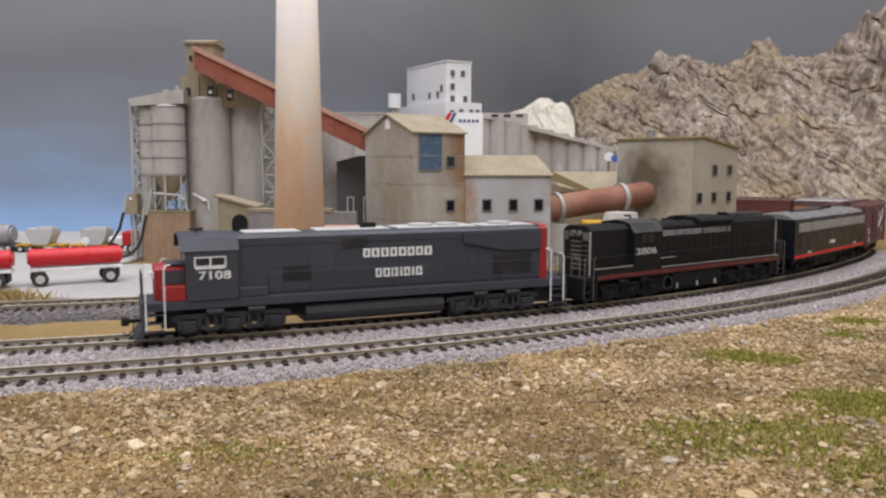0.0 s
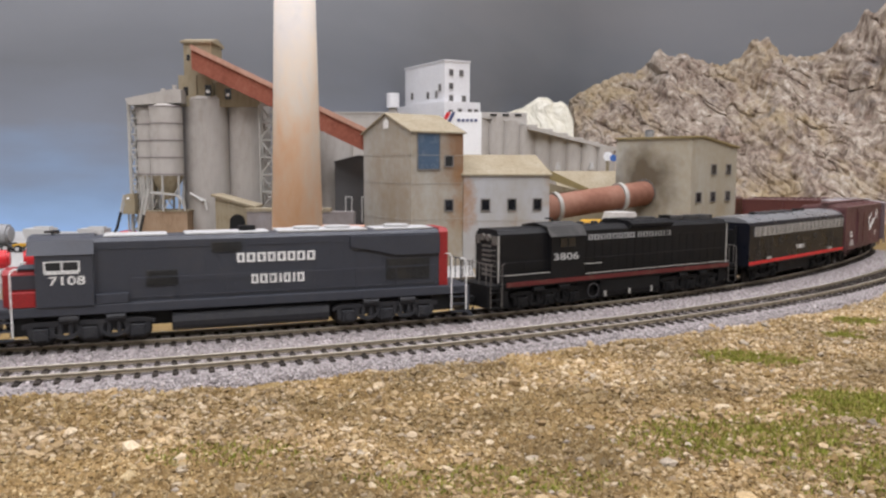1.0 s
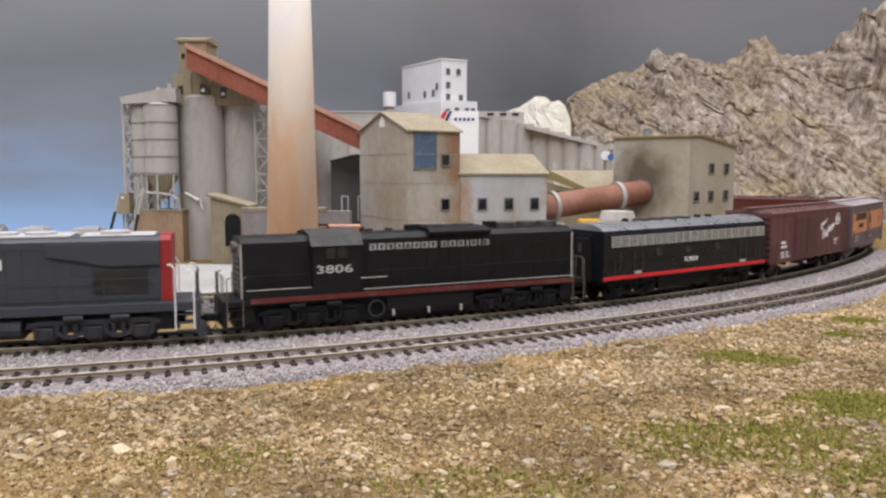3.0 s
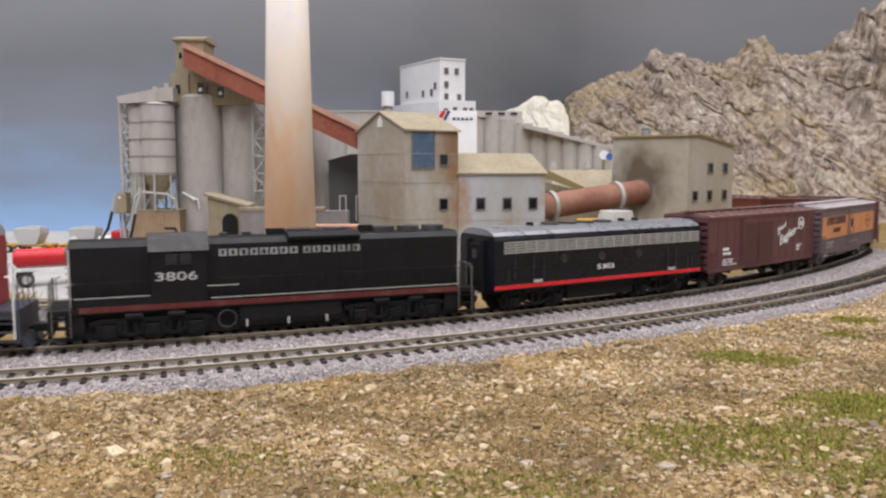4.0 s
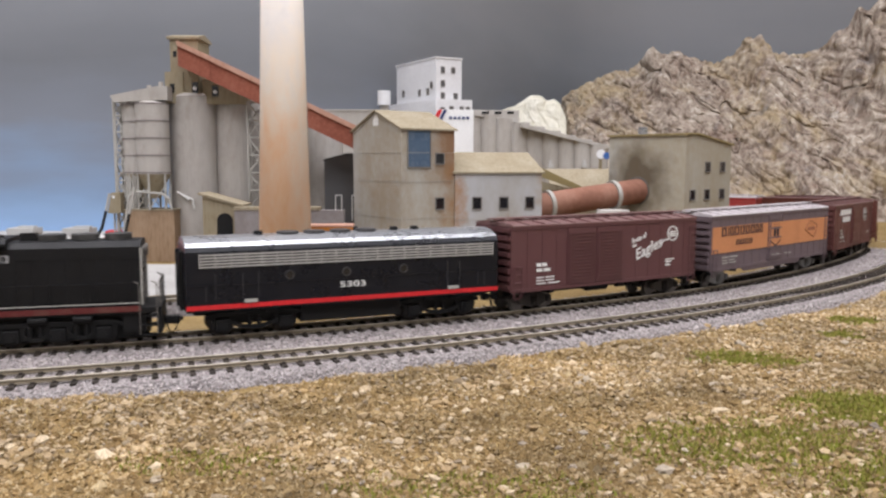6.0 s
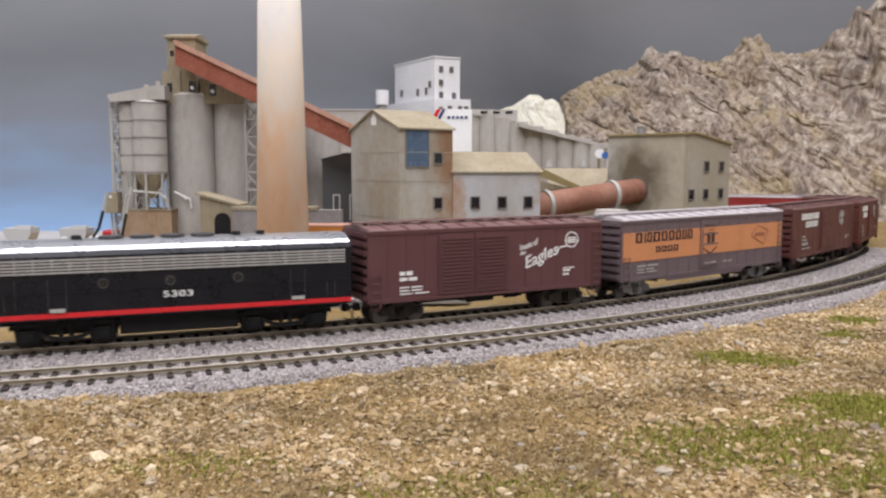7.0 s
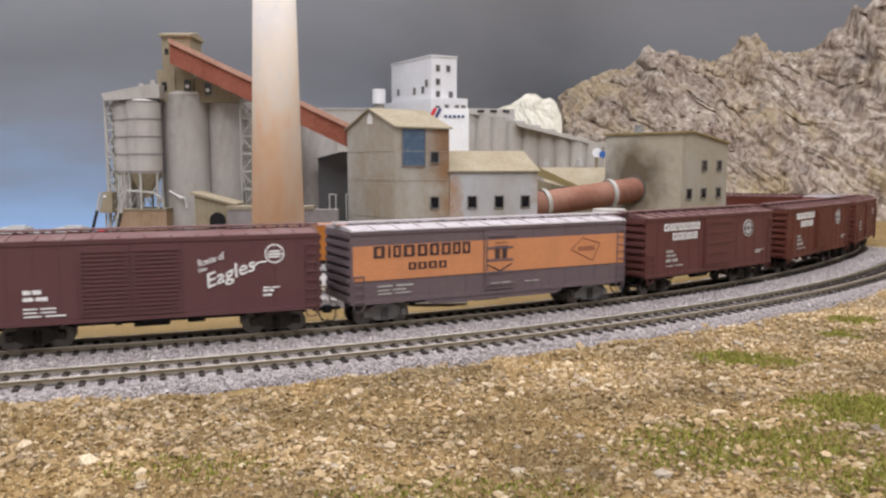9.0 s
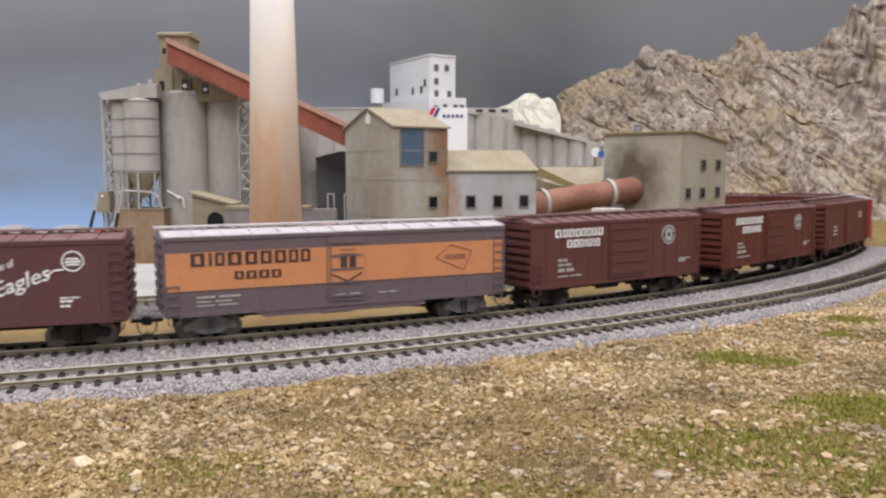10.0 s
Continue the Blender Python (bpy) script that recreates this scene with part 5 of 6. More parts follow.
    for x in (-0.6, -0.25, 0.25, 0.6):
        box(bm, half * x - 0.0012, half * x + 0.0012, -w + 0.0014, w - 0.0014, 0.0098, z0)
    rod(bm, (-0.012, -0.009, 0.0098), (0.004, -0.009, 0.0098), 0.0026, seg=10)
    rod(bm, (0.012, -0.010, 0.0100), (0.020, -0.010, 0.0100), 0.0020, seg=10)
    part("underframe", bm, M_black, car)
    bm = bmesh.new()
    rod(bm, (half + 0.0020, 0.004, 0.041), (half + 0.0028, 0.004, 0.041), 0.0035, seg=14)
    rod(bm, (half, 0.004, 0.041), (half + 0.0022, 0.004, 0.041), 0.0007, seg=8)
    part("brake_wheel", bm, body, car)
    for s in (-1, 1):
        freight_truck(car, s * (half - 0.0205), truck_mat or M_truck, M_wheel)
        coupler(car, s * half, s)
    if band:
        m, za, zb = band
        for s in (-1, 1):
            bm = bmesh.new()
            for a, b in ((-half + 0.0006, door[0] - 0.0002), (door[1] + 0.0002, half - 0.0006)):
                box(bm, a, b, *sorted((s * (w + 0.0001), s * (w + 0.0004))), za, zb)
            box(bm, door[0] + 0.0002, door[1] - 0.0002, *sorted((s * (w + 0.0008), s * (w + 0.00125))), za, zb)
            part("colour_band", bm, m, car, "bright orange painted band")
    return car


def data_bars(car, x, z, y, m, rows=((0.010, 0.0012), (0.007, 0.0009), (0.012, 0.0009))):
    bm = bmesh.new()
    for wd, h in rows:
        box(bm, x, x + wd * 0.42, y - 0.0001, y + 0.0001, z, z + h)
        box(bm, x + wd * 0.52, x + wd, y - 0.0001, y + 0.0001, z, z + h)
        z -= h + 0.0010
    return part("lettering", bm, m, car)


def railing(bm, pts, z0, z1, y, r=0.00028, mid=False):
    xs = pts
    for x in xs:
        rod(bm, (x, y, z0), (x, y, z1), r, seg=6)
    rod(bm, (xs[0], y, z1), (xs[-1], y, z1), r, seg=6)
    if mid:
        rod(bm, (xs[0], y, (z0 + z1) / 2), (xs[-1], y, (z0 + z1) / 2), r, seg=6)


def loco_grey():
    """Six-axle road engine, dark grey with scarlet ends."""
    g = tagged(new("diesel_locomotive"), "dark grey six-axle model diesel locomotive with scarlet nose and end", "locomotive", "cars of the train")
    part("frame", B((-0.1130, 0.1130, -0.0150, 0.0150, 0.0150, 0.0196), bev=0.0004), M_grey, g)
    bm = bmesh.new()
    w, zt = 0.0122, 0.0512
    prism(bm, [(-w, 0.0196), (-w, zt - 0.0022), (-w + 0.0022, zt - 0.0004), (-0.005, zt), (0.005, zt), (w - 0.0022, zt - 0.0004), (w, zt - 0.0022), (w, 0.0196)], -0.0715, 0.0985)
    part("hood", bm, M_grey, g)
    # scarlet rear end, wings set in at the top
    bm = bmesh.new()
    prism(bm, [(-w - 0.0003, 0.0198), (-w - 0.0003, zt - 0.002), (-w + 0.002, zt + 0.0002), (w - 0.002, zt + 0.0002), (w + 0.0003, zt - 0.002), (w + 0.0003, 0.0198)], 0.0986, 0.1034)
    part("rear_end", bm, M_red, g, "scarlet hood end")
    # cab
    bm = bmesh.new()
    c = 0.0158
    prism(bm, [(-c, 0.0196), (-c, 0.0440), (-c + 0.0035, 0.0500), (-0.006, 0.0515), (0.006, 0.0515), (c - 0.0035, 0.0500), (c, 0.0440), (c, 0.0196)], -0.0945, -0.0705)
    cab = part("cab", bm, M_grey, g)
    bm = bmesh.new()
    prism(bm, [(-c - 0.0006, 0.0438), (-c + 0.0033, 0.0503), (-0.006, 0.0520), (0.006, 0.0520), (c - 0.0033, 0.0503), (c + 0.0006, 0.0438), (c, 0.0438), (c - 0.0035, 0.0498), (0.006, 0.0514), (-0.006, 0.0514), (-c + 0.0035, 0.0498), (-c, 0.0438)], -0.0975, -0.0700)
    part("cab_roof", bm, M_grey, cab)
    for s in (-1, 1):
        for a, b in ((-0.0902, -0.0838), (-0.0830, -0.0766)):
            win = part("window", B((a, b, *sorted((s * c, s * (c + 0.0003))), 0.0365, 0.0405)), M_glass, cab)
            bm = B((a - 0.0006, b + 0.0006, *sorted((s * c, s * (c + 0.0007))), 0.0405, 0.0409), (a - 0.0006, a, *sorted((s * c, s * (c + 0.0007))), 0.0362, 0.0408), (b, b + 0.0006, *sorted((s * c, s * (c + 0.0007))), 0.0362, 0.0408),
                   (a - 0.0006, b + 0.0006, *sorted((s * c, s * (c + 0.0007))), 0.0359, 0.0365))
            part("window_frame", bm, M_white, win)
        part("arm_rest", B((-0.0905, -0.0765, *sorted((s * c, s * (c + 0.0010))), 0.0350, 0.0356)), M_white, cab)
    for y0, y1 in ((-0.0125, -0.0045), (0.0045, 0.0125)):
        part("window", B((-0.0948, -0.0944, y0, y1, 0.0385, 0.0450)), M_glass, cab)
    part("headlight", rod(bmesh.new(), (-0.0962, 0, 0.0475), (-0.0944, 0, 0.0475), 0.0016, seg=12), M_lamp, cab, "small lit yellow headlight")
    bm = bmesh.new()
    for y in (-0.0012, 0, 0.0012):
        rod(bm, (-0.0915, y, 0.0535), (-0.0850, y, 0.0535), 0.0004, 0.0008, seg=8)
    rod(bm, (-0.088, 0, 0.0515), (-0.088, 0, 0.0535), 0.0006, seg=6)
    part("horn", bm, M_black, cab)
    # low nose
    bm = bmesh.new()
    prism(bm, [(-0.0090, 0.0196), (-0.0090, 0.0345), (-0.0070, 0.0365), (0.0070, 0.0365), (0.0090, 0.0345), (0.0090, 0.0196)], -0.1085, -0.0946)
    nose = part("nose", bm, M_red, g, "scarlet low nose")
    part("side_panel", B((-0.1050, -0.0950, -0.0094, -0.0091, 0.0275, 0.0340)), M_grey, nose, "dark grey panel on the nose")
    part("nose_top", B((-0.1030, -0.0947, -0.0086, 0.0086, 0.0366, 0.0372)), M_grey, nose)
    part("battery_box", B((-0.0944, -0.0716, -0.0152, -0.0124, 0.0198, 0.0240), (-0.1060, -0.0947, -0.0152, -0.0100, 0.0198, 0.0268), bev=0.0003), M_red, g)
    part("toolbox", B((-0.0700, -0.0560, -0.0150, -0.0124, 0.0198, 0.0245), bev=0.0003), M_grey, g)
    part("number_light", B((-0.1095, -0.1085, -0.0050, -0.0016, 0.0300, 0.0330), (-0.1095, -0.1085, 0.0016, 0.0050, 0.0300, 0.0330)), M_white, nose)
    # doors along the hood, grilles, radiator step-outs
    for s in (-1, 1):
        bm = bmesh.new()
        for i in range(24):
            x = -0.0690 + i * 0.0068
            box(bm, x, x + 0.0003, *sorted((s * w, s * (w + 0.00018))), 0.0215, 0.0455)
        box(bm, -0.0710, 0.0985, *sorted((s * w, s * (w + 0.0003))), 0.0455, 0.0460)
        box(bm, -0.0710, 0.0985, *sorted((s * w, s * (w + 0.0004))), 0.0212, 0.0218)
        part("door_seam", bm, M_grey, g)
        bm = bmesh.new()
        slab(bm, [(0.0500, zt - 0.0030), (0.0500, zt - 0.0085), (0.0640, zt - 0.0110), (0.0740, zt - 0.0135), (0.0985, zt - 0.0135), (0.0985, zt - 0.0030)], *sorted((s * w, s * (w + 0.0016))))
        part("radiator_housing", bm, M_grey, g)
        for a, b, za, zb in ((-0.0480, -0.0340, 0.0270, 0.0345), (0.0690, 0.0930, 0.0245, 0.0355), (-0.0180, -0.0040, 0.0425, 0.0475)):
            bm = B((a, b, *sorted((s * w, s * (w + 0.0004))), za, zb))
            k = int((zb - za) / 0.0009)
            for i in range(k):
                z = za + (zb - za) * (i + 0.5) / k
                box(bm, a + 0.0004, b - 0.0004, *sorted((s * (w + 0.0003), s * (w + 0.0008))), z - 0.00025, z + 0.00025)
            part("grille", bm, M_grille, g)
    # roof gear
    for a, b, q, zz in ((-0.0660, -0.0380, 0.0085, 0.0518), (-0.0300, 0.0100, 0.0085, 0.0519), (0.0140, 0.0600, 0.0100, 0.0520), (0.0640, 0.0960, 0.0095, 0.0518)):
        part("roof_panel", B((a, b, -q, q, 0.0510, zz), bev=0.0002), M_litroof, g)
    for x in (0.030, 0.046, 0.078):
        part("roof_fan", rod(bmesh.new(), (x, 0, 0.0518), (x, 0, 0.0532), 0.0068, seg=24), M_litroof, g)
    part("exhaust_stack", B((-0.004, 0.004, -0.002, 0.002, 0.0518, 0.0545)), M_black, g)
    part("underframe", B((-0.1080, 0.1080, -0.0090, 0.0090, 0.0075, 0.0152), (-0.1060, -0.0960, -0.0125, 0.0125, 0.0060, 0.0152), (0.0940, 0.1060, -0.0125, 0.0125, 0.0060, 0.0152)), M_black, g)
    # fuel tank, trucks, steps, rails
    bm = bmesh.new()
    prism(bm, [(-0.0122, 0.0046), (-0.0138, 0.0064), (-0.0145, 0.0090), (-0.0138, 0.0116), (-0.0120, 0.0134), (-0.0095, 0.0140), (0.0095, 0.0140), (0.0120, 0.0134), (0.0138, 0.0116), (0.0145, 0.0090), (0.0138, 0.0064), (0.0122, 0.0046), (0.0095, 0.0038), (-0.0095, 0.0038)], -0.0370, 0.0385)
    part("fuel_tank", bm, M_truckdark, g)
    part("air_tank", rod(rod(bmesh.new(), (-0.0390, -0.0128, 0.0165), (0.030, -0.0128, 0.0165), 0.0010, seg=8), (-0.0390, 0.0128, 0.0165), (0.030, 0.0128, 0.0165), 0.0010, seg=8), M_grey, g)
    for x in (-0.0730, 0.0690):
        loco_truck(g, x, M_truckdark, M_truck, pitch=0.0205)
    for e in (-1, 1):
        bm = bmesh.new()
        box(bm, *sorted((e * 0.1128, e * 0.1150)), -0.0150, 0.0150, 0.0040, 0.0196)
        for s in (-1, 1):
            for i in range(4):
                box(bm, *sorted((e * 0.1045, e * 0.1128)), *sorted((s * 0.0112, s * 0.0150)), 0.0045 + i * 0.0042, 0.0051 + i * 0.0042)
        slab(bm, [(e * 0.1150, 0.0062), (e * 0.1185, 0.0016), (e * 0.1150, 0.0016)], -0.0130, 0.0130)
        part("pilot", bm, M_grey, g)
        for s in (-1, 1):
            for x, ztop in ((e * 0.1130, 0.0345), (e * 0.1046, 0.0375)):
                bm = bmesh.new()
                wire(bm, [(x, s * 0.0152, 0.0060), (x, s * 0.0152, ztop - 0.002), (x - e * 0.0012, s * 0.0148, ztop), (x - e * 0.0030, s * 0.0142, ztop)], 0.00038)
                part("grab_iron", bm, M_white, g, "white painted hand rail")
        for y in (-0.0120, -0.0040, 0.0040, 0.0120):
            part("rail_post", rod(bmesh.new(), (e * 0.1140, y, 0.0196), (e * 0.1140, y, 0.0330), 0.0003, seg=6), M_grey, g)
        part("end_rail", rod(bmesh.new(), (e * 0.1140, -0.0120, 0.0330), (e * 0.1140, 0.0120, 0.0330), 0.0003, seg=6), M_grey, g)
        coupler(g, e * 0.1150, e)
    for s in (-1, 1):
        bm = bmesh.new()
        railing(bm, [-0.055 + 0.0215 * i for i in range(8)], 0.0196, 0.0315, s * 0.0148, r=0.0002)
        part("hand_rail", bm, M_grey, g)
    yl = -w - 0.0004
    lettering("number", "7108", -0.0815, 0.0298, 0.0042, -c - 0.0003, M_white, g, width=0.0150)
    letter_bars("lettering", [1, 1.1, 1.1, 1.0, 1.1, 1, 1.05, 1.1], -0.0068, 0.0325, 0.0368, 0.0047, yl, M_white, g)
    letter_bars("lettering", [1, 1.1, 1.1, .62, 1.0, .62, 1.05], 0.0000, 0.0268, 0.0258, 0.0047, yl, M_white, g)
    g.scale = (1.03, 1, 1)
    return g


def loco_black():
    """Six-axle hood unit, black and dusty, dull red sill."""
    g = tagged(new("diesel_locomotive"), "black weathered six-axle model hood locomotive with dull red sill", "locomotive", "cars of the train")
    L2 = 0.1010
    part("frame", B((-L2, L2, -0.0150, 0.0150, 0.0150, 0.0178), bev=0.0003), M_black, g)
    for s in (-1, 1):
        part("sill_stripe", B((-0.0900, 0.0940, *sorted((s * 0.0150, s * 0.0154)), 0.0160, 0.0186)), M_dullred, g, "dull red sill stripe")
        part("walkway_edge", B((-0.0330, 0.0940, *sorted((s * 0.0148, s * 0.0153)), 0.0198, 0.0202), (-0.0920, -0.0600, *sorted((s * 0.0148, s * 0.0153)), 0.0226, 0.0230)), M_pale, g, "worn pale step edge")
    w, zt = 0.0116, 0.0490
    prof = [(-w, 0.0178), (-w, zt - 0.0030), (-w + 0.0030, zt - 0.0004), (-0.004, zt), (0.004, zt), (w - 0.0030, zt - 0.0004), (w, zt - 0.0030), (w, 0.0178)]
    part("long_hood", prism(bmesh.new(), prof, -0.0345, 0.0945), M_dusty, g)
    part("short_hood", prism(bmesh.new(), prof, -0.0935, -0.0590), M_dusty, g)
    c = 0.0152
    cab = part("cab", prism(bmesh.new(), [(-c, 0.0178), (-c, 0.0440), (-c + 0.004, 0.0492), (0, 0.0508), (c - 0.004, 0.0492), (c, 0.0440), (c, 0.0178)], -0.0590, -0.0345), M_dusty, g)
    bm = prism(bmesh.new(), [(-c - 0.0010, 0.0436), (-c + 0.0032, 0.0496), (0, 0.0515), (c - 0.0032, 0.0496), (c + 0.0010, 0.0436), (c, 0.0436), (c - 0.004, 0.0490), (0, 0.0507), (-c + 0.004, 0.0490), (-c, 0.0436)], -0.0602, -0.0333)
    part("cab_roof", bm, M_roofdust, cab, "dusty grey cab roof")
    for s in (-1, 1):
        for a, b in ((-0.0525, -0.0475), (-0.0465, -0.0415)):
            part("window", B((a, b, *sorted((s * c, s * (c + 0.0003))), 0.0372, 0.0425)), M_glass, cab)
        bm = B((-0.0532, -0.0408, *sorted((s * c, s * (c + 0.0007))), 0.0366, 0.0372), (-0.0474, -0.0466, *sorted((s * c, s * (c + 0.0006))), 0.0372, 0.0425))
        part("window_frame", bm, M_black, cab)
        bm = bmesh.new()
        for i in range(19):
            x = -0.0300 + i * 0.0066
            box(bm, x, x + 0.0003, *sorted((s * w, s * (w + 0.0002))), 0.0205, 0.0400)
        for z in (0.0200, 0.0405, 0.0290):
            box(bm, -0.0340, 0.0940, *sorted((s * w, s * (w + 0.0002))), z, z + 0.0003)
        part("door_seam", bm, M_dusty, g)
        bm = bmesh.new()
        railing(bm, [-0.028 + 0.0168 * i for i in range(8)], 0.0178, 0.0295, s * 0.0150, r=0.0002)
        railing(bm, [-0.0915, -0.0780, -0.0620], 0.0220, 0.0300, s * 0.0150, r=0.0002)
        part("hand_rail", bm, M_dusty, g)
        part("battery_box", B((-0.0920, -0.0350, *sorted((s * 0.0118, s * 0.0150)), 0.0178, 0.0225), bev=0.0003), M_black, g)
    part("underframe", B((-0.0960, 0.0960, -0.0095, 0.0095, 0.0026, 0.0152), (-0.0960, -0.0880, -0.0135, 0.0135, 0.0060, 0.0152), (0.0860, 0.0960, -0.0135, 0.0135, 0.0060, 0.0152)), M_black, g)
    # roof: flared dynamic-brake blister, fans
    bm = bmesh.new()
    prism(bm, [(-0.0150, 0.0478), (-0.0150, 0.0488), (-0.0110, 0.0508), (0.0110, 0.0508), (0.0150, 0.0488), (0.0150, 0.0478), (0.0116, 0.0455), (-0.0116, 0.0455)], 0.004, 0.040)
    part("brake_blister", bm, M_dusty, g)
    for x in (0.012, 0.030, 0.056, 0.070, 0.084):
        part("roof_fan", rod(bmesh.new(), (x, 0, 0.0488), (x, 0, 0.0517), 0.0060, seg=24), M_roofdust, g)
    for x in (-0.025, -0.014):
        part("roof_vent", rod(bmesh.new(), (x, 0, 0.0488), (x, 0, 0.0506), 0.0022, seg=12), M_roofdust, g)
    for e in (-1, 1):
        bm = bmesh.new()
        xx = -0.0935 if e < 0 else 0.0945
        for y in (-0.0028, 0.0028):
            rod(bm, (xx, y, 0.0440), (xx + e * 0.0018, y, 0.0440), 0.0020, seg=12)
        box(bm, *sorted((xx, xx + e * 0.0012)), -0.0105, -0.0065, 0.0400, 0.0450)
        box(bm, *sorted((xx, xx + e * 0.0012)), 0.0065, 0.0105, 0.0400, 0.0450)
        for i in range(7):
            box(bm, *sorted((xx, xx + e * 0.0007)), -0.0045, 0.0045, 0.0215 + i * 0.0028, 0.0228 + i * 0.0028)
        for i in range(6):
            rod(bm, (xx + e * 0.0012, -0.0108, 0.0220 + i * 0.0030), (xx + e * 0.0012, -0.0068, 0.0220 + i * 0.0030), 0.0003, seg=6)
        part("light_package", bm, M_enddust, g)
    for ex in (-0.0935, 0.0945, -0.0593, -0.0345):
        for s in (-1, 1):
            if abs(ex) > 0.08:
                part("worn_edge", B((ex - 0.0004, ex + 0.0004, *sorted((s * (w - 0.0003), s * (w + 0.0003))), 0.0185, 0.0455)), M_pale, g)
    for s in (-1, 1):
        part("cab_step", B((-0.0345, -0.0200, *sorted((s * 0.0146, s * 0.0153)), 0.0258, 0.0262)), M_pale, g)
    part("exhaust_stack", B((-0.0045, 0.0045, -0.0018, 0.0018, 0.0485, 0.0520)), M_black, g)
    part("exhaust_stack", B((0.0430, 0.0500, -0.0018, 0.0018, 0.0488, 0.0525)), M_black, g)
    part("horn", wire(bmesh.new(), [(-0.047, 0, 0.051), (-0.047, 0, 0.0532), (-0.052, 0.0, 0.0535)], 0.0006), M_black, g)
    bm = prism(bmesh.new(), [(-0.0130, 0.0050), (-0.0138, 0.0075), (-0.0138, 0.0150), (0.0138, 0.0150), (0.0138, 0.0075), (0.0130, 0.0040), (0.0080, 0.0024), (-0.0080, 0.0024)], -0.0200, 0.0300)
    part("fuel_tank", bm, M_black, g)
    part("hose_coil", ring(bmesh.new(), (-0.0255, 0.0090), 0.0046, 0.0007, -0.0142, -0.0136, 20), M_steelD, g)
    for x in (-0.0165, 0.0035, 0.0225):
        part("tank_strap", B((x - 0.0005, x + 0.0005, -0.0148, -0.0138, 0.0045, 0.0080)), M_pale, g)
    for x in (-0.0590, 0.0590):
        loco_truck(g, x, M_black, M_truck)
    for e in (-1, 1):
        bm = bmesh.new()
        box(bm, *sorted((e * L2, e * (L2 + 0.0018))), -0.0150, 0.0150, 0.0050, 0.0178)
        for s in (-1, 1):
            for i in range(3):
                box(bm, *sorted((e * 0.0940, e * L2)), *sorted((s * 0.0115, s * 0.0152)), 0.0042 + i * 0.0045, 0.0049 + i * 0.0045)
        part("pilot", bm, M_black, g)
        for s in (-1, 1):
            for x in (e * L2, e * 0.0935):
                bm = bmesh.new()
                wire(bm, [(x, s * 0.0153, 0.0050), (x, s * 0.0153, 0.0290), (x - e * 0.002, s * 0.0150, 0.0300)], 0.0003)
                part("grab_iron", bm, M_enddust, g)
        for y in (-0.012, -0.005, 0.005, 0.012):
            part("rail_post", rod(bmesh.new(), (e * (L2 + 0.001), y, 0.0178), (e * (L2 + 0.001), y, 0.0300), 0.0003, seg=6), M_enddust, g)
        part("end_rail", rod(bmesh.new(), (e * (L2 + 0.001), -0.012, 0.0300), (e * (L2 + 0.001), 0.012, 0.0300), 0.0003, seg=6), M_enddust, g)
        coupler(g, e * L2, e)
    lettering("number", "3806", -0.0482, 0.0296, 0.0042, -c - 0.0003, M_offwhite, g, width=0.0185)
    letter_bars("lettering", [1, 1.1, 1.1, 1, 1.1, 1, 1.05, 1.1, .38, 1, 1.1, 1.1, .62, 1, .62, 1.05], -0.0290, 0.0410, 0.0400, 0.0034, -w - 0.0003, M_faded, g)
    g.scale = (1.035, 1, 1)
    return g


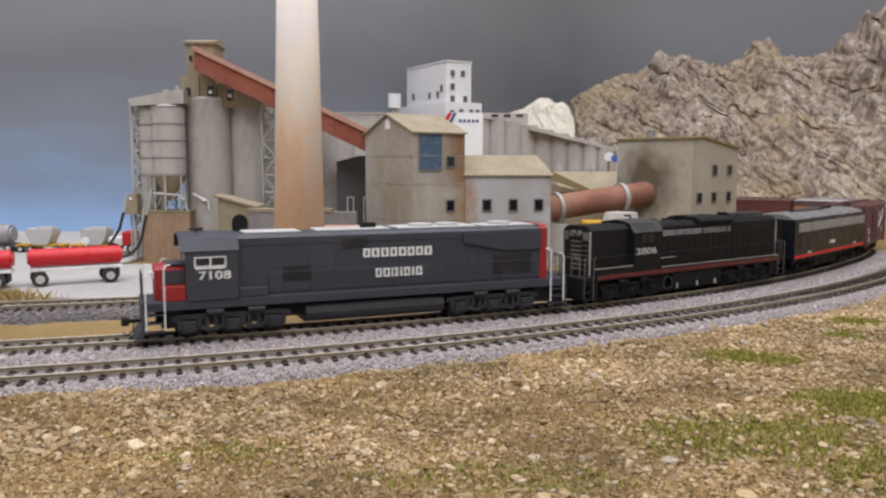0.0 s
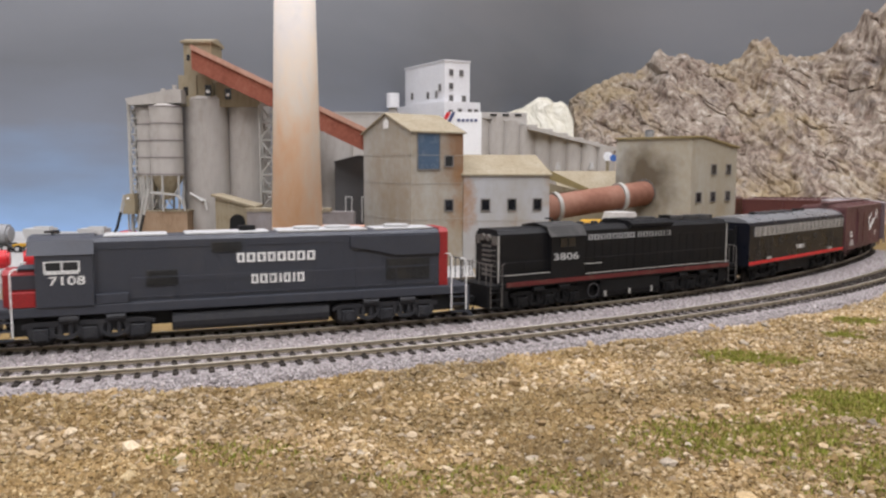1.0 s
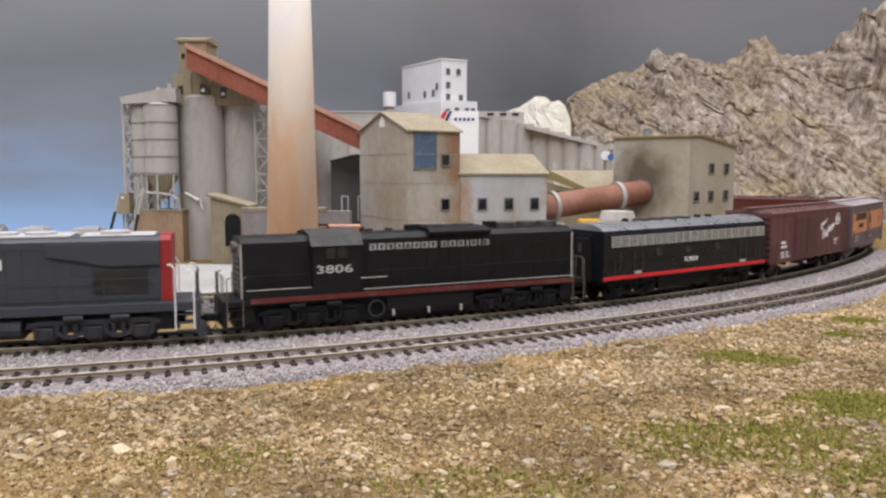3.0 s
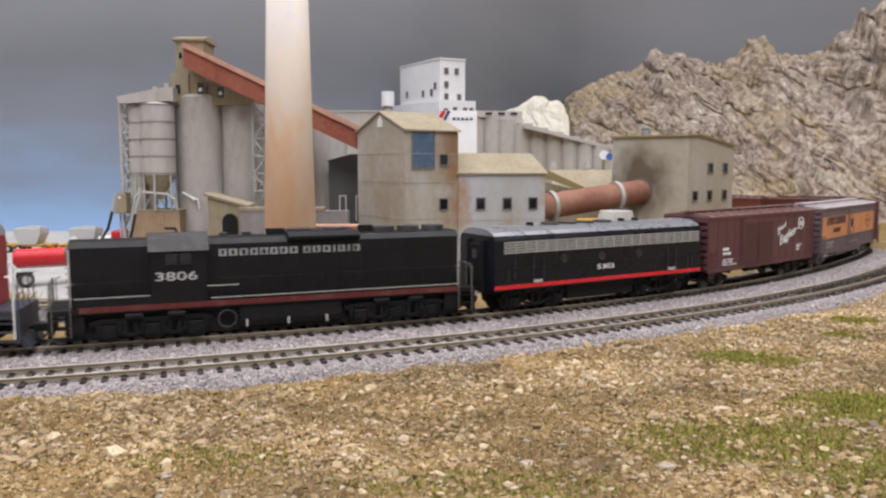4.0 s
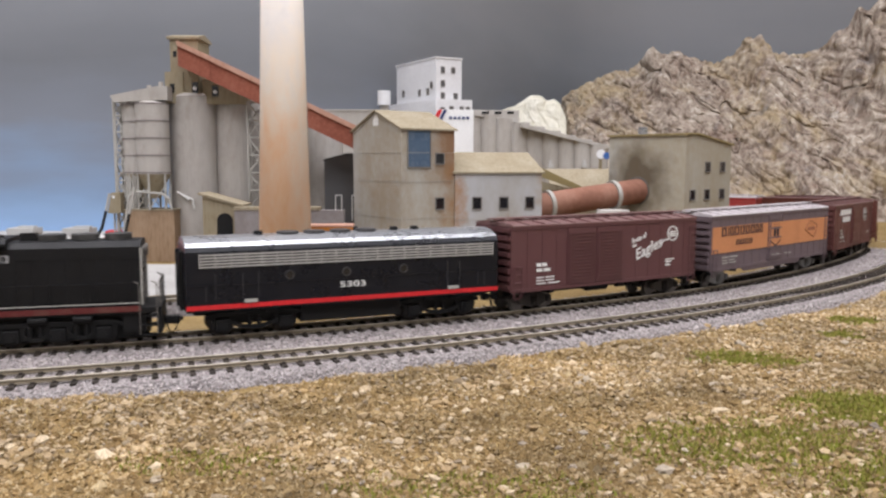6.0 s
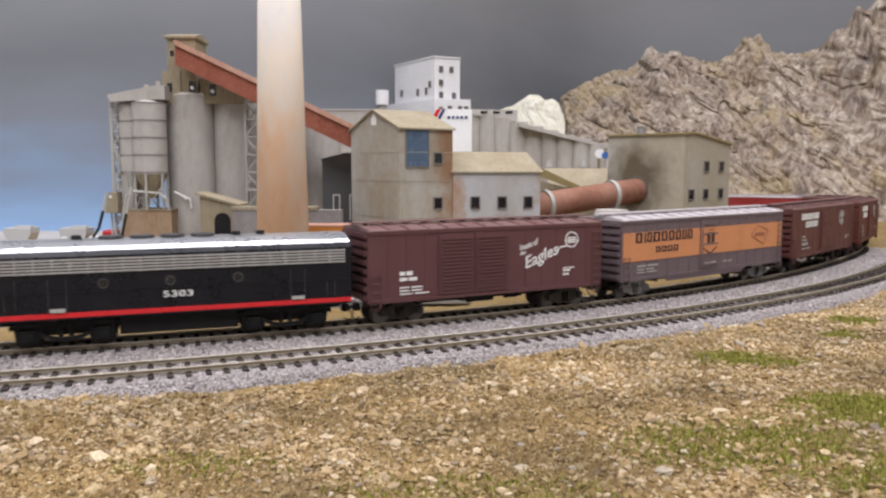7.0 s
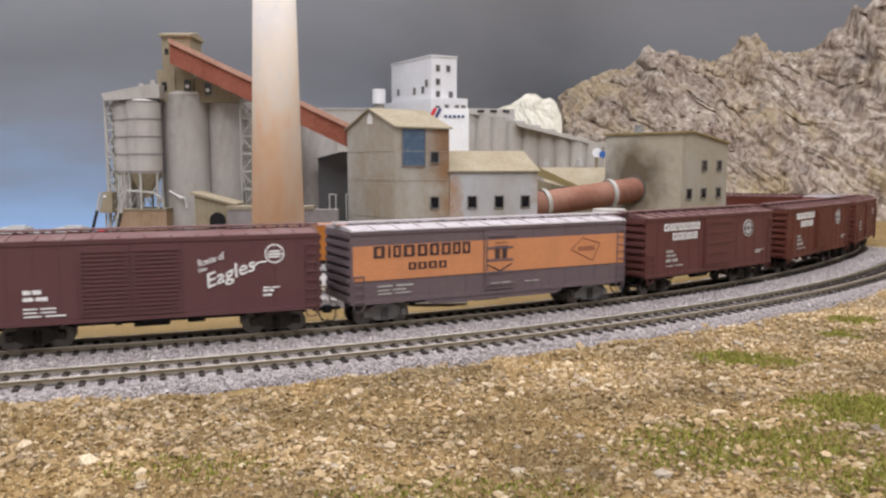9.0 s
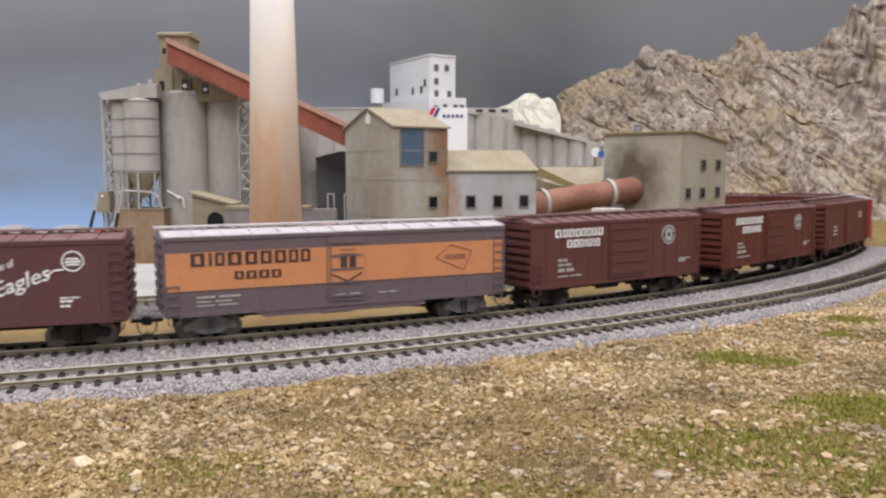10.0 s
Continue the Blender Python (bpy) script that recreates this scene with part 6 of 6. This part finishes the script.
def loco_booster():
    """Cabless full-width booster, black with a red line and a silver roof."""
    g = tagged(new("booster_locomotive"), "glossy black cabless model booster locomotive with red stripe and silver roof", "locomotive", "cars of the train")
    h, w, z0 = 0.0826, 0.0180, 0.0140
    part("body", prism(bmesh.new(), [(-w, z0), (-w, 0.0428), (-w + 0.0014, 0.0450), (w - 0.0014, 0.0450), (w, 0.0428), (w, z0)], -h, h), M_gloss, g)
    part("roof", prism(bmesh.new(), [(-w + 0.0014, 0.0450), (-w + 0.0040, 0.0468), (-0.0085, 0.0486), (0, 0.0490), (0.0085, 0.0486), (w - 0.0040, 0.0468), (w - 0.0014, 0.0450)], -h + 0.0004, h - 0.0004), M_silver, g, "silver painted roof")
    for s in (-1, 1):
        part("stripe", B((-h, h, *sorted((s * w, s * (w + 0.0003))), 0.0150, 0.0172)), M_brightred, g, "bright red stripe")
        gr = part("grille_panel", B((-h + 0.006, h - 0.003, *sorted((s * w, s * (w + 0.0003))), 0.0348, 0.0420)), M_gloss, g)
        bm = bmesh.new()
        for i in range(5):
            z = 0.0356 + i * 0.00142
            box(bm, -h + 0.0065, h - 0.0035, *sorted((s * (w + 0.0003), s * (w + 0.0008))), z - 0.00036, z + 0.00036)
        for i in range(22):
            x = -h + 0.0065 + i * (2 * h - 0.010) / 21
            box(bm, x - 0.0002, x + 0.0002, *sorted((s * (w + 0.0003), s * (w + 0.00095))), 0.0350, 0.0419)
        part("grille", bm, M_steel, gr, "steel grille bars")
        for x in (-0.0040, 0.0270, -0.0330):
            hole = part("porthole", ring(bmesh.new(), (x, 0.0300), 0.0024, 0.0005, *sorted((s * w, s * (w + 0.0005))), 18), M_steelD, g)
            part("pane", disc(bmesh.new(), (x, 0.0300), 0.0020, *sorted((s * (w - 0.0002), s * (w + 0.00025))), 18), M_glass, hole)
        for x in (-0.0560, -0.0485, 0.0520, 0.0590, -0.0735, -0.0690, 0.0700, 0.0740):
            a = 0.0195 if abs(x) < 0.07 else 0.019
            part("grab_iron", rod(bmesh.new(), (x, s * (w + 0.0008), a), (x, s * (w + 0.0008), a + (0.0130 if abs(x) < 0.07 else 0.0070)), 0.00022, seg=6), M_steelD, g)
        for a in (-0.0555, 0.0525):
            part("step", B((a, a + 0.0063, *sorted((s * w, s * (w + 0.0009))), 0.0176, 0.0192)), M_pale, g)
        part("belt_rail", B((-h, h, *sorted((s * w, s * (w + 0.0003))), 0.0262, 0.0266)), M_gloss, g)
    for e in (-1, 1):
        d = part("end_door", B((*sorted((e * h, e * (h + 0.0014))), -0.0060, 0.0060, 0.0150, 0.0400), bev=0.0004), M_black, g)
        part("window", B((*sorted((e * (h + 0.0014), e * (h + 0.0016))), -0.0022, 0.0022, 0.0310, 0.0370)), M_glass, d)
        part("diaphragm", B((*sorted((e * h, e * (h + 0.0022))), -0.0085, -0.0062, 0.0140, 0.0425), (*sorted((e * h, e * (h + 0.0022))), 0.0062, 0.0085, 0.0140, 0.0425), bev=0.0003), M_black, g)
        loco_truck(g, e * 0.0500, M_black, M_truck, axles=2, pitch=0.0310)
        coupler(g, e * h, e)
    for x in (-0.030, -0.016, -0.002, 0.012):
        part("roof_fan", rod(bmesh.new(), (x, 0, 0.0486), (x, 0, 0.0502), 0.0056, seg=24), M_steelD, g)
    for x in (-0.045, 0.028, 0.040):
        part("exhaust_stack", rod(bmesh.new(), (x, 0, 0.0486), (x, 0, 0.0508), 0.0026, 0.0020, seg=12), M_black, g)
    part("underframe", B((-0.0270, 0.0270, -0.0135, 0.0135, 0.0048, 0.0138), (-h + 0.004, h - 0.004, -0.010, 0.010, 0.0110, 0.0142), bev=0.0006), M_black, g)
    lettering("number", "5303", -0.0006, 0.0222, 0.0030, -w - 0.0003, M_white, g, width=0.0135)
    return g

# ---------------------------------------------------------------- loose stones, ballast grains, tufts
ICO = bmesh.new()
bmesh.ops.create_icosphere(ICO, subdivisions=1, radius=1.0)
ICO_V = np.array([v.co[:] for v in ICO.verts])
ICO_F = np.array([[v.index for v in f.verts] for f in ICO.faces])
ICO.free()
OCT_V = np.array([(1, 0, 0), (-1, 0, 0), (0, 1, 0), (0, -1, 0), (0, 0, 1), (0, 0, -1)], float)
OCT_F = np.array([(0, 2, 4), (2, 1, 4), (1, 3, 4), (3, 0, 4), (2, 0, 5), (1, 2, 5), (3, 1, 5), (0, 3, 5)])


def scatter(name, pos, size, shape, material, label, category, rng, flat=0.65, rough=0.25):
    """Many small lumps as one mesh."""
    sv, sf = shape
    n, k = len(pos), len(sv)
    ang = rng.uniform(0, 2 * np.pi, n)
    sc = size[:, None] * np.stack([rng.uniform(0.7, 1.3, n), rng.uniform(0.7, 1.3, n), flat * rng.uniform(0.7, 1.25, n)], 1)
    v = sv[None] * (1 + rng.uniform(-rough, rough, (n, k, 1))) * sc[:, None]
    tilt = rng.uniform(-0.5, 0.5, n)[:, None]
    v[:, :, 2] += v[:, :, 0] * tilt
    c, s = np.cos(ang)[:, None], np.sin(ang)[:, None]
    x = v[:, :, 0] * c - v[:, :, 1] * s
    y = v[:, :, 0] * s + v[:, :, 1] * c
    v = np.stack([x, y, v[:, :, 2]], 2) + pos[:, None]
    f = (sf[None] + (np.arange(n) * k)[:, None, None]).reshape(-1, 3)
    me = bpy.data.meshes.new(name)
    me.from_pydata(v.reshape(-1, 3).tolist(), [], f.tolist())
    me.materials.append(material)
    return tagged(new(name, me), label, category, kind="stuff")


RNG = np.random.default_rng(11)


def edge_y(x):
    """Where the field gives way to the front ballast."""
    s = np.linspace(0.05, 1.6, 400)
    p = np.array([on_line(q, -0.0570 - 0.0225)[:2] for q in s])
    return np.interp(x, p[:, 0], p[:, 1])


def field(n, near, far_mix=1.0):
    x = RNG.uniform(-0.34, 0.42, n * 4)
    y = near + (0.58 - near) * RNG.uniform(0, 1, n * 4) ** 1.25
    wob = 0.008 * np.sin(x * 43 + 1) + 0.005 * np.sin(x * 97)
    keep = (y < edge_y(x) + wob - 0.002) & (abs(x) < y * 0.62 + 0.03)
    x, y = x[keep][:n], y[keep][:n]
    z = np.array([hills(a, b) for a, b in zip(x, y)])
    return np.stack([x, y, z], 1)


def moss(p):
    """Share of green cover at a place of the field."""
    out = np.zeros(len(p))
    for cx, cy, rx, ry in ((0.144, 0.366, 0.028, 0.016), (0.160, 0.288, 0.030, 0.028), (0.100, 0.252, 0.045, 0.024), (0.150, 0.222, 0.050, 0.026), (0.215, 0.420, 0.014, 0.010), (0.240, 0.455, 0.016, 0.012), (0.215, 0.330, 0.022, 0.014), (-0.070, 0.235, 0.03, 0.012), (0.01, 0.215, 0.04, 0.014)):
        d = ((p[:, 0] - cx) / rx) ** 2 + ((p[:, 1] - cy) / ry) ** 2
        out = np.maximum(out, np.clip(1.3 - d + 0.35 * np.sin(p[:, 0] * 260) * np.sin(p[:, 1] * 310), 0, 1) * (0.35 if cx < 0.08 else 0.72 if cy < 0.27 else 1.0))
    return out


P = field(170000, 0.13)
P = P[RNG.uniform(0, 1, len(P)) > 0.90 * moss(P)]
P[:, 2] += RNG.uniform(-0.0001, 0.0007, len(P))
scatter("gravel", P, RNG.gamma(2.0, 0.00020, len(P)) + 0.00024, (OCT_V, OCT_F), M_flock, "sandy ochre grains spread over the field", "gravel", RNG, flat=0.8, rough=0.35)


def stony(p):
    """Share of loose stones: drifts of them, more towards the track, few on the near sand."""
    drift = np.array([noise.noise(Vector((a * 17, b * 26, 4.0))) + 0.5 * noise.noise(Vector((a * 50, b * 60, 8.0))) for a, b in p[:, :2]])
    return np.clip(0.46 + 1.0 * drift + 2.2 * (p[:, 1] - 0.27), 0.06, 1.0)


P = field(26000, 0.13)
P = P[(RNG.uniform(0, 1, len(P)) > 1.1 * moss(P)) & (RNG.uniform(0, 1, len(P)) < stony(P))]
P[:, 2] += RNG.uniform(0.0005, 0.0011, len(P))
scatter("stones", P, RNG.gamma(2.2, 0.00024, len(P)) + 0.00040, (ICO_V, ICO_F), M_stone, "small pale stones lying in drifts on the sand", "gravel", RNG, flat=0.75, rough=0.32)
P = field(1300, 0.13)
P = P[(RNG.uniform(0, 1, len(P)) > 1.0 * moss(P)) & (RNG.uniform(0, 1, len(P)) < 0.35 + stony(P))]
P[:, 2] += 0.0004
scatter("pebbles", P, RNG.gamma(2.3, 0.00028, len(P)) + 0.0005, (ICO_V, ICO_F), M_pebble, "larger pale pebbles lying among the gravel", "gravel", RNG, flat=0.7, rough=0.3)


def blades(name, pos, height, material, label, lean=0.6):
    n = len(pos)
    a = RNG.uniform(0, 2 * np.pi, n)
    w = 0.00036
    d = np.stack([np.cos(a), np.sin(a), 0 * a], 1)
    l = np.stack([-np.sin(a), np.cos(a), 0 * a], 1) * RNG.uniform(-lean, lean, (n, 1)) * height[:, None]
    up = np.zeros((n, 3))
    up[:, 2] = height
    v = np.stack([pos - d * w, pos + d * w, pos + l * 0.4 + up * 0.6 + d * w * 0.7, pos + l + up], 1)
    f = (np.array([[0, 1, 2], [0, 2, 3]])[None] + (np.arange(n) * 4)[:, None, None]).reshape(-1, 3)
    me = bpy.data.meshes.new(name)
    me.from_pydata(v.reshape(-1, 3).tolist(), [], f.tolist())
    me.materials.append(material)
    return tagged(new(name, me), label, "grass", kind="stuff")


P = field(260000, 0.13)
P = P[RNG.uniform(0, 1, len(P)) < moss(P) * 0.95]
P[:, 2] += 0.0002
blades("moss", P, RNG.uniform(0.0007, 0.0019, len(P)), M_grass, "short green static grass in patches")
P = field(16000, 0.13)
near_edge = np.exp(-((edge_y(P[:, 0]) - P[:, 1]) / 0.022) ** 2)
P = P[RNG.uniform(0, 1, len(P)) < 0.10 + 0.8 * near_edge]
blades("dry_grass", P, RNG.uniform(0.0010, 0.0026, len(P)), M_straw, "short dry straw-coloured grass along the ballast edge", lean=1.0)
P = np.stack([RNG.normal(-0.3000, 0.014, 700), RNG.normal(0.5080, 0.004, 700), np.full(700, -0.0062)], 1)
blades("dry_grass", P, RNG.uniform(0.0040, 0.0110, len(P)), M_straw, "tall dry straw tufts beside the siding", lean=0.9)


def grains(n, s0, s1, lo, hi, drop):
    s = RNG.uniform(s0, s1, n)
    o = RNG.uniform(lo, hi, n)
    q = np.array([on_line(a, b) for a, b in zip(s, o)])
    z = q[:, 2] - 0.0031
    shoulder = np.clip((lo + 0.010 - o) / 0.010, 0, 1)
    z = z - 0.0040 * shoulder * drop
    return np.stack([q[:, 0], q[:, 1], z], 1)


P = grains(52000, 0.33, 1.25, -0.0570 - 0.0275, 0.024, 1.0)
scatter("ballast", P, RNG.gamma(4.0, 0.00009, len(P)) + 0.00022, (OCT_V, OCT_F), M_ballast, "fine grey and pinkish crushed track ballast", "ballast", RNG, flat=0.8)
P = grains(9000, 0.22, 0.62, 0.0830, 0.1480, 0.3)
scatter("ballast", P, RNG.gamma(4.0, 0.00009, len(P)) + 0.00022, (OCT_V, OCT_F), M_darkgrain, "coarse dark ballast of the rear siding", "ballast", RNG, flat=0.8)

# ---------------------------------------------------------------- train
def lettered(sp, y):
    """Two lines of white bars, a round emblem and the small data of the brown boxcars."""
    letter_bars("lettering", [1.2, .95, .95, .9, .95, .85, .95, .95], -0.0540, -0.0160, 0.0412, 0.0046, y, M_white, sp)
    letter_bars("lettering", [1.2, .95, .95, .5, .9, .5, .95], -0.0450, -0.0185, 0.0350, 0.0046, y, M_white, sp)
    em = part("emblem", disc(bmesh.new(), (0.0400, 0.0388), 0.0060, y - 0.0001, y + 0.0003, 28), M_offwhite, sp, "pale round emblem")
    part("emblem_ring", ring(bmesh.new(), (0.0400, 0.0388), 0.0050, 0.0008, y - 0.0002, y), M_darktext, em)
    for ex in (-0.0042, 0.0, 0.0042):
        part("emblem_bar", B((0.0400 + ex - 0.0010, 0.0400 + ex + 0.0010, y - 0.0003, y, 0.0376, 0.0400)), M_darktext, em)
    data_bars(sp, -0.0510, 0.0272, y, M_pale, ((0.0070, 0.0016), (0.0100, 0.0014), (0.0, 0.0), (0.0120, 0.0020), (0.0180, 0.0008)))
    data_bars(sp, 0.0500, 0.0225, y, M_pale, ((0.0110, 0.0008), (0.006, 0.0022)))


def train():
    cars = []
    cars.append((loco_grey(), 0.5965, 0.0670))
    cars.append((loco_black(), 0.8299, 0.0610))
    cars.append((loco_booster(), 1.0274, 0.0500))
    c = boxcar("boxcar", 0.0740, M_brownA, M_roofbrown, "tuscan brown double-door model boxcar with white script lettering", door=(-0.0345, 0.0095), double=True)
    y = -0.0178 - 0.0003
    lettering("slogan", "Route of", 0.0232, 0.0372, 0.0034, y, M_white, c, shear=0.25, width=0.0130, climb=17)
    lettering("slogan", "the", 0.0192, 0.0334, 0.0020, y, M_white, c, shear=0.25, width=0.0040, climb=14)
    lettering("slogan", "Eagles", 0.0322, 0.0290, 0.0068, y, M_white, c, shear=0.3, width=0.0245, climb=19)
    part("swash", wire(bmesh.new(), [(0.0425, y, 0.0345), (0.0450, y, 0.0365), (0.0490, y, 0.0368)], 0.0004), M_white, c)
    bm = ring(bmesh.new(), (0.0528, 0.0405), 0.0047, 0.0007, y - 0.0001, y + 0.0002)
    for ez, ew in ((0.0416, 0.0026), (0.0403, 0.0034), (0.0390, 0.0028)):
        box(bm, 0.0528 - ew, 0.0528 + ew, y - 0.0001, y + 0.0002, ez - 0.00045, ez + 0.00045)
    part("emblem", bm, M_white, c)
    data_bars(c, -0.0570, 0.0262, y, M_white, ((0.0075, 0.0020), (0.0100, 0.0018), (0.0, 0.0), (0.0130, 0.0007), (0.0130, 0.0007), (0.0170, 0.0007)))
    data_bars(c, 0.0470, 0.0238, y, M_white, ((0.0080, 0.0007), (0.005, 0.0012), (0.004, 0.0012)))
    cars.append((c, 1.1914, 0.0530))

    c = boxcar("boxcar", 0.0880, M_mwbrown, M_mwroof, "weathered brown insulated model boxcar with broad orange band", door=(-0.0110, 0.0085), band=(M_orange, 0.0243, 0.0422), sill=True, truck_mat=M_truckgrey)
    y = -0.0178 - 0.0005
    letter_bars("lettering", [1.2, .5, .85, 1.25, 1.1, 1.05, 1.05, .9, .9], -0.0770, -0.0190, 0.0357, 0.0062, y, M_darktext, c)
    letter_bars("lettering", [1, 1.1, 1.1, 1.05], -0.0570, -0.0335, 0.0288, 0.0038, y, M_darktext, c)
    yd = -0.0178 - 0.0014
    bm = bmesh.new()
    box(bm, -0.0045, 0.0035, yd - 0.0001, yd + 0.0002, 0.0404, 0.0407)
    box(bm, -0.0050, 0.0040, yd - 0.0001, yd + 0.0002, 0.0384, 0.0387)
    box(bm, -0.0045, -0.0012, yd - 0.0001, yd + 0.0002, 0.0318, 0.0374)
    box(bm, 0.0002, 0.0035, yd - 0.0001, yd + 0.0002, 0.0318, 0.0374)
    slab(bm, [(-0.0095, 0.0285), (-0.0090, 0.0290), (-0.0010, 0.0252), (0.0065, 0.0290), (0.0070, 0.0285), (-0.0010, 0.0242)], yd - 0.0001, yd + 0.0002)
    part("emblem", bm, M_darktext, c)
    bm = bmesh.new()
    dm = [(0.0480, 0.0340), (0.0560, 0.0408), (0.0690, 0.0370), (0.0640, 0.0270)]
    for a, b in zip(dm, dm[1:] + dm[:1]):
        rod(bm, (a[0], y, a[1]), (b[0], y, b[1]), 0.0003, seg=6)
    box(bm, 0.0530, 0.0650, y - 0.0001, y + 0.0002, 0.0330, 0.0356)
    part("emblem", bm, M_fadedbrown, c)
    data_bars(c, -0.0740, 0.0205, y + 0.0002, M_pale, ((0.0200, 0.0010), (0.0160, 0.0008), (0.0190, 0.0007)))
    data_bars(c, -0.0070, 0.0172, yd, M_pale, ((0.0130, 0.0014),))
    data_bars(c, 0.0160, 0.0175, y + 0.0002, M_pale, ((0.0100, 0.0007),))
    cars.append((c, 1.3680, 0.0690))

    y = -0.0178 - 0.0003
    for s0, shade, label in ((1.5427, M_brownB, "purple-brown model boxcar with white lettering and round emblem"), (1.7060, M_brownC, "red-brown model boxcar with white lettering and round emblem")):
        sp = boxcar("boxcar", 0.0700, shade, M_roofbrown, label, door=(-0.0115, 0.0190))
        lettered(sp, y)
        cars.append((sp, s0, 0.0500))
    plain = boxcar("boxcar", 0.0700, M_brownC, M_roofbrown, "plain red-brown model boxcar with small white lettering", door=(-0.0100, 0.0180))
    data_bars(plain, -0.0480, 0.0290, y, M_pale, ((0.0110, 0.0020), (0.0120, 0.0018), (0.014, 0.0010)))
    data_bars(plain, 0.0380, 0.0380, y, M_pale, ((0.0120, 0.0022), (0.0120, 0.0022)))
    cars.append((plain, 1.8690, 0.0500))
    red = boxcar("boxcar", 0.0700, M_carred, M_mwroof, "bright red model boxcar with grey roof", door=(-0.0110, 0.0150))
    cars.append((red, 2.0320, 0.0500))
    for i, src in enumerate((plain, sp, red, plain)):
        cars.append((copy_thing(src, Matrix()), 2.1950 + 0.163 * i, 0.0500))
    return cars


CARS = train()


def car_pose(s, half):
    ax, ay, az, _ = on_line(s - half)
    bx, by, bz, _ = on_line(s + half)
    return Matrix.Translation(((ax + bx) / 2, (ay + by) / 2, (az + bz) / 2)) @ Matrix.Rotation(math.atan2(by - ay, bx - ax), 4, "Z") @ Matrix.Rotation(-math.atan2(bz - az, 2 * half), 4, "Y")


def travelled(t):
    u = (t - 5.0) / 5.0
    return 0.3872 + 0.39572 * u + 0.03125 * u ** 2 - 0.00847 * u ** 3


def motions():
    times = [0.25 * i for i in range(41)]
    for thing, s0, half in CARS:
        walk(thing, [(t, car_pose(s0 - travelled(t), half)) for t in times])


motions()
